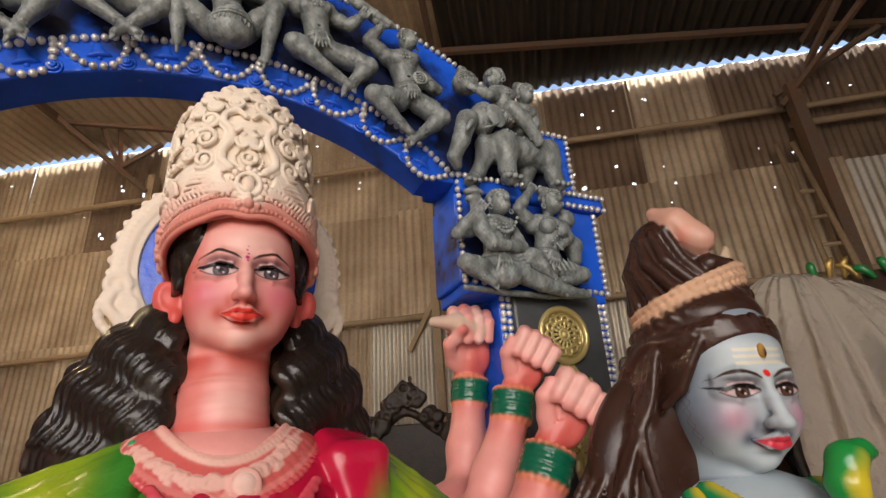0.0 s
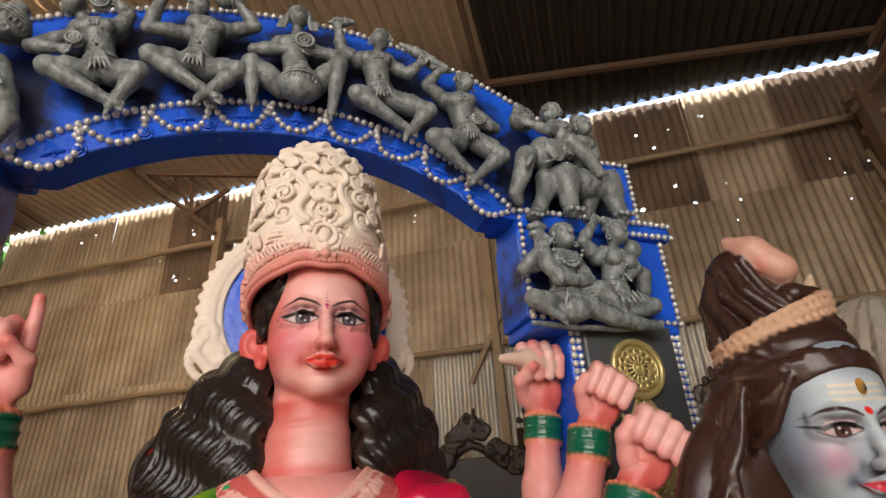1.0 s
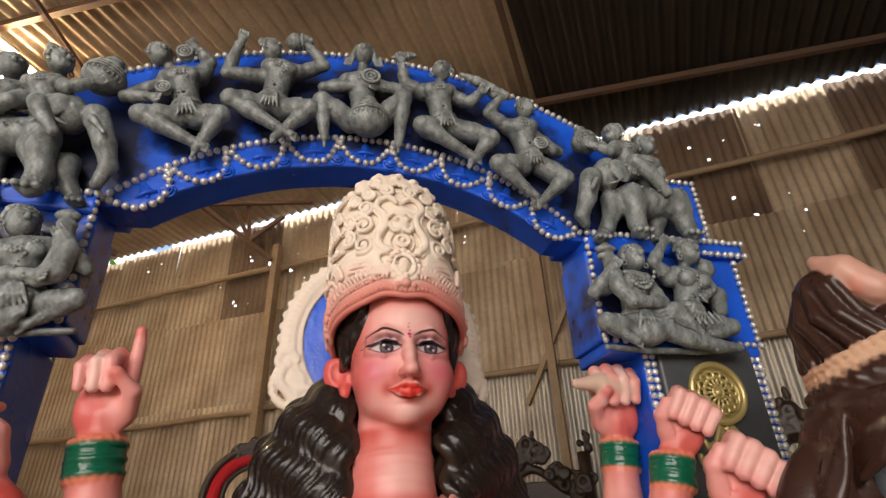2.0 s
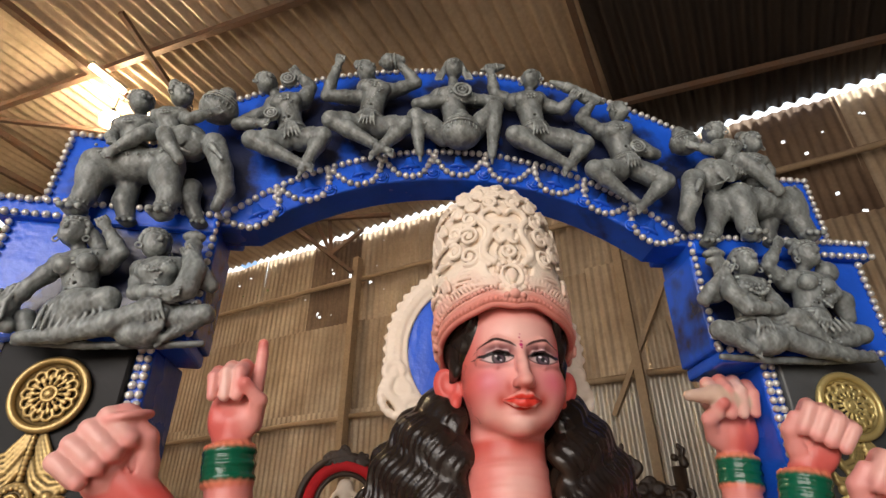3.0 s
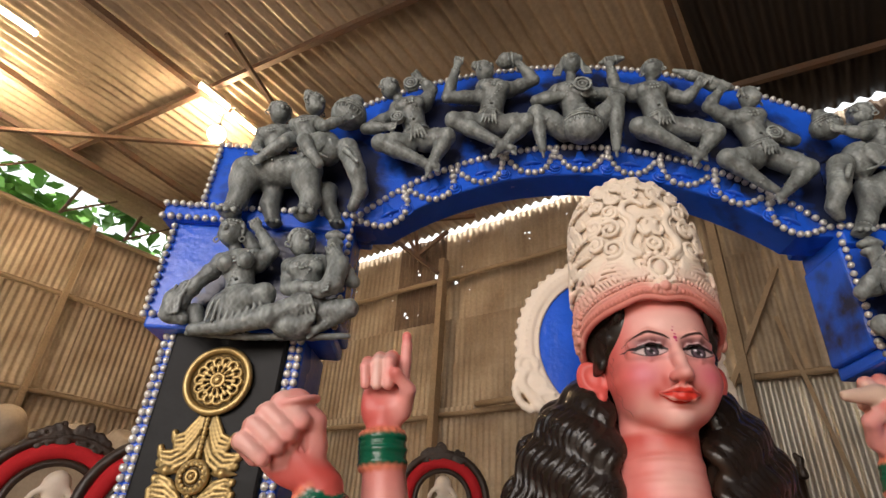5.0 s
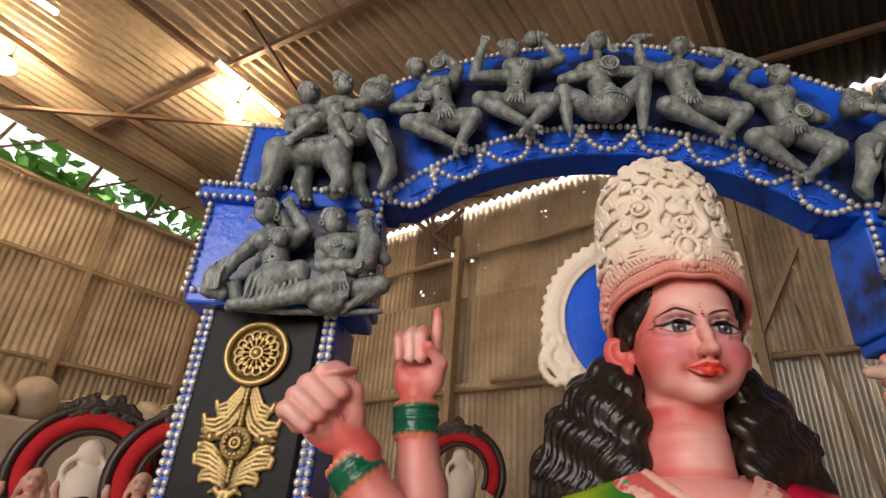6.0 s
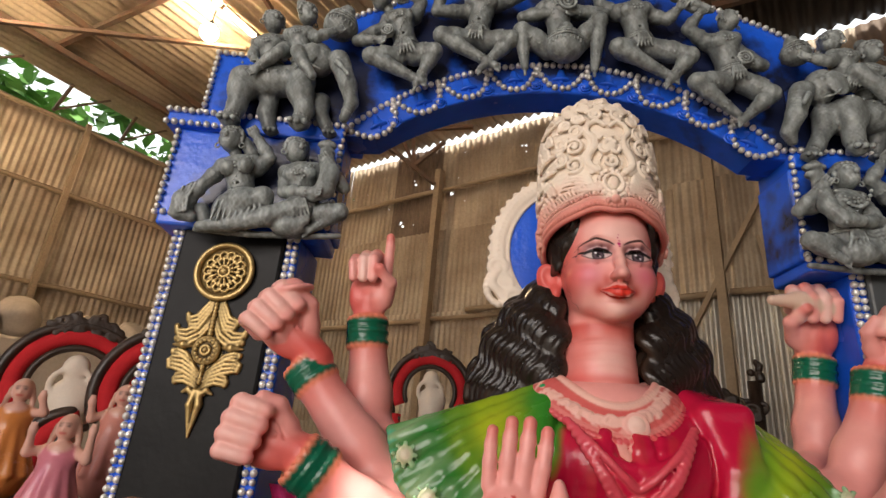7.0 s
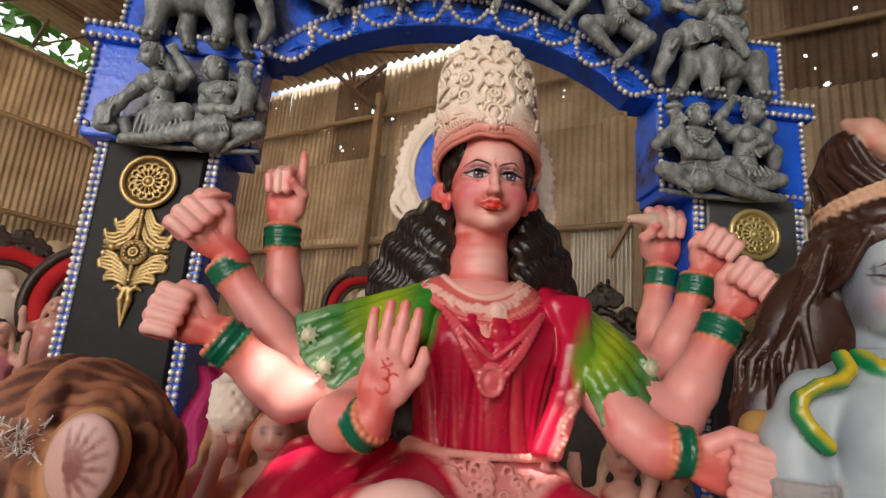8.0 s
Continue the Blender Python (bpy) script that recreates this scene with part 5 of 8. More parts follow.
    def sleeve(root, hem, folds, swell):
        for i in range(folds):
            k = i / (folds - 1)
            a, e = along(root, k), along(hem, k)
            out = V((0, -1, 0.3)) * swell * math.sin(math.pi * min(1, max(0, 0.1 + 0.8 * k)))
            pts = [a.lerp(e, q) + out * math.sin(math.pi * (0.15 + 0.75 * q)) for q in (0, 0.2, 0.4, 0.6, 0.8, 1.0)]
            ridge = 0.0165 if i % 2 else 0.0095
            first = LIME if i % 2 or 0.3 < k < 0.6 else (0.12, 0.30, 0.015)
            c.chain(pts[:2], [0.020, ridge], col=(0.03, 0.22, 0.02), mat=3, k=0.005, soft=0.02)
            c.chain(pts[1:4], [ridge, ridge, ridge], col=first, mat=3, k=0.005, soft=0.024)
            c.chain(pts[3:5], [ridge, ridge * 0.9], col=GREEN, mat=3, k=0.005, soft=0.03)
            c.chain(pts[4:], [ridge * 0.9, 0.008], col=(0.36, 0.52, 0.30) if i % 3 == 1 else GREEN, mat=3, k=0.005, soft=0.022)
        c.chain([along(hem, j / 16) for j in range(17)], 0.008, col=(0.06, 0.36, 0.22), mat=3, k=0.006)

    sleeve([b(-0.02, 0.11, 1.518), b(-0.05, 0.165, 1.470), b(-0.065, 0.20, 1.40)], [b(-0.302, 0.15, 1.420), b(-0.273, 0.20, 1.345), b(-0.206, 0.24, 1.292), b(-0.110, 0.23, 1.320)], 17, 0.018)
    sleeve([b(0.285, 0.08, 1.490), b(0.262, 0.16, 1.45), b(0.245, 0.21, 1.37)], [b(0.405, 0.13, 1.395), b(0.400, 0.20, 1.345), b(0.345, 0.25, 1.285), b(0.285, 0.25, 1.268)], 17, 0.022)
    for p in (b(-0.228, 0.262, 1.330), b(-0.270, 0.215, 1.385), b(0.385, 0.215, 1.375)):
        c.ring(p, 0.011, 0.003, (90, 0, 20), col=(0.50, 0.56, 0.34), mat=3, k=0.003)
        c.ell(p, (0.008, 0.005, 0.008), col=(0.7, 0.66, 0.5), mat=3, k=0.003)
        for i in range(8):
            a = 2 * math.pi * i / 8
            c.ell(V(p) + V((0.017 * math.cos(a), 0.004, 0.017 * math.sin(a))), 0.0045, col=(0.30, 0.50, 0.28), mat=3, k=0.003)
    for i in range(40):
        t = i / 39
        c.ell(b(-0.045 + 0.030 * math.sin(5 * t) - 0.012 * (i % 2), 0.155 + 0.03 * math.sin(3.1 * t), 1.512 - 0.065 * t), 0.0058, col=(0.03, 0.30, 0.10), mat=3, k=0.002)
    pieces.append(c.surface(0.0029))

    # collar with its lace and medallion
    c = Clay()
    col_pt = lambda a, k, out=0.0: b(0.057 + (0.083 + 0.034 * k) * math.sin(a), 0.128 + (0.076 + out + 0.022 * k) * max(math.cos(a), -0.2), 1.532 - 0.046 * max(math.cos(a), -0.1) ** 2 - k * (0.022 + 0.022 * math.cos(a)))
    for k, r, colour in ((0.0, 0.0055, ROSE), (0.18, 0.004, (0.78, 0.46, 0.38)), (1.15, 0.005, (0.70, 0.20, 0.18))):
        c.chain([col_pt(radians(a), k) for a in range(-125, 126, 7)], r, col=colour, mat=2, k=0.003)
    for k in (0.35, 0.55, 0.75, 0.95):
        c.chain([col_pt(radians(a), k, -0.006) for a in range(-120, 121, 7)], 0.008, col=(0.62, 0.12, 0.11), mat=3, k=0.006)
    for i in range(60):
        a = radians(-122 + 244 * i / 59)
        c.ell(col_pt(a, 0.08, 0.005), 0.0042, col=(0.78, 0.46, 0.38), mat=2, k=0.0015)
        c.ell(col_pt(a, 1.3, 0.002), 0.0058, col=(0.66, 0.10, 0.11), mat=3, k=0.002)
    for i in range(64):                                                             # curls of the lace
        a, k = radians(-105 + 210 * ((i * 0.618) % 1)), 0.34 + 0.66 * ((i * 0.381) % 1)
        o, q = V(col_pt(a, k, 0.004)), rnd.uniform(0.006, 0.011)
        a0, turn = rnd.uniform(0, 6.28), rnd.choice((-1, 1))
        pts = [o + V((q * (1 - 0.75 * t) * math.cos(a0 + turn * 6 * t), 0, q * (1 - 0.75 * t) * math.sin(a0 + turn * 6 * t))) for t in (j / 9 for j in range(10))]
        c.chain(pts, 0.0028, col=(0.78, 0.45, 0.38), mat=2, k=0.0015)
    for i in range(60):
        q = (i + 0.5) / 60
        c.ell(front(0.062 + rnd.uniform(-0.045, 0.045) * (1 - q), 1.462 - 0.06 * q, 0.006), (0.0055, 0.005, 0.005), col=(0.74, 0.32, 0.27), mat=2, k=0.002)
    at = V(front(0.081, 1.455, 0.012))
    c.ell(at, (0.0140, 0.008, 0.0140), col=(0.82, 0.55, 0.47), mat=2, k=0.003)
    c.ring(at, 0.017, 0.0035, (85, 0, 0), col=(0.78, 0.42, 0.36), mat=2, k=0.002)
    pieces.append(c.surface(0.0020, even=1))

    # arms and hands
    front_way = (0, -1, 0)
    c = Clay()
    cuffs = []

    def cuff(*args):
        cuffs.append(args)

    forearm(c, b(-0.352, 0.07, 1.410), b(-0.380, 0.064, 1.608), 0.041, 0.032)
    c.cap(b(-0.20, 0.13, 1.37), b(-0.352, 0.07, 1.400), 0.040, 0.041, col=SKIN, k=0.02)
    cuff(b(-0.380, 0.064, 1.595), (-0.1, 0, 1), 0.036)
    hand(c, b(-0.381, 0.064, 1.628), (-0.06, -0.05, 1), front_way, 0.98, index=True, thumb=-1)
    forearm(c, b(-0.300, 0.155, 1.330), b(-0.458, 0.140, 1.505), 0.043, 0.034)
    c.cap(b(-0.18, 0.17, 1.345), b(-0.300, 0.155, 1.325), 0.042, 0.043, col=SKIN, k=0.02)
    cuff(b(-0.455, 0.140, 1.502), (-0.66, 0.0, 0.75), 0.038, 4)
    hand(c, b(-0.463, 0.152, 1.540), (-0.80, -0.10, 0.62), (0.30, -1, 0.05), 1.06, thumb=-1, grip=True)
    c.ring(b(-0.500, 0.180, 1.642), 0.030, 0.006, (10, -14, 0), col=SKIN, k=0.003)
    c.cap(b(-0.512, 0.178, 1.560), b(-0.501, 0.180, 1.636), 0.020, 0.027, col=SKIN, k=0.004)
    forearm(c, b(-0.290, 0.215, 1.272), b(-0.402, 0.248, 1.355), 0.043, 0.036)
    c.cap(b(-0.17, 0.19, 1.300), b(-0.290, 0.215, 1.272), 0.042, 0.044, col=SKIN, k=0.02)
    cuff(b(-0.403, 0.248, 1.356), (-0.80, -0.25, 0.50), 0.039, 4)
    hand(c, b(-0.423, 0.258, 1.378), (-0.96, -0.10, 0.22), (0.20, -1, 0.12), 0.96, thumb=-1, grip=True)
    c.cap(b(-0.13, 0.20, 1.31), b(-0.190, 0.290, 1.240), 0.042, 0.042, col=SKIN, k=0.02)
    forearm(c, b(-0.190, 0.295, 1.240), b(-0.140, 0.335, 1.247), 0.042, 0.034)
    cuff(b(-0.140, 0.335, 1.242), (0.55, -0.5, 0.5), 0.036, 3)
    hand(c, b(-0.122, 0.346, 1.268), (0.10, 0.08, 1), front_way, 1.0, flat=True, thumb=-1)
    # the other side
    forearm(c, b(0.520, -0.07, 1.43), b(0.552, -0.089, 1.625), 0.040, 0.032)
    c.cap(b(0.36, 0.08, 1.38), b(0.520, -0.07, 1.42), 0.040, 0.040, col=SKIN, k=0.02)
    cuff(b(0.552, -0.089, 1.614), (0.12, 0, 1), 0.036)
    hand(c, b(0.552, -0.089, 1.648), (-0.05, -0.25, 1), (-0.2, -1, 0), 1.14, thumb=1)
    c.chain([b(0.560, -0.030, 1.738), b(0.505, -0.028, 1.750), b(0.450, -0.028, 1.748)], [0.021, 0.019, 0.011], col=(0.66, 0.47, 0.37), k=0.006)
    forearm(c, b(0.482, 0.075, 1.385), b(0.553, 0.078, 1.555), 0.040, 0.031)
    cuff(b(0.554, 0.078, 1.564), (0.22, 0, 1), 0.035)
    c.cap(b(0.36, 0.12, 1.36), b(0.482, 0.075, 1.385), 0.042, 0.040, col=SKIN, k=0.02)
    hand(c, b(0.561, 0.085, 1.598), (0.48, -0.25, 0.84), (-0.35, -1, -0.05), 0.90, thumb=1, grip=True)
    c.cap(b(0.33, 0.19, 1.330), b(0.445, 0.195, 1.288), 0.046, 0.046, col=SKIN, k=0.02)
    forearm(c, b(0.445, 0.195, 1.288), b(0.528, 0.202, 1.446), 0.046, 0.035)
    cuff(b(0.531, 0.202, 1.455), (0.42, 0, 0.9), 0.038)
    hand(c, b(0.547, 0.203, 1.492), (0.58, -0.15, 0.78), (-0.35, -1, 0.05), 0.96, thumb=1, grip=True)
    c.chain([b(0.295, 0.21, 1.315), b(0.335, 0.25, 1.262), b(0.365, 0.28, 1.235)], [0.046, 0.046, 0.044], col=SKIN, k=0.02)
    c.ring(b(0.315, 0.232, 1.288), 0.046, 0.003, (40, 60, 0), col=FLUSH, k=0.008, soft=0.012)
    forearm(c, b(0.365, 0.28, 1.235), b(0.395, 0.300, 1.232), 0.043, 0.038)
    cuff(b(0.394, 0.303, 1.236), (0.9, -0.1, -0.1), 0.039, 3)
    hand(c, b(0.405, 0.310, 1.228), (0.96, -0.15, -0.25), (-0.1, -1, 0.1), 1.06, thumb=1, grip=True)
    for args in cuffs:
        bangles(c, *args)

    def palm_mark(v, col, mat):
        x, n, z = v[:, 0] + 0.113, -v[:, 1], v[:, 2] - 1.316
        on = ((np.abs(x) < 0.05) & (np.abs(z) < 0.05) & (n > 0.345)).astype(float)
        ink = np.array((0.55, 0.02, 0.02))[None]
        for cx, cz, r, a0, a1 in ((-0.004, 0.010, 0.009, -100, 130), (-0.004, -0.010, 0.011, -170, 80), (0.012, 0.002, 0.008, 20, 200), (0.0, 0.031, 0.009, 200, 340)):
            ang = np.degrees(np.arctan2(z - cz, x - cx))
            ang = np.where(ang < a0, ang + 360, ang)
            m = (np.clip((0.0022 - np.abs(np.hypot(x - cx, z - cz) - r)) / 0.001, 0, 1) * (ang < a1) * on)[:, None]
            col = col * (1 - m) + ink * m
        m = (np.clip((0.003 - np.hypot(x, z - 0.033)) / 0.001, 0, 1) * on)[:, None]
        return col * (1 - m) + ink * m, mat

    pieces.append(c.surface(0.0029, palm_mark))
    ob = clay_object("goddess_statue", pieces, PAINTS)
    ob.matrix_world = SHRINE
    return tagged(ob, "seated many-armed goddess statue, red and green dress, unpainted crown", "statue")


goddess()
# ---- beads, bells, ornaments on the arch ----
def sphere_mesh(name, r, mat, u=10, v=6, squash=1.0):
    bm = bmesh.new()
    bmesh.ops.create_uvsphere(bm, u_segments=u, v_segments=v, radius=r)
    for q in bm.verts:
        q.co.y *= squash
    me = bpy.data.meshes.new(name)
    bm.to_mesh(me)
    bm.free()
    me.materials.append(mat)
    me.polygons.foreach_set("use_smooth", [True] * len(me.polygons))
    return me


BEAD = sphere_mesh("bead", 0.0076, M_BEAD)


def bead_row(parent, pts, step=0.0142, m=None):
    """Single beads at even steps along a line of points."""
    left, prev = 0.0, Vector(pts[0])
    spots = [prev.copy()]
    for p in pts[1:]:
        p = Vector(p)
        d = (p - prev).length
        at = step - left
        while at <= d:
            spots.append(prev.lerp(p, at / d))
            at += step
        left = d - (at - step)
        prev = p
    for q in spots:
        ob = new("bead", BEAD)
        ob.parent = parent
        ob.matrix_local = (m or Matrix()) @ Matrix.Translation(q + Vector((random.uniform(-0.0008, 0.0008), 0, random.uniform(-0.0008, 0.0008))))
    return spots


def bead_string(parent, lines, step=0.0132):
    """The beads of the long rows, too many to be told apart one by one."""
    bm = bmesh.new()
    for line in lines:
        a, b = Vector(line[0]), Vector(line[1])
        n = int((b - a).length / step)
        for i in range(n + 1):
            q = a.lerp(b, i / max(n, 1)) + Vector((random.uniform(-0.0008, 0.0008), 0, random.uniform(-0.0008, 0.0008)))
            bmesh.ops.create_uvsphere(bm, u_segments=8, v_segments=5, radius=0.0074 * random.uniform(0.9, 1.08), matrix=Matrix.Translation(q))
    return tagged(part("bead_string", bm, M_BEAD, parent, "rows of silver beads", True), kind="stuff")


# rim of the arch and garlands with bells below it
FRONT_Y = -0.004
in_arc = lambda s: arc_z(s, HALF, 2.088, 0.213)
out_arc = lambda s: arc_z(s, 0.66, 2.345, 0.228)
bead_row(ARCH_BAND, [(s, FRONT_Y, in_arc(s)) for s in np.linspace(-HALF, HALF, 60)], 0.0170)
knots = [-0.505, -0.402, -0.296, -0.181, -0.062, 0.060, 0.178, 0.293, 0.398, 0.500]


def bell(parent, s, z, tilt):
    bm = bmesh.new()
    prof = ((0.004, 0.020), (0.008, 0.016), (0.010, 0.006), (0.014, -0.004), (0.022, -0.010), (0.023, -0.014), (0.012, -0.015))
    rings = []
    for r, h in prof:
        rings.append([bm.verts.new((r * math.cos(a), 0.55 * r * math.sin(a), h)) for a in (2 * math.pi * j / 14 for j in range(14))])
    for a, b in zip(rings, rings[1:]):
        for j in range(14):
            bm.faces.new((a[j], a[(j + 1) % 14], b[(j + 1) % 14], b[j]))
    bm.faces.new(rings[0])
    bm.faces.new(rings[-1][::-1])
    bmesh.ops.recalc_face_normals(bm, faces=bm.faces[:])
    bmesh.ops.create_uvsphere(bm, u_segments=8, v_segments=6, radius=0.005, matrix=Matrix.Translation((0, -0.002, -0.018)))
    ob = part("bell", bm, M_BLUE, parent, "small blue relief bell", True)
    ob.matrix_local = pose(s, 0.002, z, 0, tilt, 0)


def boss(parent, s, z):
    bm = bmesh.new()
    for r, y in ((0.015, 0.0), (0.0095, -0.004), (0.005, -0.008)):
        tube(bm, [(s + r * math.cos(a), y, z + r * math.sin(a)) for a in np.linspace(0, 2 * math.pi, 15)], 0.003, 6)
    bmesh.ops.create_uvsphere(bm, u_segments=8, v_segments=6, radius=0.0045, matrix=Matrix.Translation((s, -0.008, z)))
    part("boss", bm, M_BLUE, parent, "small round blue boss", True)


for i, (a, b) in enumerate(zip(knots, knots[1:])):
    za, zb, mid = in_arc(a), in_arc(b), (a + b) / 2
    nrm = Vector((mid, 0, 0.55)).normalized()
    drop = 0.064
    pts = []
    for t in np.linspace(0, 1, 24):
        p = Vector((a + (b - a) * t, FRONT_Y, za + (zb - za) * t))
        pts.append(p - nrm * drop * (1 - abs(2 * t - 1) ** 2.6))
    bead_row(ARCH_BAND, pts[1:-1], 0.0165)
    tilt = math.degrees(math.atan2(nrm.x, nrm.z)) * 0.7
    bell(ARCH_BAND, mid - nrm.x * 0.028, in_arc(mid) - nrm.z * 0.028, tilt)
    if i:
        bead_row(ARCH_BAND, [(a, FRONT_Y, za - 0.012), (a, FRONT_Y, za - 0.04)], 0.0150)
        boss(ARCH_BAND, a - 0.2 * nrm.x * 0.07, za - 0.058)
bead_row(ARCH_BAND, [(s, FRONT_Y, out_arc(s) - 0.006) for s in np.linspace(-0.64, 0.64, 70)], 0.0170)

for side, wing_ob in WINGS.items():
    x = lambda a: side * a
    w = 0.365
    rows = [((x(0.0), -0.026, 2.083), (x(w + 0.04), -0.026, 2.083)), ((x(0.24), -0.026, 2.050), (x(w + 0.04), -0.026, 2.050)), ((x(w - 0.024), -0.002, 2.10), (x(w - 0.024), -0.002, 2.272)),
            ((x(0.16), -0.002, 2.272), (x(w - 0.024), -0.002, 2.272)), ((x(w + 0.014), -0.012, 1.845), (x(w + 0.014), -0.012, 2.035)), ((x(0.003), -0.012, 1.84), (x(0.003), -0.012, 2.07)),
            ((x(0.003), -0.016, 1.830), (x(0.07), -0.016, 1.830)), ((x(w - 0.06), -0.016, 1.830), (x(w + 0.014), -0.016, 1.830))]
    bead_string(wing_ob, rows, 0.0168)

for side, (col_ob, c) in COLUMNS.items():
    bead_string(col_ob, [((c + sx * q, -0.004, 0.65), (c + sx * q, -0.004, 1.800)) for sx in (-1, 1) for q in (0.1225, 0.1375)], 0.0162)

    # rosette and leaf ornament, cast in one piece and gilded
    g = Clay()
    gz = 1.712 if side < 0 else 1.722
    P = lambda dx, dz, out=0.0: (dx, -0.016 - out, gz + dz)
    G = dict(k=0.002)
    g.ell(P(0, 0, -0.002), (0.062, 0.010, 0.062), k=0.003)
    g.ring(P(0, 0, 0.006), 0.059, 0.0065, (90, 0, 0), k=0.003)
    g.ell(P(0, 0, 0.004), (0.050, 0.008, 0.050), k=0.002, cut=True)
    for i in range(14):
        a = 2 * math.pi * i / 14
        ca, sa = math.cos(a), math.sin(a)
        g.ring(P(0.036 * ca, 0.036 * sa, 0.004), 0.0085, 0.003, (90, 0, 0), k=0.001)
        g.cap(P(0.020 * ca, 0.020 * sa, 0.004), P(0.032 * ca, 0.032 * sa, 0.005), 0.0032, k=0.001)
        g.ell(P(0.0185 * ca, 0.0185 * sa, 0.006), 0.0034, k=0.001)
    g.ring(P(0, 0, 0.007), 0.012, 0.003, (90, 0, 0), k=0.001)
    g.ell(P(0, 0, 0.007), (0.008, 0.006, 0.008), k=0.001)
    # stem of beads, small rosette, leaves and pointed end
    for i in range(9):
        g.ell(P(0, -0.072 - 0.0078 * i, 0.004), 0.0052, k=0.001)
    g.ring(P(0, -0.168, 0.005), 0.024, 0.0055, (90, 0, 0), k=0.002)
    g.ell(P(0, -0.168, 0.0), (0.026, 0.008, 0.026), k=0.002)
    for i in range(14):
        a = 2 * math.pi * i / 14
        g.ell(P(0.020 * math.cos(a), -0.168 + 0.020 * math.sin(a), 0.009), 0.0042, k=0.001)
    g.ring(P(0, -0.168, 0.010), 0.009, 0.003, (90, 0, 0), k=0.001)
    g.ell(P(0, -0.168, 0.010), 0.005, k=0.001)
    for i in range(5):
        g.ell(P(0, -0.200 - 0.0078 * i, 0.004), 0.0048, k=0.001)

    def frond(line, r, strands, gap):
        """A leaf of several side-by-side strands on both sides of the stem; line: points from its root to its curled tip."""
        for sx in (-1, 1):
            for q in range(strands):
                pts = []
                for j in range(13):
                    t = j / 12 * (len(line) - 1)
                    i = min(int(t), len(line) - 2)
                    e = t - i
                    x, z = (line[i][0] * (1 - e) + line[i + 1][0] * e), (line[i][1] * (1 - e) + line[i + 1][1] * e)
                    w = gap * q * math.sin(math.pi * min(1, 0.25 + 0.6 * j / 12))
                    pts.append(P(sx * (x - 0.25 * w), z - w, 0.003 * math.sin(math.pi * j / 12)))
                g.chain(pts, [r * (0.6 + 0.6 * math.sin(math.pi * (0.1 + 0.75 * j / 12))) for j in range(13)], k=0.0012)
                g.ell(pts[-1], r * 1.5, k=0.0015)

    frond([(0.010, -0.058), (0.022, -0.078), (0.034, -0.098), (0.050, -0.104), (0.056, -0.096)], 0.0040, 4, 0.0088)
    frond([(0.010, -0.095), (0.026, -0.116), (0.050, -0.130), (0.068, -0.130), (0.074, -0.122)], 0.0040, 4, 0.0092)
    frond([(0.008, -0.212), (0.024, -0.196), (0.046, -0.184), (0.066, -0.184), (0.073, -0.192)], 0.0040, 4, 0.0092)
    frond([(0.007, -0.232), (0.020, -0.220), (0.036, -0.214), (0.050, -0.218), (0.053, -0.226)], 0.0040, 3, 0.0085)
    frond([(0.020, -0.132), (0.040, -0.150), (0.058, -0.150), (0.070, -0.146)], 0.0036, 2, 0.008)
    frond([(0.020, -0.196), (0.040, -0.176), (0.058, -0.170), (0.070, -0.172)], 0.0036, 2, 0.008)
    for sx in (-1, 1):
        g.chain([P(sx * 0.030, -0.160), P(sx * 0.050, -0.160, 0.004), P(sx * 0.074, -0.160)], [0.003, 0.0085, 0.002], k=0.002)
        g.chain([P(sx * 0.004, -0.258, 0.002), P(sx * 0.018, -0.246, 0.004), P(sx * 0.030, -0.252, 0.003)], [0.007, 0.006, 0.003], k=0.002)
        g.chain([P(sx * 0.004, -0.250, 0.002), P(sx * 0.009, -0.275, 0.004), P(0, -0.335, 0.001)], [0.008, 0.0075, 0.002], k=0.002)
    for row in range(4):
        g.ell(P(0, -0.075 - 0.05 * row, -0.006), (0.022 + 0.02 * (row in (1, 2)), 0.006, 0.03), k=0.004)
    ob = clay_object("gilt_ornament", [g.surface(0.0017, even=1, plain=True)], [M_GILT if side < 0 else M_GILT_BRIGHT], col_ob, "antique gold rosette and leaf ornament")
    ob.matrix_local = Matrix.Translation((c, 0, 0))
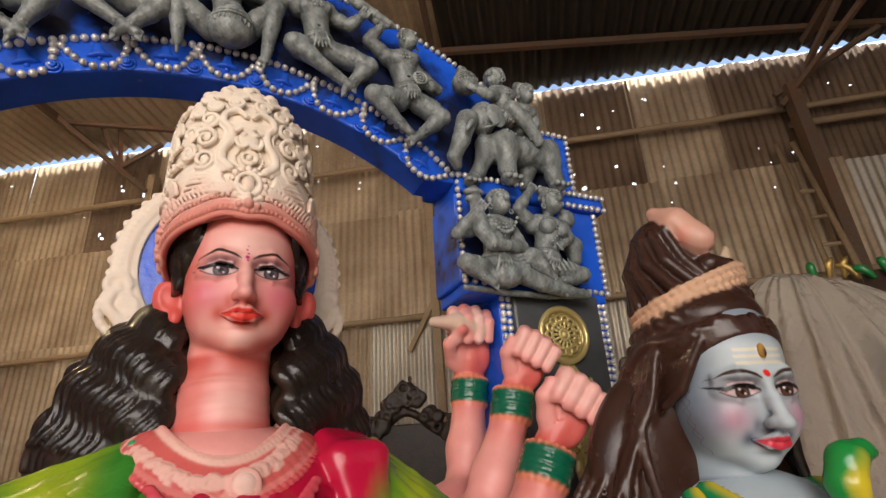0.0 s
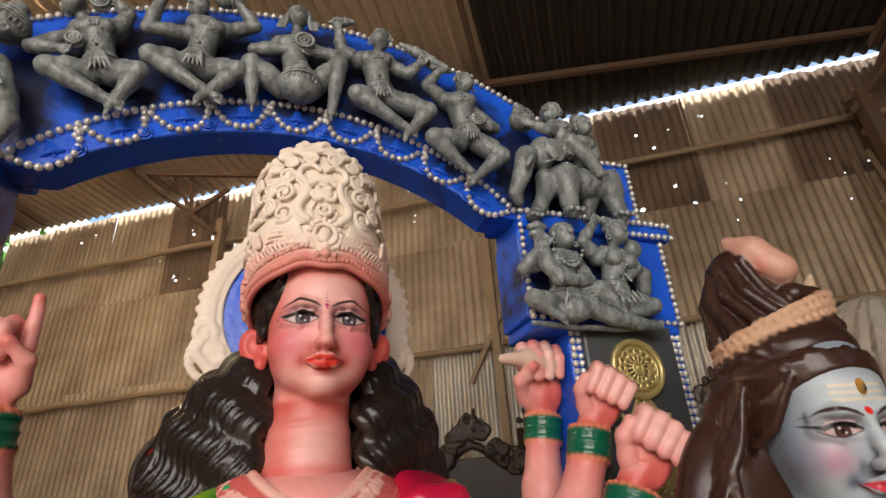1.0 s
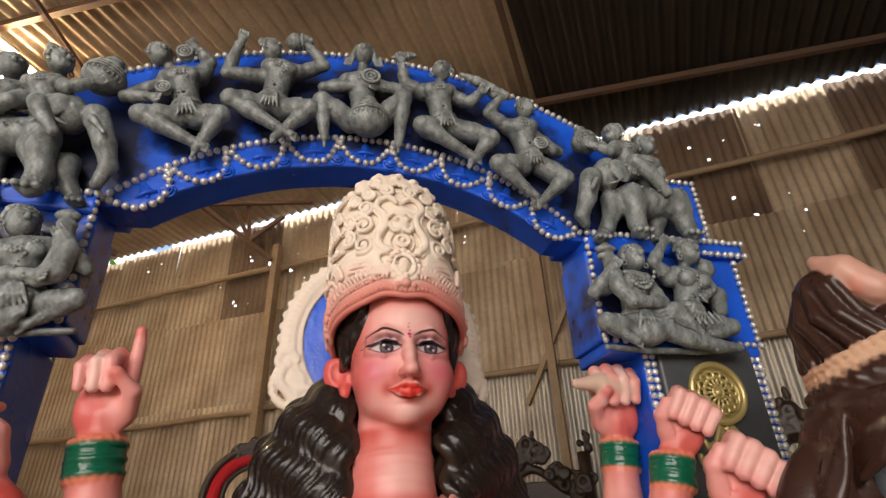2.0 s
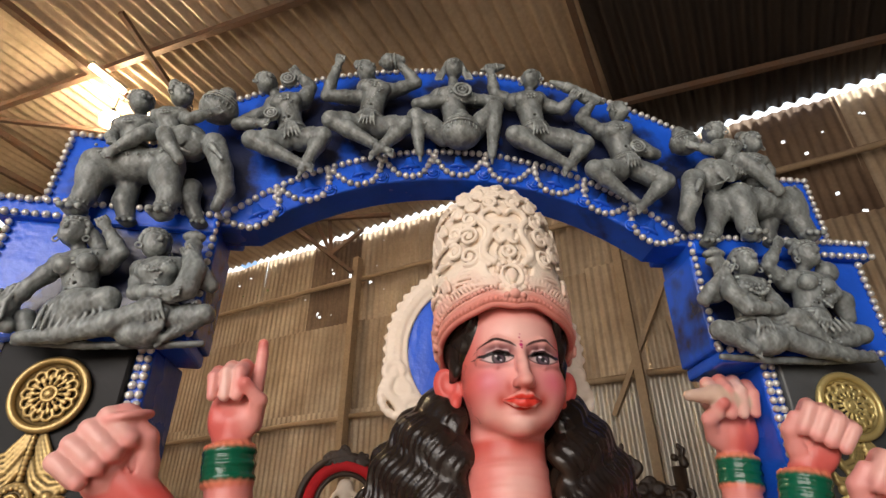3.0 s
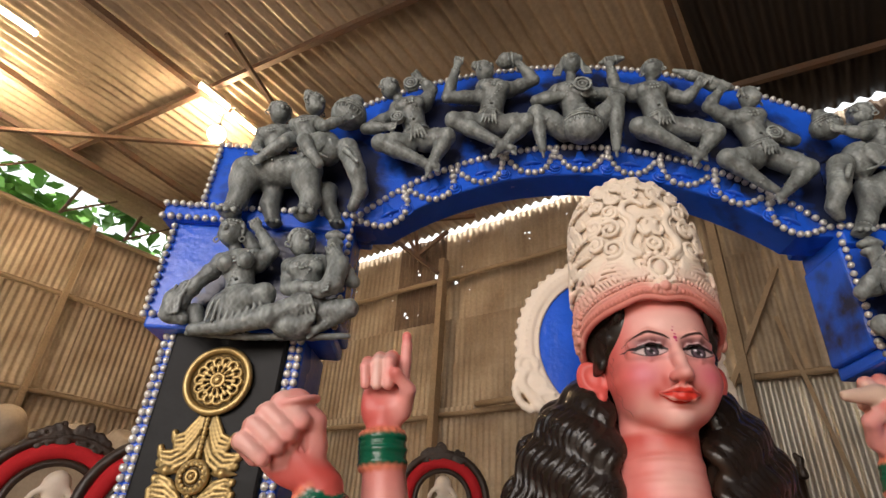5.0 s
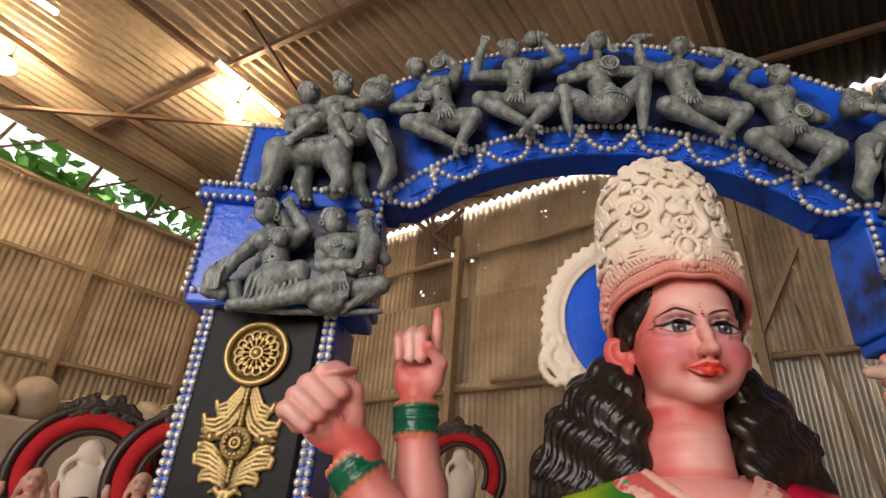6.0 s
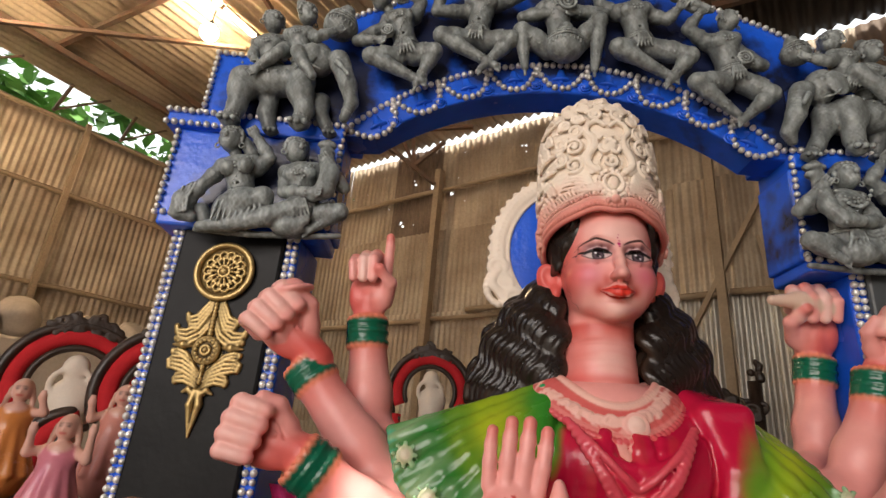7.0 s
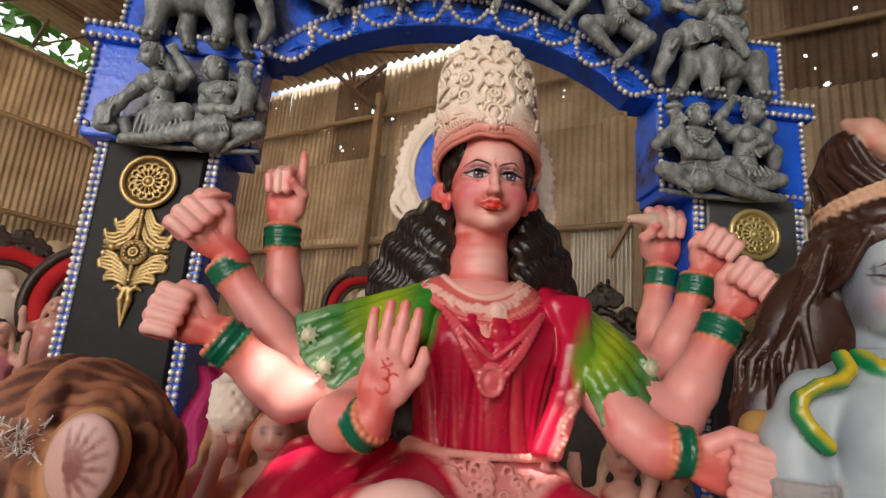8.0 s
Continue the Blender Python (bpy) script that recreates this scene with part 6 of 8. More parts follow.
# ---- the disc behind the goddess's head ----
def halo():
    ob = thing("halo_disc", SHRINE @ pose(0.052, 0.055, 1.832) @ Matrix.Scale(0.96, 4), "round blue halo disc with a cream cast border behind the crown", "halo")
    bm = bmesh.new()
    bmesh.ops.create_cone(bm, cap_ends=True, segments=64, radius1=0.182, radius2=0.182, depth=0.014, matrix=pose(0, 0, 0, 90))
    part("disc", bm, M_BLUE, ob, "matt blue disc")
    c = Clay()
    for r, q, y in ((0.182, 0.010, -0.008), (0.198, 0.011, -0.004), (0.167, 0.005, -0.010)):
        c.ring((0, y, 0), r, q, (90, 0, 0), col=CREAM, k=0.006)
    for i in range(72):
        a = radians(-35 + 250 * i / 71)
        p = (0.191 * math.cos(a), -0.014, 0.191 * math.sin(a))
        c.ell(p, (0.006, 0.005, 0.006), col=CREAM, k=0.003)
        if i % 2:
            c.ring((0.207 * math.cos(a), -0.006, 0.207 * math.sin(a)), 0.006, 0.003, (90, 0, 0), col=CREAM, k=0.002)
    for s in (-1, 1):                                      # scrolled ends
        for j, (x, z, r) in enumerate(((0.172, -0.085, 0.030), (0.150, -0.125, 0.024), (0.192, -0.050, 0.022))):
            pts = []
            for i in range(22):
                t = i / 21
                a = s * (0.5 + 8.0 * t) + j
                q = r * (1 - 0.8 * t)
                pts.append((s * x + q * math.sin(a), -0.012, z + q * math.cos(a)))
            c.chain(pts, [0.0085 - 0.004 * i / 21 for i in range(22)], col=CREAM, k=0.003)
            c.ell((s * x, -0.006, z), (r * 0.95, 0.010, r * 0.95), col=CREAM, k=0.004)
        for i in range(9):
            a = radians(-70 + 17 * i)
            c.ell((s * (0.168 + 0.045 * math.cos(a)), -0.010, -0.095 + 0.045 * math.sin(a)), 0.009, col=CREAM, k=0.004)
        c.chain([(s * 0.13, -0.010, -0.145), (s * 0.165, -0.012, -0.130), (s * 0.205, -0.010, -0.085)], [0.008, 0.012, 0.008], col=CREAM, k=0.004)
    v = clay_object("border", [c.surface(0.0027)], [M_CAST], ob, "bare cream plaster border with scrolls")
    bm = bmesh.new()
    box(bm, (-0.022, 0.002, 0.10), (0.010, 0.055, 0.36), 0.003)
    part("support_post", bm, M_BLUE, ob, "blue-splashed post up to the arch")


halo()
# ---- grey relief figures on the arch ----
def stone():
    """Grey dry-brushed over black in streaks; shade of hollows and highlights put into the colour."""
    m = material("dry_brushed_grey_with_shade", (0.062, 0.069, 0.071), 0.42, 0, 70, 0.25, 0.22, 14, (0.012, 0.013, 0.014), 0.6, bump_scale=120)
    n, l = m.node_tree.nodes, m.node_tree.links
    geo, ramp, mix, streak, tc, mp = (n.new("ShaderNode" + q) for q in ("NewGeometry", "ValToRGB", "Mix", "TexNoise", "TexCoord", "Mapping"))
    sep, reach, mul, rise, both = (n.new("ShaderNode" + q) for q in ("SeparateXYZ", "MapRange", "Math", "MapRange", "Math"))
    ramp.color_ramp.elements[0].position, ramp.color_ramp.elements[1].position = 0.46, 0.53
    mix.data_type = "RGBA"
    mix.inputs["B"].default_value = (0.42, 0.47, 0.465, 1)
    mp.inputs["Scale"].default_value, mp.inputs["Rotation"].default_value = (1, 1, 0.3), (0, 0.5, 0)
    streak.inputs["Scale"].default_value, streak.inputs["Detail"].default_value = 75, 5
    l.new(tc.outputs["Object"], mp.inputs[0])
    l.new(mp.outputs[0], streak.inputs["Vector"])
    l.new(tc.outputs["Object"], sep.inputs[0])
    # what stands proud of the wall gets more grey, its highlights painted in
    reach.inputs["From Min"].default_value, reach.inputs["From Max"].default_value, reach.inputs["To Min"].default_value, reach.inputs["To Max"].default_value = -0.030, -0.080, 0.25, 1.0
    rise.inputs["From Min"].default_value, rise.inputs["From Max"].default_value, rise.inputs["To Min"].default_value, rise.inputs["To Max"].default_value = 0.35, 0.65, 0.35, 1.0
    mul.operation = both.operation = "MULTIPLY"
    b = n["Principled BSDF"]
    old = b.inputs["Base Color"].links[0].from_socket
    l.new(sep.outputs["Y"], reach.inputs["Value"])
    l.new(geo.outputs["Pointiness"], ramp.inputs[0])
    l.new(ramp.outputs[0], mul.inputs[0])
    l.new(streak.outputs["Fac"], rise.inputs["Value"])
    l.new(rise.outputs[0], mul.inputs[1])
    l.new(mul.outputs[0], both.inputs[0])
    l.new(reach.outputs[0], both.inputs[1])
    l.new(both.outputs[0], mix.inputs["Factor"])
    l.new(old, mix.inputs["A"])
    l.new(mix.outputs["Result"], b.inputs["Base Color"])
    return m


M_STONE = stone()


class Relief:
    """A small figure in high relief; its points are millimetres along and up from its foot, out is metres from the wall."""

    def __init__(self):
        self.c = Clay()

    def p(self, q, out=0.03):
        return V((q[0] * 0.001, -out, q[1] * 0.001))

    def line(self, pts, r, out, k=0.005):
        """A tapering round form through points; r and out hold a value for each, or one for all."""
        n = len(pts)
        rs = r if isinstance(r, (list, tuple)) else [r] * n
        os = out if isinstance(out, (list, tuple)) else [out] * n
        self.c.chain([self.p(q, o) for q, o in zip(pts, os)], list(rs), k=k)

    def blob(self, q, r, out, turn=(0, 0, 0), k=0.005):
        self.c.ell(self.p(q, out), r, turn, k=k)

    def beads(self, a, b, sag, out, n=11, r=0.0026, bulge=0.008):
        """A string of beads from a to b that hangs by sag millimetres."""
        for i in range(n):
            t = i / (n - 1)
            hang = 4 * t * (1 - t)
            q = (a[0] + (b[0] - a[0]) * t, a[1] + (b[1] - a[1]) * t - sag * hang)
            self.c.ell(self.p(q, out + bulge * hang), r, k=0.0008)

    def band(self, a, b, t, r, n=10, bead=0.0023):
        """A beaded bangle round a limb from a to b."""
        a, b = V(a), V(b)
        turn = (b - a).to_track_quat("Z", "Y")
        for i in range(n):
            g = 2 * math.pi * i / n
            self.c.ell(a.lerp(b, t) + turn @ V((r * math.cos(g), r * math.sin(g), 0)), bead, k=0.001)

    def arm(self, pts, r, out, fist=True):
        q = [self.p(x, o) for x, o in zip(pts, out)]
        self.c.ell(q[0], r * 1.28, k=0.008)
        self.c.chain([q[0], q[0].lerp(q[1], 0.45), q[1]], [r * 1.15, r * 1.12, r * 0.86], k=0.004)
        self.c.chain([q[1], q[1].lerp(q[2], 0.35), q[2]], [r * 0.88, r * 0.96, r * 0.60], k=0.004)
        self.band(q[0], q[1], 0.42, r * 1.12)
        self.band(q[1], q[2], 0.84, r * 0.72, 8)
        way = (q[2] - q[1]).normalized()
        side = way.cross(V((0, 1, 0))).normalized()
        if fist:
            self.c.ell(q[2] + way * r * 0.5, (r * 0.75, r * 0.55, r * 0.75), k=0.003)
            for i in range(4):
                o = q[2] + way * r * 0.7 + side * r * (0.42 * i - 0.63)
                self.c.cap(o, o + way * r * 0.75 + V((0, -r * 0.35, 0)), r * 0.25, r * 0.18, k=0.001)

    def leg(self, pts, r, out):
        q = [self.p(x, o) for x, o in zip(pts, out)]
        self.c.chain([q[0], q[0].lerp(q[1], 0.5), q[1]], [r * 1.18, r * 1.14, r * 0.90], k=0.008)
        self.c.ell(q[1], r * 0.94, k=0.006)
        self.c.chain([q[1], q[1].lerp(q[2], 0.35), q[2]], [r * 0.86, r * 0.86, r * 0.50], k=0.004)
        self.band(q[1], q[2], 0.88, r * 0.56, 9)
        way = (q[2] - q[1]).normalized()
        self.c.cap(q[2], q[2] + way * r * 1.0 + V((0, -0.003, 0)), r * 0.52, r * 0.42, k=0.003)
        for i in range(4):
            o = q[2] + way * r * 1.1 + V((0, -0.003, r * (0.28 * i - 0.4)))
            self.c.cap(o, o + way * r * 0.45, r * 0.17, k=0.001)
        across = (q[1] - q[0]).cross(V((0, 1, 0))).normalized()
        for t in (0.25, 0.42, 0.58):                                       # creases of the loincloth over the thigh
            m = q[0].lerp(q[1], t) + V((0, -r * 0.98, 0))
            self.c.chain([m + across * r * 0.75, m + across * r * 0.1 + V((0.003, -0.0015, 0)), m - across * r * 0.7], 0.0016, k=0.002)

    def head(self, at, r, out, turn=0.0, lift=0.0, style="cap"):
        """turn: looks to -1 or 1; lift: tips the face up."""
        c, o = self.c, self.p(at, out)
        face = V((math.sin(turn), -math.cos(turn), lift)).normalized()
        side = V((math.cos(turn), math.sin(turn), 0))
        up = side.cross(face) * -1
        if up.z < 0:
            up = -up
        g = lambda a, b, d: o + r * (a * side + b * face + d * up)
        c.ell(o, (r * 0.86, r * 0.92, r * 1.12), k=0.004)
        c.ell(g(0, 0.35, -0.55), (r * 0.55, r * 0.52, r * 0.48), k=0.006)
        c.cap(g(0, 0.86, 0.22), g(0, 1.02, -0.16), r * 0.10, r * 0.17, k=0.003)
        for s in (-1, 1):
            c.ell(g(s * 0.36, 0.76, 0.16), (r * 0.22, r * 0.16, r * 0.12), k=0.002)
            c.cap(g(s * 0.14, 0.88, 0.38), g(s * 0.58, 0.66, 0.36), r * 0.07, k=0.002)
            c.ell(g(s * 0.92, 0.05, -0.05), (r * 0.15, r * 0.22, r * 0.34), k=0.002)
            c.ring(g(s * 1.0, 0.1, -0.62), r * 0.20, r * 0.075, (90, 0, math.degrees(turn)), k=0.001)
        c.cap(g(-0.26, 0.82, -0.46), g(0.26, 0.82, -0.46), r * 0.085, k=0.001)
        c.cap(g(-0.2, 0.80, -0.62), g(0.2, 0.80, -0.62), r * 0.095, k=0.001)
        for i in range(13):                                                # ribbed hair over the skull
            a = radians(-90 + 15 * i)
            c.chain([g(0.2 * math.sin(a), 0.55, 0.78), g(0.88 * math.sin(a), 0.18, 0.35 + 0.62 * math.cos(a)), g(0.95 * math.sin(a), -0.35, 0.12 + 0.72 * math.cos(a))], [r * 0.12, r * 0.15, r * 0.13], k=0.001)
        for i in range(9):                                                 # beaded circlet
            a = radians(-80 + 20 * i)
            c.ell(g(0.84 * math.sin(a), 0.72 * math.cos(a) + 0.05, 0.62), r * 0.11, k=0.001)
        if style == "bun":
            c.ell(g(-0.55, -0.3, 0.95), (r * 0.5, r * 0.5, r * 0.42), k=0.003)
        if style == "long":
            for s in (-1, 1):
                for i in range(4):
                    c.chain([g(s * (0.55 + 0.12 * i), 0.30 - 0.2 * i, 0.70), g(s * (0.98 + 0.10 * i), 0.2 - 0.15 * i, -0.2), g(s * (1.02 + 0.16 * i), 0.1, -1.0), g(s * (1.15 + 0.2 * i), 0.05, -1.65)], [r * 0.17, r * 0.2, r * 0.2, r * 0.12], k=0.0015)

    def trunk(self, hip, chest, w, out=0.036, sash=True, female=False):
        a, b = self.p(hip, out), self.p(chest, out + 0.006)
        ax = (b - a).normalized()
        side = V((ax.z, 0, -ax.x))
        c = self.c
        c.cap(a, a.lerp(b, 0.42), w * 0.86, w * 0.70, k=0.008)
        c.cap(a.lerp(b, 0.45), b, w * 0.72, w * 0.94, k=0.010)
        c.cap(b + side * w * 0.85 + ax * w * 0.42, b - side * w * 0.85 + ax * w * 0.42, w * 0.50, k=0.010)
        for s in (-1, 1):
            if female:
                c.ell(b + side * s * w * 0.52 + V((0, -w * 0.72, 0)) - ax * w * 0.12, w * 0.47, k=0.003)
            else:
                c.ell(b + side * s * w * 0.45 + V((0, -w * 0.55, 0)), (w * 0.52, w * 0.38, w * 0.42), k=0.006)
        c.ell(a.lerp(b, 0.32) + V((0, -w * 0.70, 0)), w * 0.10, k=0.003, cut=True)
        for dz, n in ((0.55, 9), (0.15, 11)):                              # necklaces
            for i in range(n):
                g = radians(-78 + 156 * i / (n - 1))
                c.ell(b + side * w * 0.72 * math.sin(g) + V((0, -w * (0.55 + 0.42 * math.cos(g)), 0)) + ax * w * (0.55 - (0.85 - dz * 0.6) * math.cos(g)), 0.0027, k=0.001)
        if sash:
            for i in range(13):
                t = i / 12
                c.ell(b.lerp(a, t) + side * w * (0.9 - 1.6 * t) + V((0, -w * (0.55 + 0.42 * math.sin(math.pi * t)), 0)) + ax * w * 0.4 * (1 - t), 0.0025, k=0.001)
        turn = [math.degrees(x) for x in ax.to_track_quat("Z", "Y").to_euler()]
        c.ring(a.lerp(b, 0.12), w * 0.84, 0.0026, turn, k=0.001)
        c.ring(a.lerp(b, 0.05), w * 0.88, 0.0026, turn, k=0.001)
        for i in range(-2, 3):                                             # hanging folds of the loincloth
            s0 = a + side * i * w * 0.12 + V((0, -w * 0.88, 0))
            c.chain([s0, s0 - ax * w * 0.45 + side * i * w * 0.05 + V((0, -0.003, 0)), s0 - ax * w * 0.95 + side * i * w * 0.13], [w * 0.10, w * 0.12, w * 0.05], k=0.0015)

    def neck(self, chest, head, r=0.011):
        self.c.cap(self.p(chest, 0.040), self.p(head, 0.046), r * 1.15, r, k=0.006)

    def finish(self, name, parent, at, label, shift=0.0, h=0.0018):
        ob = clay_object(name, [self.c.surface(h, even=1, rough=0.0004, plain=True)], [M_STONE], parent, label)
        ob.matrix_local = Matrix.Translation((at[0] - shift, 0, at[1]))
        return ob


def musician(at, head, chest, hip, arms, legs, label, extra, turn=0.0, lift=0.2, style="cap", sash=True):
    k = Relief()
    k.trunk(hip, chest, 0.036, 0.036, sash)
    k.neck(chest, head)
    k.head(head, 0.0255, 0.054, turn, lift, style)
    for a in arms:
        k.arm(a, 0.0150, (0.036, 0.048, 0.062))
    for g in legs:
        k.leg(g, 0.0215, (0.036, 0.056, 0.048))
    extra(k)
    return k.finish("musician", ARCH_BAND, at, label)


def disc_drum(k, q, r, out):
    """A round hand drum that faces outwards, with a rim and a boss."""
    k.blob(q, (r, r * 0.6, r), out - r * 0.2, k=0.003)
    k.c.ring(k.p(q, out + r * 0.35), r * 0.82, r * 0.15, (90, 0, 0), k=0.001)
    k.c.ring(k.p(q, out + r * 0.38), r * 0.45, r * 0.10, (90, 0, 0), k=0.001)
    k.blob(q, r * 0.16, out + r * 0.42, k=0.001)


def pot(k, q, r, out, mouth=(0, 1)):
    """A ribbed round pot with a collar towards its mouth."""
    k.blob(q, (r, r * 0.85, r * 0.82), out, k=0.003)
    m = V((mouth[0], 0, mouth[1])).normalized()
    turn = [math.degrees(a) for a in m.to_track_quat("Z", "Y").to_euler()]
    o = k.p(q, out)
    k.c.cap(o + m * r * 0.7, o + m * r * 1.05, r * 0.62, r * 0.46, k=0.002)
    k.c.ell(o + m * r * 1.18, r * 0.30, k=0.002)
    for t, f in ((0.38, 0.94), (0.18, 1.0), (0.62, 0.80)):
        k.c.ring(o + m * r * t, r * f * 0.93, r * 0.055, turn, k=0.001)
    q0 = m.to_track_quat("Z", "Y")
    for i in range(26):                                                    # toothed band
        a = 2 * math.pi * i / 26
        d = q0 @ V((math.cos(a), math.sin(a), 0))
        k.c.cap(o + d * r * 0.95 + m * r * 0.02, o + d * r * 0.94 - m * r * 0.16, r * 0.04, k=0.001)


def conch(k, a, b, r, out):
    a, b = k.p(a, out), k.p(b, out + 0.006)
    k.c.chain([a, a.lerp(b, 0.35), a.lerp(b, 0.7), b], [r * 0.35, r, r * 0.85, r * 0.55], k=0.003)
    for t in (0.3, 0.5, 0.7):
        turn = [math.degrees(x) for x in (b - a).to_track_quat("Z", "Y").to_euler()]
        k.c.ring(a.lerp(b, t), r * 0.92, r * 0.12, turn, k=0.001)


musician((-0.384, 2.244), (-74, 192), (-19, 132), (2, 60), [[(-56, 121), (-118, 67), (-64, 61)], [(12, 157), (29, 193), (1, 213)]],
         [[(-14, 31), (-77, 18), (30, -33)], [(24, 39), (73, 39), (46, -30)]], "grey relief of a seated drummer",
         lambda k: (disc_drum(k, (-22, 198), 0.019, 0.062), disc_drum(k, (-42, 82), 0.0165, 0.070)), turn=0.5, lift=0.3)
musician((-0.208, 2.286), (-21, 210), (5, 149), (-4, 66), [[(-34, 139), (-109, 127), (-88, 220)], [(42, 165), (101, 187), (62, 228)]],
         [[(-30, 51), (-89, 46), (25, -20)], [(22, 48), (79, 43), (26, -22)]], "grey relief of a seated figure with raised arms",
         lambda k: conch(k, (13, 238), (62, 243), 0.020, 0.058), turn=0.8, lift=0.35, style="bun")
musician((-0.007, 2.316), (-9, 207), (-13, 114), (-1, 17), [[(-54, 113), (-97, 88), (-12, 97)], [(37, 121), (100, 110), (26, 98)]],
         [[(-32, 4), (-98, 40), (-89, -39)], [(31, 13), (87, 79), (78, -36)]], "grey relief of a seated pot drummer with long hair",
         lambda k: (disc_drum(k, (8, 110), 0.023, 0.074), pot(k, (6, 2), 0.046, 0.050)), turn=-0.1, lift=0.1, style="long", sash=False)
musician((0.190, 2.295), (-13, 208), (-24, 135), (-12, 57), [[(-63, 143), (-106, 159), (-115, 209)], [(18, 142), (55, 118), (77, 141)]],
         [[(-37, 28), (-67, 25), (41, -40)], [(18, 40), (98, 8), (61, -44)]], "grey relief of a seated horn player",
         lambda k: (conch(k, (-137, 226), (-84, 236), 0.012, 0.058), conch(k, (34, 197), (144, 140), 0.013, 0.062)), turn=-0.4, lift=0.35, sash=False)
musician((0.374, 2.219), (10, 193), (-3, 128), (12, 51), [[(-35, 142), (-84, 170), (-56, 206)], [(29, 120), (81, 71), (40, 68)]],
         [[(-9, 25), (-75, 12), (-5, -51)], [(40, 30), (86, -13), (35, -65)]], "grey relief of a seated figure with a small drum",
         lambda k: (disc_drum(k, (31, 73), 0.019, 0.066), conch(k, (-90, 231), (-27, 216), 0.012, 0.055)), turn=0.5, lift=0.35, sash=False)


def elephant(k, rump, shoulder, skull, trunk, legs, s):
    """Body, head and legs of an elephant; s is 1 where it walks towards +x."""
    k.line([rump, ((rump[0] + shoulder[0]) / 2, (rump[1] + shoulder[1]) / 2), shoulder], [0.040, 0.036, 0.039], [0.036, 0.044, 0.044], 0.012)
    k.blob(skull, (0.034, 0.034, 0.039), 0.058, k=0.008)
    k.blob((skull[0] - s * 4, skull[1] + 26), (0.022, 0.024, 0.018), 0.060, k=0.008)
    k.blob((skull[0] - s * 20, skull[1] - 6), (0.022, 0.008, 0.032), 0.090, (0, s * 18, 0), k=0.004)
    k.line(trunk, [0.025, 0.020, 0.0155, 0.0115], [0.066, 0.068, 0.056, 0.046], 0.007)
    a, b = trunk[0], trunk[1]
    k.line([(a[0] + s * 2, a[1] - 22), (b[0] + s * 4, b[1] + 2)], [0.007, 0.004], [0.090, 0.104], 0.002)
    for i in range(9):                                                     # wrinkles across the trunk
        t = 0.25 + 0.3 * i
        j = min(int(t), len(trunk) - 2)
        e = t - j
        q = (trunk[j][0] + (trunk[j + 1][0] - trunk[j][0]) * e, trunk[j][1] + (trunk[j + 1][1] - trunk[j][1]) * e)
        d = V((trunk[j + 1][0] - trunk[j][0], 0, trunk[j + 1][1] - trunk[j][1]))
        r = (0.025, 0.020, 0.0155, 0.0115)[j] * (1 - e) + (0.025, 0.020, 0.0155, 0.0115)[j + 1] * e
        k.c.ring(k.p(q, (0.066, 0.068, 0.056, 0.046)[j] * (1 - e) + (0.066, 0.068, 0.056, 0.046)[j + 1] * e), r * 0.93, 0.0018, [math.degrees(x) for x in d.to_track_quat("Z", "Y").to_euler()], k=0.002)
    for pts, r, out in legs:
        k.line([(pts[0][0], pts[0][1] + 30)] + pts, [r * 1.05, r * 1.0, r * 0.70, r * 0.62], out, 0.010)
        k.blob(pts[-1], (r * 0.84, r * 0.8, r * 0.42), out, k=0.004)
        for i in range(3):
            k.blob((pts[-1][0] + (i - 1) * r * 560, pts[-1][1] - 4), r * 0.24, out + r * 0.72, k=0.002)
        q = [k.p(x, out) for x in pts]
        k.band(q[1], q[2], 0.6, r * 0.66, 14)
    k.beads((skull[0] - s * 34, skull[1] - 8), (skull[0] + s * 10, skull[1] - 44), 10, 0.088, 12, 0.003)
    k.blob((skull[0] + s * 10, skull[1] + 4), 0.005, 0.088, k=0.002)
    for i in range(7):                                                     # fringe of the saddle cloth
        t = i / 6
        k.blob((rump[0] + (shoulder[0] - rump[0]) * t, rump[1] + 20 - 14 * math.sin(math.pi * t)), 0.0034, 0.088, k=0.001)


k = Relief()
elephant(k, (-130, 123), (-9, 138), (35, 191), [(81, 192), (111, 128), (124, 88), (110, 50)],
         [([(-133, 94), (-134, 46), (-142, 11)], 0.029, 0.052), ([(-73, 55), (-64, 28), (-55, 10)], 0.021, 0.024), ([(5, 97), (23, 50), (16, 15)], 0.029, 0.060), ([(48, 70), (64, 43), (80, 17)], 0.020, 0.028)], 1)
k.trunk((-77, 167), (-91, 219), 0.031, 0.050, sash=False)
k.head((-93, 292), 0.026, 0.058, 0.5, 0.1, "cap")
k.neck((-92, 233), (-90, 275))
k.arm([(-50, 211), (-51, 176), (-94, 130)], 0.0150, (0.060, 0.096, 0.092))
k.arm([(-119, 214), (-119, 183), (-112, 168)], 0.0125, (0.050, 0.070, 0.076))
k.trunk((0, 173), (-21, 243), 0.027, 0.066, sash=False)
k.head((-14, 319), 0.026, 0.066, 0.9, 0.1, "bun")
k.neck((-20, 257), (-13, 297))
k.arm([(4, 253), (27, 232), (70, 261)], 0.0130, (0.070, 0.092, 0.088))
k.line([(-10, 185), (4, 158), (36, 117)], [0.017, 0.015, 0.010], [0.092, 0.104, 0.102], 0.004)
pot(k, (68, 298), 0.042, 0.058, (0.25, 1))
k.finish("elephant_relief", WINGS[-1], (-0.618, 2.041), "grey high relief of an elephant carrying two riders and a pot", -HALF)

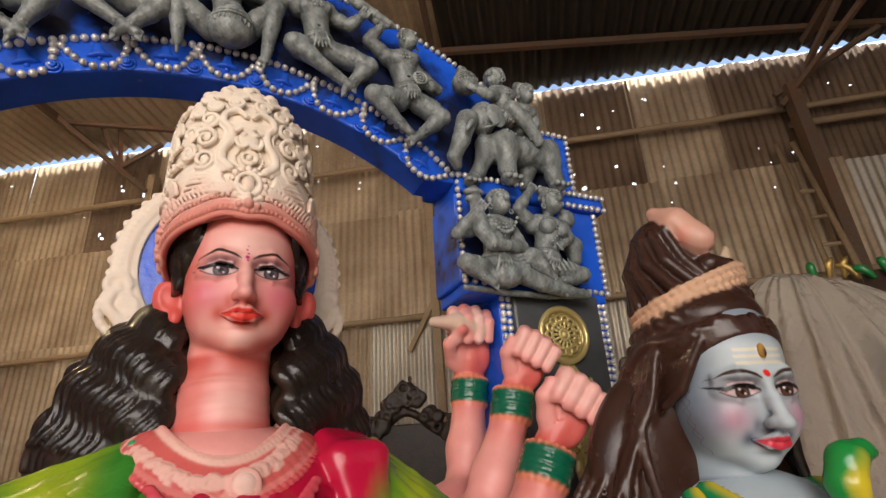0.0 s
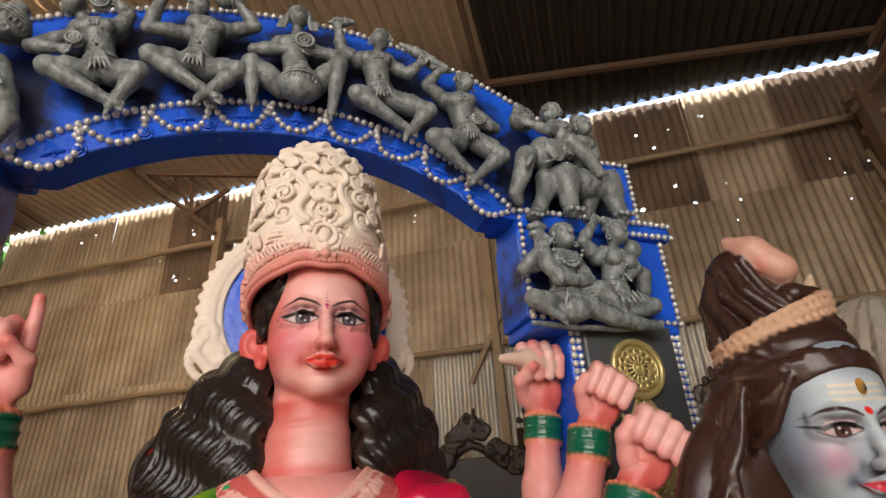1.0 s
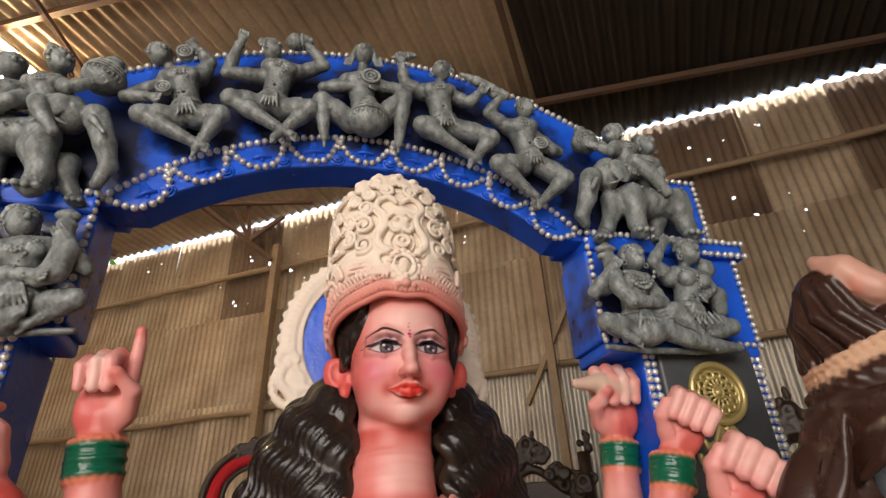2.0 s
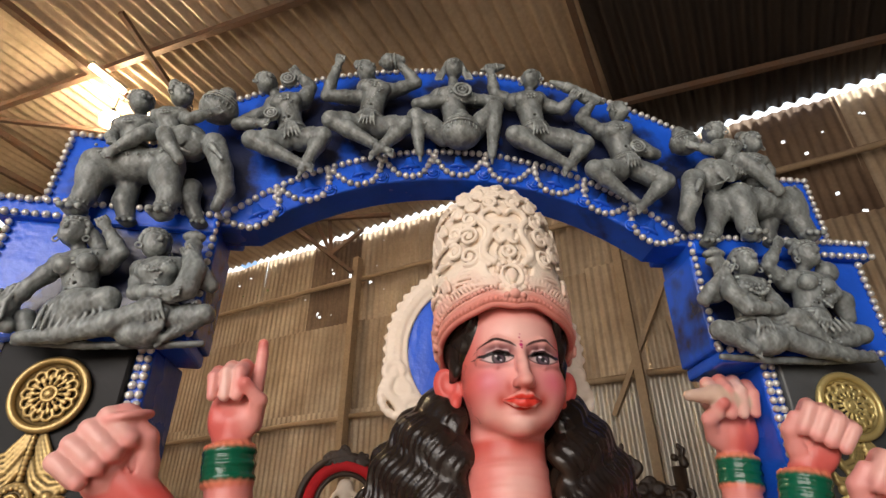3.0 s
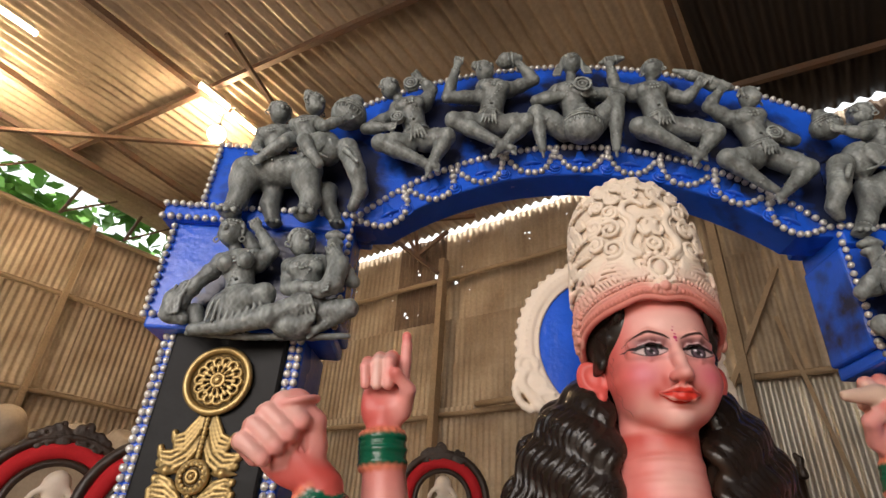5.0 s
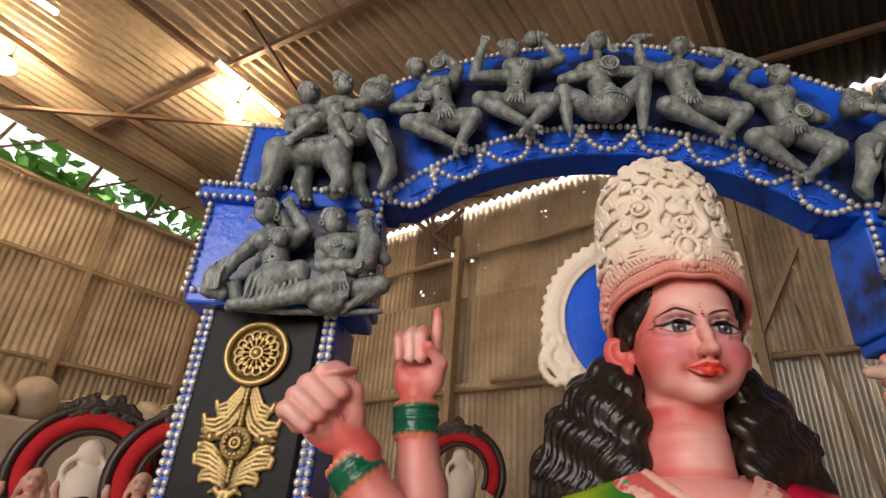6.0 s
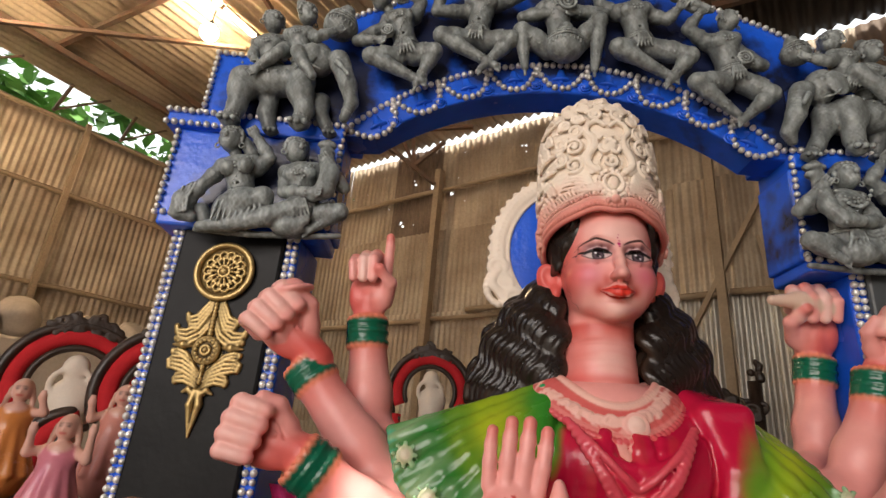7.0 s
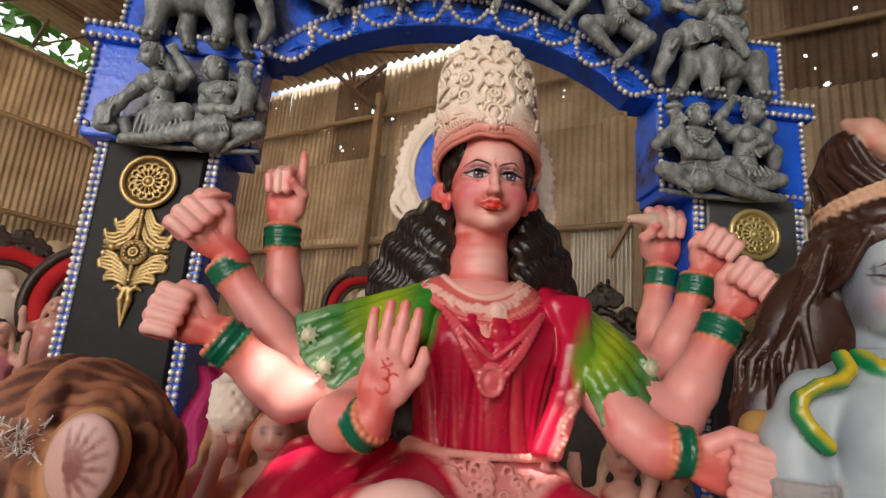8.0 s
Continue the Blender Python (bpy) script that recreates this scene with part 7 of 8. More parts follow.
k = Relief()
elephant(k, (118, 106), (-6, 100), (-55, 164), [(-100, 146), (-120, 87), (-134, 49), (-123, 32)],
         [([(127, 88), (134, 46), (144, 23)], 0.028, 0.050), ([(76, 63), (69, 34), (66, 14)], 0.020, 0.024), ([(-1, 82), (-3, 36), (2, 11)], 0.028, 0.062), ([(-44, 77), (-67, 29), (-87, 0)], 0.023, 0.040)], -1)
k.trunk((2, 180), (3, 237), 0.028, 0.062, sash=False)
k.head((-12, 293), 0.026, 0.062, -0.9, 0.1, "bun")
k.neck((3, 247), (-11, 271))
k.arm([(-9, 240), (-47, 216), (-87, 230)], 0.0130, (0.066, 0.088, 0.084))
k.line([(11, 189), (40, 153), (75, 110)], [0.019, 0.016, 0.012], [0.090, 0.098, 0.090], 0.004)
k.trunk((59, 163), (66, 210), 0.027, 0.050, sash=False)
k.head((77, 273), 0.026, 0.058, 0.1, 0.0, "bun")
k.neck((70, 226), (74, 253))
k.arm([(92, 219), (95, 188), (86, 159)], 0.0120, (0.050, 0.064, 0.066))
pot(k, (-91, 259), 0.033, 0.056, (-0.2, 1))
k.finish("elephant_relief", WINGS[1], (0.619, 2.061), "grey high relief of an elephant carrying two riders and a pot", HALF)


def skirt(k, pts, r, out, n):
    """Fine cloth folds laid side by side between two lines of points."""
    for i in range(n):
        t = i / (n - 1)
        q = [(a[0] + (b[0] - a[0]) * t, a[1] + (b[1] - a[1]) * t) for a, b in pts]
        k.line(q, [r * 0.6, r, r * 0.7][:len(q)], out, 0.0012)


k = Relief()
k.line([(-149, -3), (-39, -3), (85, 5), (152, 12)], [0.006, 0.007, 0.007, 0.006], 0.040, 0.004)
k.trunk((-65, 78), (-81, 137), 0.036, 0.048, female=True)
k.head((-113, 211), 0.028, 0.056, -0.15, 0.0, "cap")
k.neck((-88, 154), (-105, 188), 0.013)
k.line([(-87, 210), (-63, 182), (-48, 155)], [0.014, 0.013, 0.008], 0.046, 0.003)
k.arm([(-119, 141), (-149, 92), (-172, 51)], 0.0148, (0.050, 0.060, 0.056))
k.line([(-168, 84), (-180, 55), (-183, 30), (-159, 19)], [0.014, 0.024, 0.021, 0.012], 0.054, 0.004)
skirt(k, [((-158, 91), (-181, 78)), ((-167, 53), (-186, 39)), ((-164, 25), (-180, 21))], 0.0045, 0.072, 4)
k.arm([(-47, 148), (-22, 173), (-60, 222)], 0.0148, (0.048, 0.056, 0.060))
k.line([(-89, 52), (-53, 60), (-15, 75), (-9, 36)], [0.030, 0.028, 0.021, 0.015], [0.046, 0.062, 0.066, 0.056], 0.008)
k.blob((-69, 34), (0.052, 0.030, 0.030), 0.050, k=0.010)
skirt(k, [((-101, 52), (-23, 73)), ((-104, 30), (-11, 45)), ((-106, 9), (-16, 21))], 0.0034, 0.078, 9)
k.line([(-146, 41), (-138, 23), (-129, 10)], [0.016, 0.015, 0.013], 0.040, 0.004)
k.trunk((67, 70), (53, 134), 0.036, 0.048)
k.head((33, 198), 0.028, 0.058, 0.6, 0.1, "cap")
k.neck((49, 151), (38, 178), 0.013)
k.line([(98, 224), (103, 180), (119, 140), (114, 100), (93, 84)], [0.012, 0.016, 0.021, 0.021, 0.014], [0.050, 0.062, 0.074, 0.080, 0.080], 0.004)
k.blob((98, 219), (0.021, 0.014, 0.012), 0.056, k=0.003)
k.blob((101, 201), (0.017, 0.014, 0.010), 0.056, k=0.003)
k.arm([(22, 138), (26, 91), (92, 88)], 0.0148, (0.048, 0.064, 0.088))
k.arm([(87, 149), (149, 120), (108, 167)], 0.0140, (0.046, 0.052, 0.074))
k.line([(60, 57), (5, 29), (-71, 8), (-135, -1)], [0.026, 0.021, 0.016, 0.011], [0.060, 0.070, 0.062, 0.056], 0.006)
k.leg([(99, 52), (148, 62), (104, 25)], 0.0195, (0.046, 0.056, 0.052))
for i in range(6):
    k.line([((27, 58)[0] + 3 * i, (27, 58)[1] - 6 * i), ((60, 45)[0], (60, 45)[1] - 6 * i), ((86, 58)[0], (86, 58)[1] - 6 * i)], 0.0062, 0.070, 0.0015)
k.blob((48, 17), (0.040, 0.026, 0.022), 0.056, k=0.006)
k.finish("couple_relief", WINGS[-1], (-0.629, 1.791), "grey high relief of a seated man and woman", -HALF)

k = Relief()
k.line([(-122, 4), (-32, -1), (80, 0), (169, 6)], [0.006, 0.007, 0.007, 0.006], 0.040, 0.004)
k.trunk((-47, 69), (-47, 135), 0.036, 0.050)
k.head((-34, 203), 0.029, 0.060, 0.15, 0.1, "cap")
k.neck((-44, 155), (-39, 180), 0.013)
k.beads((-76, 153), (-6, 158), 40, 0.084, 13, 0.0040)
k.line([(-94, 223), (-95, 196), (-95, 164), (-96, 120), (-77, 87), (-45, 84)], [0.012, 0.013, 0.015, 0.017, 0.016, 0.012], [0.060, 0.064, 0.070, 0.082, 0.092, 0.094], 0.004)
k.blob((-97, 217), (0.024, 0.016, 0.010), 0.062, k=0.003)
k.blob((-98, 200), (0.020, 0.015, 0.009), 0.062, k=0.003)
k.arm([(-87, 140), (-138, 117), (-101, 163)], 0.0148, (0.048, 0.056, 0.080))
k.arm([(-3, 134), (7, 95), (-61, 86)], 0.0148, (0.050, 0.070, 0.092))
k.leg([(-77, 42), (-126, 50), (-85, 21)], 0.0195, (0.048, 0.062, 0.062))
k.blob((-35, 29), (0.038, 0.028, 0.026), 0.060, k=0.008)
for i in range(5):
    k.line([((-34, 81)[0] - 2 * i, (-34, 81)[1] - 9 * i), ((-12, 71)[0], (-12, 71)[1] - 9 * i), ((14, 80)[0], (14, 80)[1] - 9 * i)], 0.0062, 0.070, 0.0015)
k.line([(-7, 41), (52, 18), (123, 7), (173, 6)], [0.022, 0.018, 0.014, 0.010], [0.058, 0.064, 0.058, 0.054], 0.006)
k.trunk((82, 88), (95, 153), 0.036, 0.046, female=True)
k.head((112, 230), 0.029, 0.056, 0.15, 0.0, "bun")
k.neck((98, 174), (106, 205), 0.012)
k.arm([(56, 163), (18, 198), (51, 244)], 0.0145, (0.046, 0.056, 0.060))
k.arm([(138, 169), (142, 140), (110, 113)], 0.0135, (0.046, 0.060, 0.074))
k.blob((153, 193), (0.021, 0.020, 0.024), 0.048, k=0.004)
k.line([(137, 148), (167, 129), (169, 93)], [0.018, 0.022, 0.014], 0.040, 0.006)
k.leg([(56, 67), (27, 75), (86, 23)], 0.0195, (0.050, 0.072, 0.066))
k.leg([(100, 61), (166, 51), (99, 27)], 0.0195, (0.048, 0.058, 0.058))
skirt(k, [((49, 70), (118, 78)), ((51, 48), (136, 52))], 0.0034, 0.076, 7)
k.finish("couple_relief", WINGS[1], (0.618, 1.802), "grey high relief of a seated man and woman", HALF)
# ---- the ash-blue god statue beside the shrine ----
def god():
    pieces = []
    X, Y, Z = 0.012, 0.145, -0.197
    ASH, DEEP, BROWN = (0.40, 0.47, 0.51), (0.05, 0.07, 0.12), (0.042, 0.018, 0.012)
    tones = dict(skin=ASH, pale=(0.54, 0.61, 0.65), cheek=(0.48, 0.24, 0.32), edge=(0.17, 0.21, 0.27), under=DEEP, ear=(0.46, 0.36, 0.36), shade=(0.07, 0.035, 0.045), iris=(0.11, 0.045, 0.02), lip=(0.62, 0.04, 0.07),
                 lid=0.0062, mark=((1.752, 0.0, 0.0055),), mark_col=(0.75, 0.02, 0.01), stripes=True)
    c, paint = head_solid(X, Y, Z, tones, 8.0, 0.75)
    c.ell((X, Y - 0.2405, 1.582), (0.0055, 0.006, 0.011), col=ASH, k=0.002)
    pieces.append(c.surface(0.0016, paint))
    # third eye and hair
    c = Clay()
    p = lambda x, q, z: (x, -q, z)
    c.ell(p(X, 0.098, 1.583), (0.0065, 0.006, 0.012), col=(0.42, 0.22, 0.04), mat=0, k=0.002)
    c.ell(p(X, 0.103, 1.580), (0.003, 0.004, 0.005), col=(0.03, 0.015, 0.01), mat=0, k=0.001)
    c.ell(p(0.008, -0.030, 1.585), (0.100, 0.098, 0.085), col=BROWN, mat=1, k=0.01)
    c.ell(p(-0.08, -0.06, 1.45), (0.11, 0.05, 0.15), (0, 18, 0), col=BROWN, mat=1, k=0.02)
    c.ell(p(-0.14, -0.06, 1.28), (0.10, 0.05, 0.16), (0, 12, 0), col=BROWN, mat=1, k=0.02)
    c.ell(p(0.10, -0.07, 1.40), (0.07, 0.04, 0.14), col=BROWN, mat=1, k=0.02)
    c.ell(p(0.010, -0.014, 1.648), (0.088, 0.094, 0.056), col=BROWN, mat=1, k=0.006)
    rnd = random.Random(21)
    for i in range(46):                                    # swept back from the brow, over the crown and down one side
        a = radians(-98 + 186 * i / 45)
        sx, cx, j = math.sin(a), math.cos(a), rnd.uniform(-0.004, 0.004)
        down = max(0.0, -sx)
        pts = [p(0.012 + 0.082 * sx, -0.004 + 0.096 * cx, 1.612 - 0.034 * abs(sx) ** 2), p(0.008 + 0.092 * sx, -0.008 + 0.092 * cx, 1.630 - 0.022 * abs(sx) ** 2 + j), p(0.000 + 0.094 * sx, -0.030 + 0.075 * cx, 1.645 - 0.030 * down), p(-0.016 + 0.090 * sx, -0.055 + 0.055 * cx, 1.640 - 0.050 * down),
               p(-0.045 + 0.072 * sx, -0.075 + 0.035 * cx, 1.615 - 0.060 * down + j)]
        c.chain(pts, [0.0055, 0.0085, 0.0085, 0.008, 0.006], col=BROWN if i % 3 else (0.055, 0.026, 0.018), mat=1, k=0.0015)
    for i in range(26):                                    # coil under the plaited band
        a = 2 * math.pi * i / 26
        c.chain([p(0.002 + 0.086 * math.cos(a), -0.028 + 0.084 * math.sin(a), 1.640 + 0.012 * math.cos(a)), p(0.004 + 0.090 * math.cos(a + 0.25), -0.028 + 0.088 * math.sin(a + 0.25), 1.662 + 0.024 * math.cos(a)), p(0.004 + 0.078 * math.cos(a + 0.5), -0.028 + 0.076 * math.sin(a + 0.5), 1.685 + 0.03 * math.cos(a))], [0.009, 0.010, 0.007], col=BROWN, mat=1, k=0.002)
    for i in range(40):                                    # the long fall to one side
        g = i / 39
        ph = rnd.uniform(0, 1.0)
        x1, x2 = -0.145 - 0.085 * g + 0.06 * rnd.random(), -0.15 - 0.10 * g + 0.07 * rnd.random()
        q0 = 0.050 - 0.10 * g
        pts = [p(-0.070 - 0.022 * g, q0, 1.630 - 0.01 * g), p(-0.092 - 0.015 * g, q0 - 0.01, 1.565), p(-0.115 - 0.035 * g, q0 - 0.015, 1.495), p(x1, q0 - 0.02, 1.40), p(x1 - 0.012 + 0.01 * math.sin(ph), q0 - 0.02, 1.31), p(x2, q0 - 0.02, 1.17)]
        if g < 0.35:                                       # behind the ear
            pts = [p(-0.085, 0.0 - 0.03 * g, 1.60), p(-0.100, -0.02, 1.53), p(-0.105, -0.025, 1.46), p(-0.13 - 0.05 * g, -0.03, 1.38), p(-0.16, -0.03, 1.28)]
        n = 6
        fine = []
        for a, b in zip(pts, pts[1:]):
            fine += [V(a).lerp(V(b), j / n) for j in range(n)]
        fine = [q + V((0.004 * math.sin(j * 0.55 + ph * 6), 0.003 * math.cos(j * 0.5), 0)) for j, q in enumerate(fine)]
        c.chain(fine, [0.0068 - 0.002 * j / len(fine) for j in range(len(fine))], col=BROWN if i % 3 else (0.055, 0.026, 0.018), mat=1, k=0.0014)
    for i in range(10):
        c.chain([p(0.085 + 0.004 * i, 0.03 - 0.012 * i, 1.55), p(0.095 + 0.004 * i, 0.01 - 0.008 * i, 1.45), p(0.11 + 0.006 * i, 0.01, 1.34)], [0.009, 0.008, 0.006], col=HAIR, mat=1, k=0.002)
    for i in range(9):                                     # before and over the ear
        c.chain([p(-0.052 - 0.003 * i, 0.066 - 0.009 * i, 1.606), p(-0.066 - 0.002 * i, 0.050 - 0.010 * i, 1.575), p(-0.076 - 0.0015 * i, 0.034 - 0.011 * i, 1.545), p(-0.090, 0.005 - 0.008 * i, 1.525 - 0.002 * i)], [0.007, 0.0085, 0.008, 0.006], col=BROWN, mat=1, k=0.0015)
    # topknot with its bud, and the plaited band round it
    c.chain([p(-0.005, -0.03, 1.69), p(-0.025, -0.03, 1.74), p(-0.030, -0.02, 1.79)], [0.072, 0.052, 0.040], col=BROWN, mat=1, k=0.01)
    for i in range(12):
        a = 2 * math.pi * i / 12
        c.chain([p(-0.005 + 0.074 * math.cos(a), -0.03 + 0.074 * math.sin(a), 1.685), p(-0.025 + 0.055 * math.cos(a + 0.4), -0.03 + 0.055 * math.sin(a + 0.4), 1.745), p(-0.028 + 0.038 * math.cos(a + 0.8), -0.02 + 0.04 * math.sin(a + 0.8), 1.80)], [0.011, 0.010, 0.006], col=BROWN, mat=1, k=0.003)
    c.chain([p(-0.030, -0.01, 1.842), p(-0.012, 0.012, 1.815), p(0.014, 0.030, 1.778)], [0.012, 0.026, 0.024], col=(0.62, 0.34, 0.26), mat=0, k=0.008)
    c.ell(p(-0.004, 0.030, 1.790), (0.018, 0.014, 0.020), col=(0.66, 0.28, 0.21), mat=0, k=0.006)
    c.chain([p(0.040, 0.01, 1.735), p(0.060, 0.015, 1.748), p(0.066, 0.018, 1.768)], [0.016, 0.011, 0.005], col=(0.55, 0.42, 0.28), mat=0, k=0.004)
    c.chain([p(0.02, 0.03, 1.735), p(0.05, 0.03, 1.730), p(0.075, 0.01, 1.722)], [0.018, 0.015, 0.010], col=BROWN, mat=1, k=0.004)
    for row, (dz, rr) in enumerate(((0.0, 0.0078), (0.013, 0.0078), (-0.012, 0.006))):
        for i in range(44):
            a = 2 * math.pi * i / 44 + row * 0.07
            c.ell(p(0.006 + 0.088 * math.cos(a), -0.026 + 0.086 * math.sin(a), 1.690 + 0.032 * math.cos(a) + dz + 0.008 * math.sin(a)), (rr, rr, rr * 0.85), col=(0.60, 0.37, 0.24), mat=2, k=0.003)
    pieces.append(c.surface(0.0033, even=1))
    # trunk, arm, ornaments, the snake round the neck
    c = Clay()
    c.ell(p(0.02, -0.02, 1.36), (0.15, 0.060, 0.05), col=ASH, k=0.03, soft=0.03)
    c.ell(p(0.03, -0.02, 1.24), (0.17, 0.085, 0.14), col=ASH, k=0.04, soft=0.03)
    for x in (-0.045, 0.10):
        c.ell(p(x, 0.055, 1.275), (0.062, 0.034, 0.052), col=ASH, k=0.03)
        c.ring(p(x, 0.050, 1.272), 0.060, 0.009, (90, 0, 0), col=DEEP, k=0.02, soft=0.04)
        c.ell(p(x + 0.005, 0.089, 1.275), (0.007, 0.005, 0.007), col=(0.03, 0.03, 0.04), k=0.003)
    c.cap(p(0.02, -0.02, 1.30), p(0.02, -0.02, 0.95), 0.14, 0.17, col=ASH, k=0.04)
    c.chain([p(-0.125, -0.005, 1.335), p(-0.165, 0.01, 1.26), p(-0.172, 0.04, 1.16)], [0.052, 0.047, 0.044], col=ASH, k=0.02)
    c.chain([p(0.19, -0.005, 1.335), p(0.215, 0.01, 1.26), p(0.215, 0.04, 1.16)], [0.052, 0.047, 0.044], col=ASH, k=0.02)
    for i in range(22):
        a = 2 * math.pi * i / 22
        for dz in (0.0, 0.012):
            c.ell(p(-0.168 + 0.050 * math.cos(a), 0.028 + 0.050 * math.sin(a), 1.195 + dz), 0.0075, col=(0.35, 0.33, 0.33), mat=2, k=0.002)
    for i in range(40):
        t = i / 39
        c.ell(p(-0.075 + 0.19 * t, 0.055 + 0.035 * math.sin(math.pi * t), 1.362 - 0.10 * math.sin(math.pi * t)), 0.0065, col=(0.36, 0.36, 0.37), mat=2, k=0.002)
    c.chain([p(-0.20, -0.03, 1.28), p(-0.215, -0.01, 1.15), p(-0.21, 0.0, 1.0)], [0.035, 0.042, 0.05], col=(0.42, 0.24, 0.07), mat=2, k=0.01)
    coil = [p(-0.100, 0.040, 1.408), p(-0.098, 0.058, 1.385), p(-0.115, 0.066, 1.368), p(-0.145, 0.066, 1.358), p(-0.172, 0.062, 1.338), p(-0.176, 0.066, 1.312), p(-0.162, 0.072, 1.288), p(-0.142, 0.074, 1.266)]
    neck = [p(-0.065, 0.02, 1.412), p(-0.052, 0.052, 1.392), p(-0.025, 0.078, 1.360), p(0.015, 0.092, 1.335), p(0.06, 0.088, 1.345), p(0.095, 0.06, 1.385), p(0.10, 0.02, 1.41)]
    hood = [p(0.085, 0.09, 1.36), p(0.060, 0.115, 1.385), p(0.055, 0.12, 1.415), p(0.068, 0.12, 1.442), p(0.092, 0.12, 1.452), p(0.106, 0.122, 1.448)]
    for line, r in ((coil, 0.0125), (neck, 0.0145)):
        c.chain(line, r, col=(0.01, 0.22, 0.07), mat=3, k=0.004)
        c.chain([V(q) + V((0.004, -r * 0.55, 0.005)) for q in line], r * 0.62, col=(0.60, 0.44, 0.02), mat=3, k=0.003)
    c.chain(hood, [0.010, 0.016, 0.022, 0.023, 0.015, 0.008], col=(0.015, 0.26, 0.05), mat=3, k=0.005)
    c.chain([V(q) + V((0.003, -0.011, 0)) for q in hood[:4]], [0.007, 0.012, 0.016, 0.012], col=(0.62, 0.50, 0.03), mat=3, k=0.003)
    pieces.append(c.surface(0.0050))
    ob = clay_object("god_statue", pieces, PAINTS)
    ob.matrix_world = pose(0.393, 0.833, 0, 0, 0, 9.8)
    tagged(ob, "ash-blue god statue with long brown hair and topknot", "statue")


god()


def plinth(m, w, d, h, label):
    ob = thing("plinth", m, label, "plinth")
    bm = bmesh.new()
    box(bm, (-w / 2, -d / 2, 0), (w / 2, d / 2, h - 0.04), 0.008)
    part("body", bm, M_WOOD, ob)
    bm = bmesh.new()
    box(bm, (-w / 2 - 0.02, -d / 2 - 0.02, h - 0.04), (w / 2 + 0.02, d / 2 + 0.02, h), 0.008)
    part("top", bm, M_WOOD, ob)


plinth(SHRINE @ pose(0.06, -0.16, 0), 0.58, 0.60, 0.955, "dark wooden plinth under the goddess statue")
plinth(pose(0.42, 0.87, 0, 0, 0, 9.8), 0.40, 0.32, 0.80, "dark wooden plinth under the god statue")


# ---- lion with a brown mane, low in front of the column ----
def lion():
    c = Clay()
    MANE, DARK, TAN, PINK = (0.30, 0.115, 0.055), (0.085, 0.026, 0.016), (0.45, 0.22, 0.09), (0.55, 0.33, 0.30)
    rnd = random.Random(2)
    c.ell((0.0, 0.0, 0.0), (0.155, 0.125, 0.135), col=DARK, mat=2)
    c.cap((0.02, 0.08, -0.05), (0.05, 0.12, -0.45), 0.13, 0.15, col=TAN, mat=0, k=0.03)
    axis = unit(0.50, -0.80, 0.18)
    p, q = axis.orthogonal().normalized(), axis.cross(axis.orthogonal()).normalized()
    for i in range(15):                                    # wavy locks laid in rings round the ear
        th = radians(24 + 9.0 * i)
        for strand in range(2):
            t0, pts, rs = th + radians(4.2) * strand, [], []
            for j in range(73):
                g = 2 * math.pi * j / 72
                w = t0 + radians(2.6) * math.sin(7 * g + 0.9 * i) + radians(1.2) * math.sin(17 * g + i)
                d = math.cos(w) * axis + math.sin(w) * (math.cos(g) * p + math.sin(g) * q)
                r = 1.0 + 0.035 * math.sin(5 * g + 1.7 * i) + (0.03 if strand else 0.0)
                pts.append((0.150 * r * d.x, 0.122 * r * d.y, 0.132 * r * d.z))
                rs.append((0.0105 if strand else 0.0125) * (0.85 + 0.25 * math.sin(9 * g + 2 * i)))
            c.chain(pts, rs, col=MANE if strand else DARK, mat=2, k=0.0014, soft=0.006)
    # ear, set in the mane towards the camera
    c.ell((0.074, -0.122, 0.030), (0.054, 0.030, 0.064), (0, 22, 0), col=TAN, mat=0, k=0.006, soft=0.012)
    c.ell((0.082, -0.148, 0.036), (0.044, 0.012, 0.052), col=PINK, mat=0, k=0.004, soft=0.01)
    for i in range(9):                                     # dark lines that fan out in the ear
        a = radians(-30 + 26 * i)
        pts = []
        for t in (0.0, 0.3, 0.6, 0.85):
            dx, dz = -0.012 + (0.012 + 0.040 * math.sin(a)) * t, -0.006 + (0.006 + 0.046 * math.cos(a)) * t
            pts.append((0.082 + dx, -0.1475 - 0.012 * math.sqrt(max(0.03, 1 - (dx / 0.044) ** 2 - (dz / 0.052) ** 2)), 0.036 + dz))
        c.chain(pts, [0.0030, 0.0024, 0.0018, 0.0012], col=(0.22, 0.07, 0.06), mat=0, k=0.001, soft=0.003)
    # cheek and muzzle
    c.ell((-0.09, -0.115, -0.055), (0.055, 0.05, 0.055), col=(0.60, 0.34, 0.13), mat=0, k=0.02, soft=0.03)
    c.ell((-0.15, -0.12, -0.07), (0.05, 0.05, 0.045), col=(0.62, 0.42, 0.24), mat=0, k=0.02, soft=0.03)
    ob = clay_object("lion_statue", [c.surface(0.0034, even=1)], PAINTS)
    ob.matrix_world = pose(-0.700, 0.250, 1.172, 0, 0, 30) @ Matrix.Diagonal((0.86, 0.9, 1.0, 1.0))
    tagged(ob, "painted lion statue with a curled brown mane", "statue")
    bm = bmesh.new()
    for i in range(110):
        a, b = rnd.uniform(0, 6.28), rnd.uniform(-1, 1)
        p = V((0.035 * math.cos(a) * rnd.random(), 0.03 * math.sin(a), 0.022 * b))
        d = V((rnd.uniform(-1, 1), rnd.uniform(-1, 1), rnd.uniform(-1, 1))).normalized() * 0.008
        bar(bm, p - d, p + d, 0.002, 0.0008)
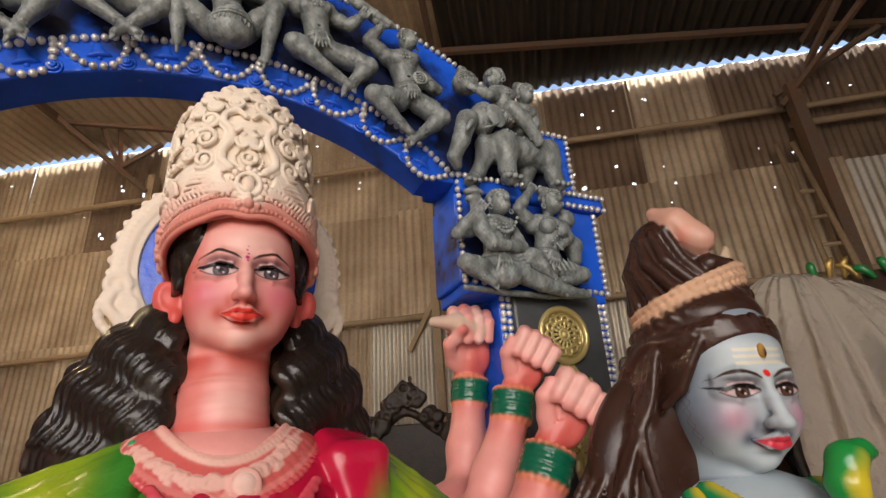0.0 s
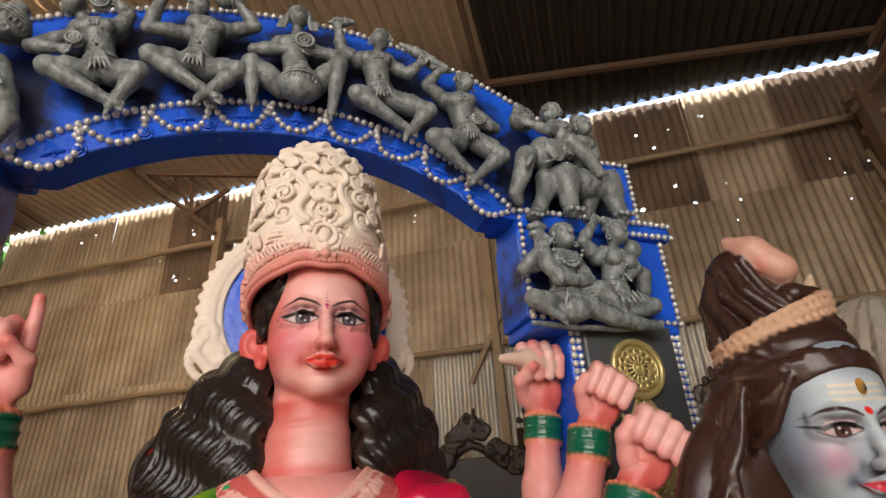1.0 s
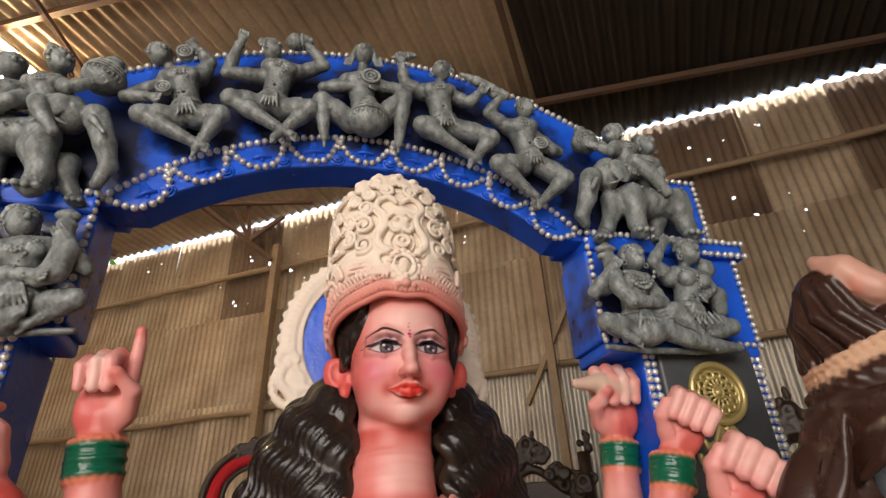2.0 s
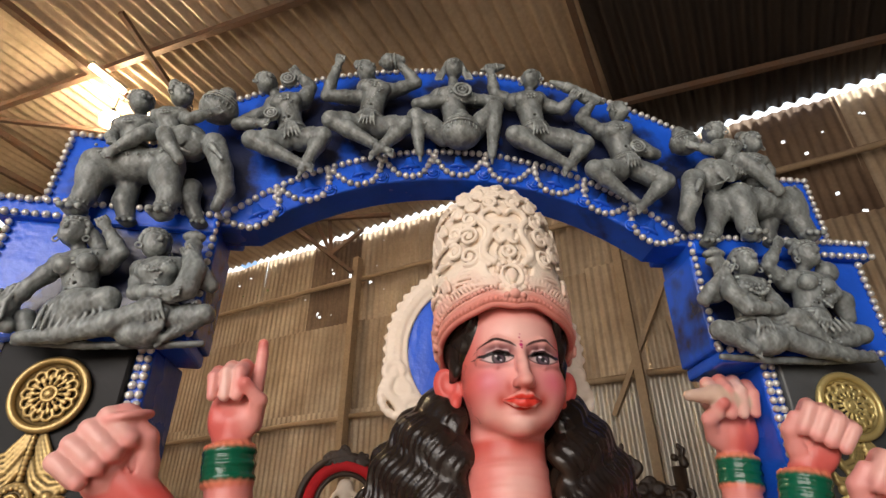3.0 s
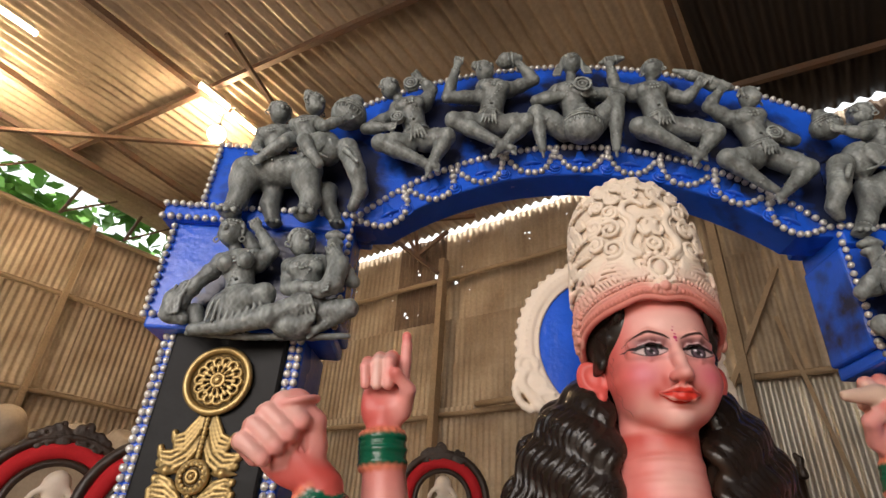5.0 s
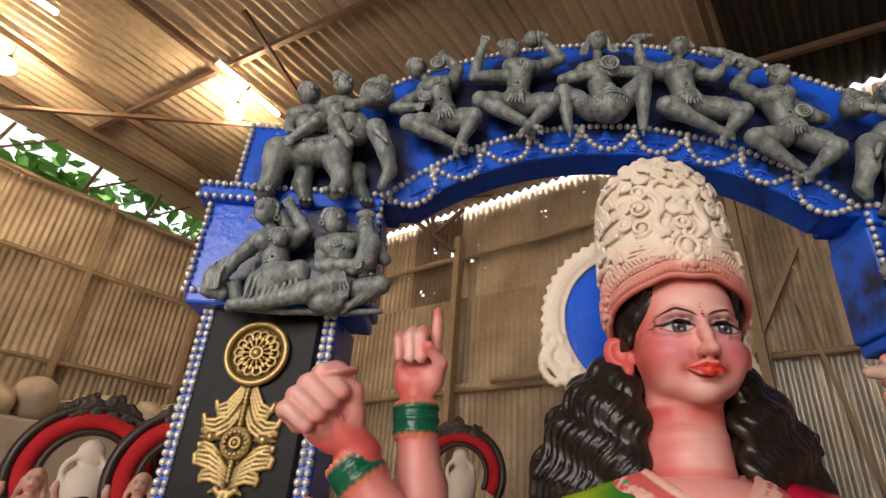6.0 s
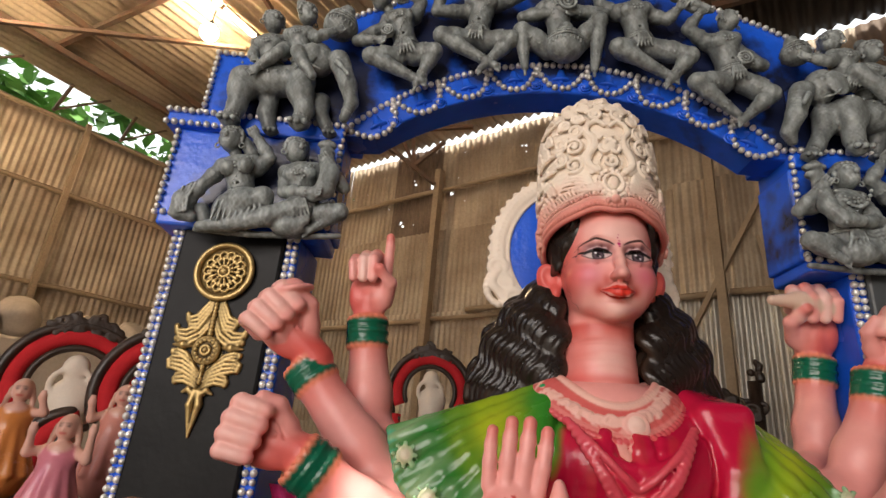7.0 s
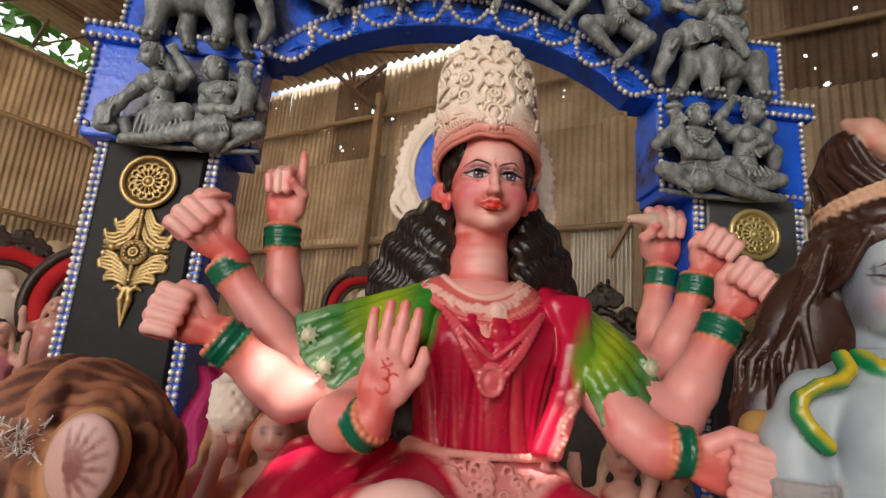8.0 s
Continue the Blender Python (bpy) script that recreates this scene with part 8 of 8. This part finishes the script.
    ob = link_mesh("tinsel_garland", bm, M_BEAD)
    ob.matrix_world = pose(-0.640, 0.135, 1.225)
    tagged(ob, "shiny silver tinsel tuft lying against the lion", "garland")


lion()
plinth(pose(-0.668, 0.344, 0, 0, 0, 30), 0.34, 0.34, 0.74, "dark wooden plinth under the lion statue")


# ---- carved thrones and frames standing behind ----
def throne_back(m, r, label, lobes=True, crest=True, velvet=True, idol=True):
    """A carved black back with a red velvet band; r is the radius of its round head."""
    ob = thing("throne", m, label, "throne", group="carved thrones in the shed")
    turn = [radians(a) for a in range(-28, 209, 6)]
    paths = [[(r * math.cos(a), r * math.sin(a)) for a in turn]]
    if lobes:
        for s in (-1, 1):
            cx, cz = s * r * 1.08, -r * 0.98
            paths.append([(cx + r * 0.62 * math.cos(a), cz + r * 0.62 * math.sin(a)) for a in (radians(80 + s * (-q)) if s > 0 else radians(100 + q) for q in range(0, 130, 8))])
    else:
        for s in (-1, 1):
            paths.append([(s * r * 0.88, -r * 0.47), (s * r * 0.92, -r * 1.6)])
    def carved(q, n=26, base=1.0):
        k = Clay()
        k.chain([(x, 0, z) for x, z in q], r * 0.085 * base, col=HAIR, k=0.01)
        acc = 0
        for (xa, za), (xb, zb) in zip(q, q[1:]):
            for t in (0.0, 0.5):
                k.ell((xa + (xb - xa) * t, -r * 0.05, za + (zb - za) * t), (r * 0.06, r * 0.05, r * 0.06), col=HAIR, k=0.004)
        return k
    for q in paths:
        k = carved(q)
        clay_object("carved_rim", [k.surface(r * 0.03, even=1, plain=True)], [M_WOOD], ob, "black carved wooden rim")
        if velvet:
            cx = sum(x for x, z in q) / len(q) if len(q) < 30 else 0.0
            inner = [(x * 0.80 if q is paths[0] else x * 0.90, z * 0.80 if q is paths[0] else z - r * 0.10) for x, z in q]
            bm = bmesh.new()
            tube(bm, [(x, 0.01, z) for x, z in inner], r * 0.145, 12)
            part("velvet_band", bm, M_VELVET, ob, "padded red velvet band", True)
            inner2 = [(x * 0.62, z * 0.62) for x, z in q] if q is paths[0] else [(x * 0.80, z - r * 0.20) for x, z in q]
            k = carved(inner2, base=0.55)
            clay_object("inner_rim", [k.surface(r * 0.03, even=1, plain=True)], [M_WOOD], ob, "thin black inner rim")
    if crest:
        k = Clay()
        rnd = random.Random(int(r * 1000))
        for i in range(46):
            a = radians(90 + rnd.uniform(-30, 30))
            q = r * rnd.uniform(0.86, 1.22 - 0.004 * abs(math.degrees(a) - 90))
            k.ring((q * math.cos(a), -r * 0.06, q * math.sin(a)), r * rnd.uniform(0.03, 0.07), r * 0.028, (90, 0, 0), col=HAIR, k=0.004)
        clay_object("crest", [k.surface(r * 0.022, even=1, plain=True)], [M_WOOD], ob, "black carved leafy crest")
    for s in (-1, 1):
        bm = bmesh.new()
        w = r * (1.62 if lobes else 0.92)
        z1 = -r * (1.2 if lobes else 1.5)
        z0 = -(m.translation.z)
        rod(bm, (s * w, 0, z0), (s * w, 0, z1), r * 0.10, r * 0.085)
        part("side_post", bm, M_WOOD, ob, "black turned side post", True)
    if idol:
        k = Clay()
        k.ell((0.02, -0.02, -0.05), (r * 0.34, r * 0.2, r * 0.30), col=CREAM)
        k.ell((0.0, -0.02, r * 0.30), (r * 0.20, r * 0.16, r * 0.22), col=CREAM, k=0.02)
        for i in range(20):
            a = 2 * math.pi * i / 20
            k.ell((r * 0.30 * math.cos(a), -r * 0.14, r * 0.28 * math.sin(a)), r * 0.06, col=CREAM, k=0.006)
        k.cap((0.02, 0, -0.1), (0.02, 0, -m.translation.z + 0.02), r * 0.30, r * 0.42, col=CREAM, k=0.03)
        o2 = clay_object("plaster_idol", [k.surface(r * 0.035)], [M_CAST])
        o2.matrix_world = m
        tagged(o2, "unpainted white plaster idol before a red throne", "statue")
    return ob


throne_back(pose(-2.00, 3.27, 1.755, 0, 0, 30), 0.285, "black carved throne with red velvet and a leafy crest", lobes=False)
throne_back(pose(-2.965, 1.93, 1.545, 0, 0, 52), 0.36, "black and red trefoil throne back with carved rim", crest=True, idol=True)
throne_back(pose(-3.42, 1.66, 1.545, 0, 0, 58), 0.345, "black and red trefoil throne back with carved rim", crest=True, idol=True)
throne_back(pose(-3.75, 2.35, 1.50, 0, 0, 50), 0.34, "black and red trefoil throne back with carved rim", crest=False, idol=False)


def carved_bench(m, w, label):
    """A black carved settee back with a curved, scrolled top."""
    ob = thing("carved_settee", m, label, "settee")
    k = Clay()
    rnd = random.Random(int(w * 100))
    for i in range(90):
        t = rnd.uniform(-1, 1)
        z = 0.10 * math.cos(t * 4.5) - 0.06 * t * t
        k.ring((t * w / 2, rnd.uniform(-0.03, 0.0), z + rnd.uniform(-0.10, 0.03)), rnd.uniform(0.018, 0.040), 0.014, (90, 0, 0), col=HAIR, k=0.006)
    for s in (-1, 0, 1):
        for i in range(6):
            k.ell((s * w * 0.47 + rnd.uniform(-0.04, 0.04), -0.01, 0.06 + 0.022 * i * (1 if s else 1.2)), (0.032 - 0.003 * i, 0.025, 0.026), col=HAIR, k=0.006)
    k.chain([(x * w / 2, 0.01, -0.12 + 0.08 * math.cos(x * 4.5)) for x in np.linspace(-1, 1, 24)], 0.028, col=HAIR, k=0.01)
    clay_object("carved_top", [k.surface(0.009, even=1, plain=True)], [M_WOOD], ob, "black carved scrolled top rail")
    bm = bmesh.new()
    box(bm, (-w / 2, 0.0, -m.translation.z + 0.4), (w / 2, 0.05, -0.12), 0.01)
    part("back_panel", bm, M_WOOD, ob)
    for s in (-1, 1):
        bm = bmesh.new()
        rod(bm, (s * w * 0.46, 0.02, -m.translation.z), (s * w * 0.46, 0.02, 0.05), 0.045)
        part("leg", bm, M_WOOD, ob, smooth=True)


carved_bench(pose(-0.33, 4.02, 1.93, 0, 0, -4), 0.80, "black carved wooden settee with scrolled top")
carved_bench(pose(1.10, 3.25, 1.93, 0, 0, -10), 0.50, "black carved wooden settee with spiked crest")


# ---- small painted idols crowded behind and beside ----
def small_idol(name, m, dress, hair, crown, label, arms=True, seed=1, skin=(0.68, 0.38, 0.30), height=0.42):
    """A half-size idol: skirt, trunk, head, crown and raised arms."""
    rnd = random.Random(seed)
    c = Clay()
    c.chain([(0, 0, 0), (0, 0, height * 0.42)], [0.12, 0.065], col=dress, mat=3, k=0.02)
    for i in range(12):
        a = 2 * math.pi * i / 12
        c.chain([(0.055 * math.cos(a), 0.055 * math.sin(a), height * 0.42), (0.115 * math.cos(a), 0.115 * math.sin(a), 0.0)], [0.010, 0.020], col=dress, mat=3, k=0.010)
    c.ell((0, 0, height * 0.52), (0.070, 0.045, 0.060), col=dress, mat=3, k=0.02)
    c.ell((0, -0.01, height * 0.60), (0.045, 0.035, 0.03), col=skin, k=0.012)
    c.cap((0, 0, height * 0.60), (0, 0, height * 0.70), 0.020, 0.018, col=skin, k=0.01)
    c.ell((0, -0.006, height * 0.78), (0.036, 0.036, 0.046), col=skin, k=0.006)
    c.cap((0, -0.040, height * 0.79), (0, -0.044, height * 0.765), 0.004, 0.006, col=skin, k=0.004)
    for s in (-1, 1):
        c.ell((s * 0.014, -0.037, height * 0.80), (0.007, 0.004, 0.0035), col=(0.05, 0.03, 0.03), k=0.002)
        c.cap((s * 0.006, -0.038, height * 0.80 + 0.010), (s * 0.022, -0.033, height * 0.80 + 0.009), 0.0018, col=(0.05, 0.03, 0.03), k=0.001)
    c.cap((-0.009, -0.038, height * 0.735), (0.009, -0.038, height * 0.735), 0.0035, col=(0.55, 0.05, 0.05), k=0.002)
    c.ell((0, 0.012, height * 0.80), (0.042, 0.036, 0.048), col=hair, mat=1, k=0.006)
    for s in (-1, 1):
        c.chain([(s * 0.036, 0.005, height * 0.80), (s * 0.046, 0.008, height * 0.70), (s * 0.055, 0.0, height * 0.58)], [0.013, 0.012, 0.008], col=hair, mat=1, k=0.004)
    if crown:
        c.chain([(0, 0.004, height * 0.86), (0, 0.01, height * 0.98), (0, 0.016, height * 1.10)], [0.046, 0.048, 0.020], col=CREAM, mat=2, k=0.01)
        for row in range(5):
            for i in range(14):
                a = 2 * math.pi * (i + 0.5 * (row % 2)) / 14
                c.ell((0.047 * math.cos(a), 0.006 + 0.047 * math.sin(a), height * 0.86 + 0.016 * row), 0.009, col=CREAM, mat=2, k=0.003)
    if arms:
        for s in (-1, 1):
            e = (s * 0.105, -0.03, height * (0.50 + 0.10 * rnd.random()))
            h = (s * (0.085 + 0.03 * rnd.random()), -0.05, height * (0.68 + 0.12 * rnd.random()))
            c.chain([(s * 0.06, 0, height * 0.58), e, h], [0.020, 0.018, 0.013], col=skin, k=0.01)
            c.ell(h, (0.018, 0.014, 0.024), col=skin, k=0.006)
            for i in range(3):
                c.cap(h, V(h) + V((0.010 * (i - 1), -0.004, 0.026)), 0.006, 0.005, col=skin, k=0.003)
    ob = clay_object(name, [c.surface(0.0062)], PAINTS)
    ob.matrix_world = m
    return tagged(ob, label, "statue", "small painted idols")


MAGENTA, ORANGE = (0.68, 0.05, 0.25), (0.60, 0.22, 0.06)
small_idol("small_idol", SHRINE @ pose(-0.425, -0.06, 0.852, 0, 0, 25), MAGENTA, (0.45, 0.25, 0.12), True, "small magenta goddess idol with unpainted crown", seed=3)
small_idol("small_idol", SHRINE @ pose(-0.335, -0.10, 0.835, 0, 0, 10), (0.62, 0.30, 0.12), (0.42, 0.12, 0.05), False, "small orange idol with reddish hair", seed=4, height=0.45)
small_idol("small_idol", SHRINE @ pose(-0.30, 0.02, 0.835, 0, 0, -10), (0.5, 0.02, 0.04), (0.6, 0.4, 0.3), True, "small red and pink idol", seed=5)
small_idol("small_idol", SHRINE @ pose(0.42, 0.0, 0.85, 0, 0, -15), (0.45, 0.02, 0.03), (0.62, 0.45, 0.33), False, "small pink idol in red cloth", seed=6)
small_idol("small_idol", SHRINE @ pose(0.50, -0.06, 0.85, 0, 0, 15), (0.5, 0.03, 0.04), (0.3, 0.2, 0.15), True, "small red and cream idol", seed=7)
for i, (x, y, z, yaw, dress, seed) in enumerate(((-2.62, 1.46, 1.17, 45, (0.60, 0.25, 0.20), 8), (-2.86, 1.15, 1.15, 55, ORANGE, 9), (-2.45, 1.15, 1.02, 40, (0.62, 0.2, 0.25), 10))):
    small_idol("small_idol", pose(x, y, z, 0, 0, yaw), dress, (0.62, 0.36, 0.28), False, "small pink idol with raised hands before a throne", seed=seed)
plinth(pose(-2.70, 1.28, 0, 0, 0, 48), 0.62, 0.5, 1.02, "dark wooden bench under small idols")
plinth(SHRINE @ pose(-0.40, -0.05, 0), 0.28, 0.24, 0.835, "dark wooden bench under small idols")
plinth(SHRINE @ pose(0.475, -0.04, 0), 0.20, 0.24, 0.85, "dark wooden bench under small idols")


def magenta_cloth():
    bm = bmesh.new()
    n, m = 14, 18
    grid = [[bm.verts.new((-0.06 + 0.15 * (i / n) * (0.35 + 0.65 * math.sin(math.pi * (0.1 + 0.55 * j / m))) + 0.010 * math.sin(j * 0.9) - 0.02 * j / m, 0.014 * math.sin(i * 1.1) + 0.02 * math.sin(j * 0.5), 0.36 - 0.38 * j / m)) for i in range(n + 1)] for j in range(m + 1)]
    for j in range(m):
        for i in range(n):
            bm.faces.new((grid[j][i], grid[j + 1][i], grid[j + 1][i + 1], grid[j][i + 1]))
    bmesh.ops.solidify(bm, geom=bm.faces[:], thickness=0.004)
    ob = link_mesh("cloth", bm, material("magenta_cloth", MAGENTA, 0.6, 0, 120, 0.2, 0.2, 8), smooth=True)
    ob.matrix_world = SHRINE @ pose(-0.480, -0.030, 0.95, -4, 0, 0)
    tagged(ob, "magenta cloth hung beside a small idol", "cloth")


magenta_cloth()


# ---- unpainted clay heads heaped along the far wall ----
M_CLAYPALE = material("pale_dusty_plaster", (0.48, 0.40, 0.31), 0.9, 0, 40, 0.15, 0.3, 6)


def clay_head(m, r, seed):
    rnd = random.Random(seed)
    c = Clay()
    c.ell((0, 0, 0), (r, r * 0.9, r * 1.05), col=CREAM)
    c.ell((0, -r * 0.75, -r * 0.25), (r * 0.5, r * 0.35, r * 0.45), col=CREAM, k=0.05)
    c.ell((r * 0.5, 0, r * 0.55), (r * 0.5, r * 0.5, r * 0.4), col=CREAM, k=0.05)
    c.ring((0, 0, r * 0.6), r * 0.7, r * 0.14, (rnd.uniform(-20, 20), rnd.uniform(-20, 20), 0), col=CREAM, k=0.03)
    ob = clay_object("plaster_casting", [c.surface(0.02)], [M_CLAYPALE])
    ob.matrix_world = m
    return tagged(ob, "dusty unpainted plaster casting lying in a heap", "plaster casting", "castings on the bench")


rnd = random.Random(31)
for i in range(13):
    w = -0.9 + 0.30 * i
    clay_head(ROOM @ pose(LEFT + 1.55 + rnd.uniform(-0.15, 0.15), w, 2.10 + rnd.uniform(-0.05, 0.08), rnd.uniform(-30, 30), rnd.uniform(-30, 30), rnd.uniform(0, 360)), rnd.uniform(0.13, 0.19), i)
bm = bmesh.new()
box(bm, (LEFT + 1.2, -1.2, 0), (LEFT + 1.9, 3.3, 1.97), 0.03)
tagged(link_mesh("plaster_bench", bm, M_CLAYPALE), "pale dusty plaster bench piled with castings", "bench").matrix_world = ROOM


# ---- clear plastic sheet over a wrapped idol, and its leafy ornament ----
def plastic():
    m = bpy.data.materials.new("clear_plastic_sheet")
    m.use_nodes = True
    n, l = m.node_tree.nodes, m.node_tree.links
    b = n["Principled BSDF"]
    b.inputs["Base Color"].default_value = (0.72, 0.66, 0.58, 1)
    b.inputs["Roughness"].default_value = 0.09
    b.inputs["Transmission Weight"].default_value = 0.68
    b.inputs["IOR"].default_value = 1.25
    noise_tex, bump, tc = n.new("ShaderNodeTexNoise"), n.new("ShaderNodeBump"), n.new("ShaderNodeTexCoord")
    noise_tex.inputs["Scale"].default_value, noise_tex.inputs["Detail"].default_value = 14, 9
    noise_tex.inputs["Distortion"].default_value = 1.2
    bump.inputs["Strength"].default_value, bump.inputs["Distance"].default_value = 0.9, 0.02
    l.new(tc.outputs["Object"], noise_tex.inputs["Vector"])
    l.new(noise_tex.outputs["Fac"], bump.inputs["Height"])
    l.new(bump.outputs[0], b.inputs["Normal"])
    ob = thing("wrapped_idol", pose(1.02, 1.52, 0, 0, 0, -32), "idol wrapped in a clear crinkled plastic sheet", "wrapped idol")
    bm = bmesh.new()
    rows, cols, top = 40, 240, 1.93
    rings = []
    for j in range(rows + 1):
        t = j / rows
        ring = []
        for i in range(cols):
            a = 2 * math.pi * i / cols
            rr = 0.05 + 0.42 * t ** 0.75 + 0.10 * t * math.cos(2 * a)
            crease = lambda k, ph: 1 - 2 * abs(math.sin(0.5 * (k * a + ph))) ** 0.7
            rr += (0.15 + t) * (0.036 * crease(7, 0.6 + 0.8 * t) + 0.030 * crease(13, 2 + 1.5 * math.sin(2 * t)) + 0.020 * crease(23, 4 * t) + 0.006 * math.sin(41 * a + 9 * t))
            z = top - 1.15 * t ** 1.25 - 0.02 * math.cos(a) * (1 - t)
            ring.append(bm.verts.new((rr * 1.25 * math.cos(a) + 0.10 * t, rr * math.sin(a), z)))
        rings.append(ring)
    for a, b2 in zip(rings, rings[1:]):
        for i in range(cols):
            bm.faces.new((a[i], b2[i], b2[(i + 1) % cols], a[(i + 1) % cols]))
    bm.faces.new(rings[0][::-1])
    bmesh.ops.recalc_face_normals(bm, faces=bm.faces[:])
    part("plastic_sheet", bm, m, ob, "clear crinkled plastic", True)
    c = Clay()
    c.chain([(0.05, 0, 0.0), (0.05, 0, 1.1), (0.0, 0, 1.75)], [0.42, 0.30, 0.05], col=(0.35, 0.25, 0.17), mat=2, k=0.05)
    clay_object("wrapped_body", [c.surface(0.02)], PAINTS, ob, "brown form under the sheet")


plastic()


def leafy_ornament():
    ob = thing("leafy_ornament", pose(1.17, 1.54, 1.93, 0, 0, -38), "green and gold leafy crest of a wrapped idol", "ornament")
    rnd = random.Random(12)
    for i in range(9):
        bm = bmesh.new()
        x = -0.06 + 0.035 * i
        up = i in (1, 2, 3)
        w, h = (0.011, 0.080) if up else (0.013, 0.070)
        lean = rnd.uniform(-50, 50)
        pts = []
        for j in range(9):
            t = j / 8
            pts.append((x + h * t * math.sin(radians(lean)), -0.01 * math.sin(3 * t), 0.012 * math.sin(4 * t) + h * t * math.cos(radians(lean)) - 0.012 * i * 0.5))
        tube(bm, pts, w, 8, [w * (0.25 + 0.75 * math.sin(math.pi * (0.1 + 0.85 * j / 8))) for j in range(9)])
        part("leaf", bm, M_GOLD if up else material("green_gloss", (0.01, 0.16, 0.04), 0.3), ob, "gold leaf" if up else "glossy green leaf", True)
    bm = bmesh.new()
    rod(bm, (0.08, 0.03, -0.6), (0.08, 0.03, 0.0), 0.05, 0.03)
    part("stem", bm, M_WOOD, ob, smooth=True)


leafy_ornament()


# ---- tree outside the gap ----
def tree(m, seed, h):
    rnd = random.Random(seed)
    ob = thing("tree", m, "leafy green tree in daylight outside the shed", "tree")
    bm = bmesh.new()
    tube(bm, [(0, 0, 0), (0.08, 0.05, h * 0.35), (0.0, 0.1, h * 0.7), (0.1, 0.0, h)], 0.2, 10, [0.24, 0.19, 0.13, 0.06])
    for i in range(12):
        a, z = rnd.uniform(0, 6.28), rnd.uniform(0.4, 0.95) * h
        tube(bm, [(0.05, 0.05, z), (0.7 * math.cos(a), 0.7 * math.sin(a), z + 0.4), (1.5 * math.cos(a), 1.5 * math.sin(a), z + 0.6)], 0.05, 6, [0.06, 0.04, 0.015])
    part("trunk", bm, M_BAMBOO, ob, "rough brown trunk and limbs", True)
    verts, faces = [], []
    for i in range(9000):
        a, e = rnd.uniform(0, 6.28), rnd.gauss(0, 0.5)
        k = rnd.randrange(40)
        kr = random.Random(seed * 100 + k)
        ca, cz, cr = kr.uniform(0, 6.28), kr.uniform(0.45, 1.12) * h, kr.uniform(0.5, 1.9)
        p = V((cr * math.cos(ca), cr * math.sin(ca), cz)) + V((rnd.gauss(0, 0.26), rnd.gauss(0, 0.26), rnd.gauss(0, 0.2)))
        u = V((rnd.uniform(-1, 1), rnd.uniform(-1, 1), rnd.uniform(-0.6, 0.6))).normalized()
        w = u.cross(V((rnd.uniform(-1, 1), rnd.uniform(-1, 1), 1))).normalized()
        s = rnd.uniform(0.13, 0.24)
        b = len(verts)
        verts += [p - u * s, p + w * s * 0.45, p + u * s, p - w * s * 0.45]
        faces.append((b, b + 1, b + 2, b + 3))
    me = bpy.data.meshes.new("crown")
    me.from_pydata(verts, [], faces)
    me.materials.append(M_LEAF)
    o = new("crown", me)
    o.parent = ob
    o["label"] = "many small green leaves"


M_LEAF = material("green_leaves", (0.12, 0.26, 0.05), 0.5, 0, 5, 0.35, 0, 1.2, (0.06, 0.15, 0.03), 0.6)
for v, seed, h in ((1.6, 1, 5.2), (4.2, 2, 5.8), (-1.6, 3, 5.0), (6.6, 4, 5.4)):
    tree(ROOM @ pose(LEFT - 2.6 - 0.4 * (seed % 2), v, 0), seed, h)
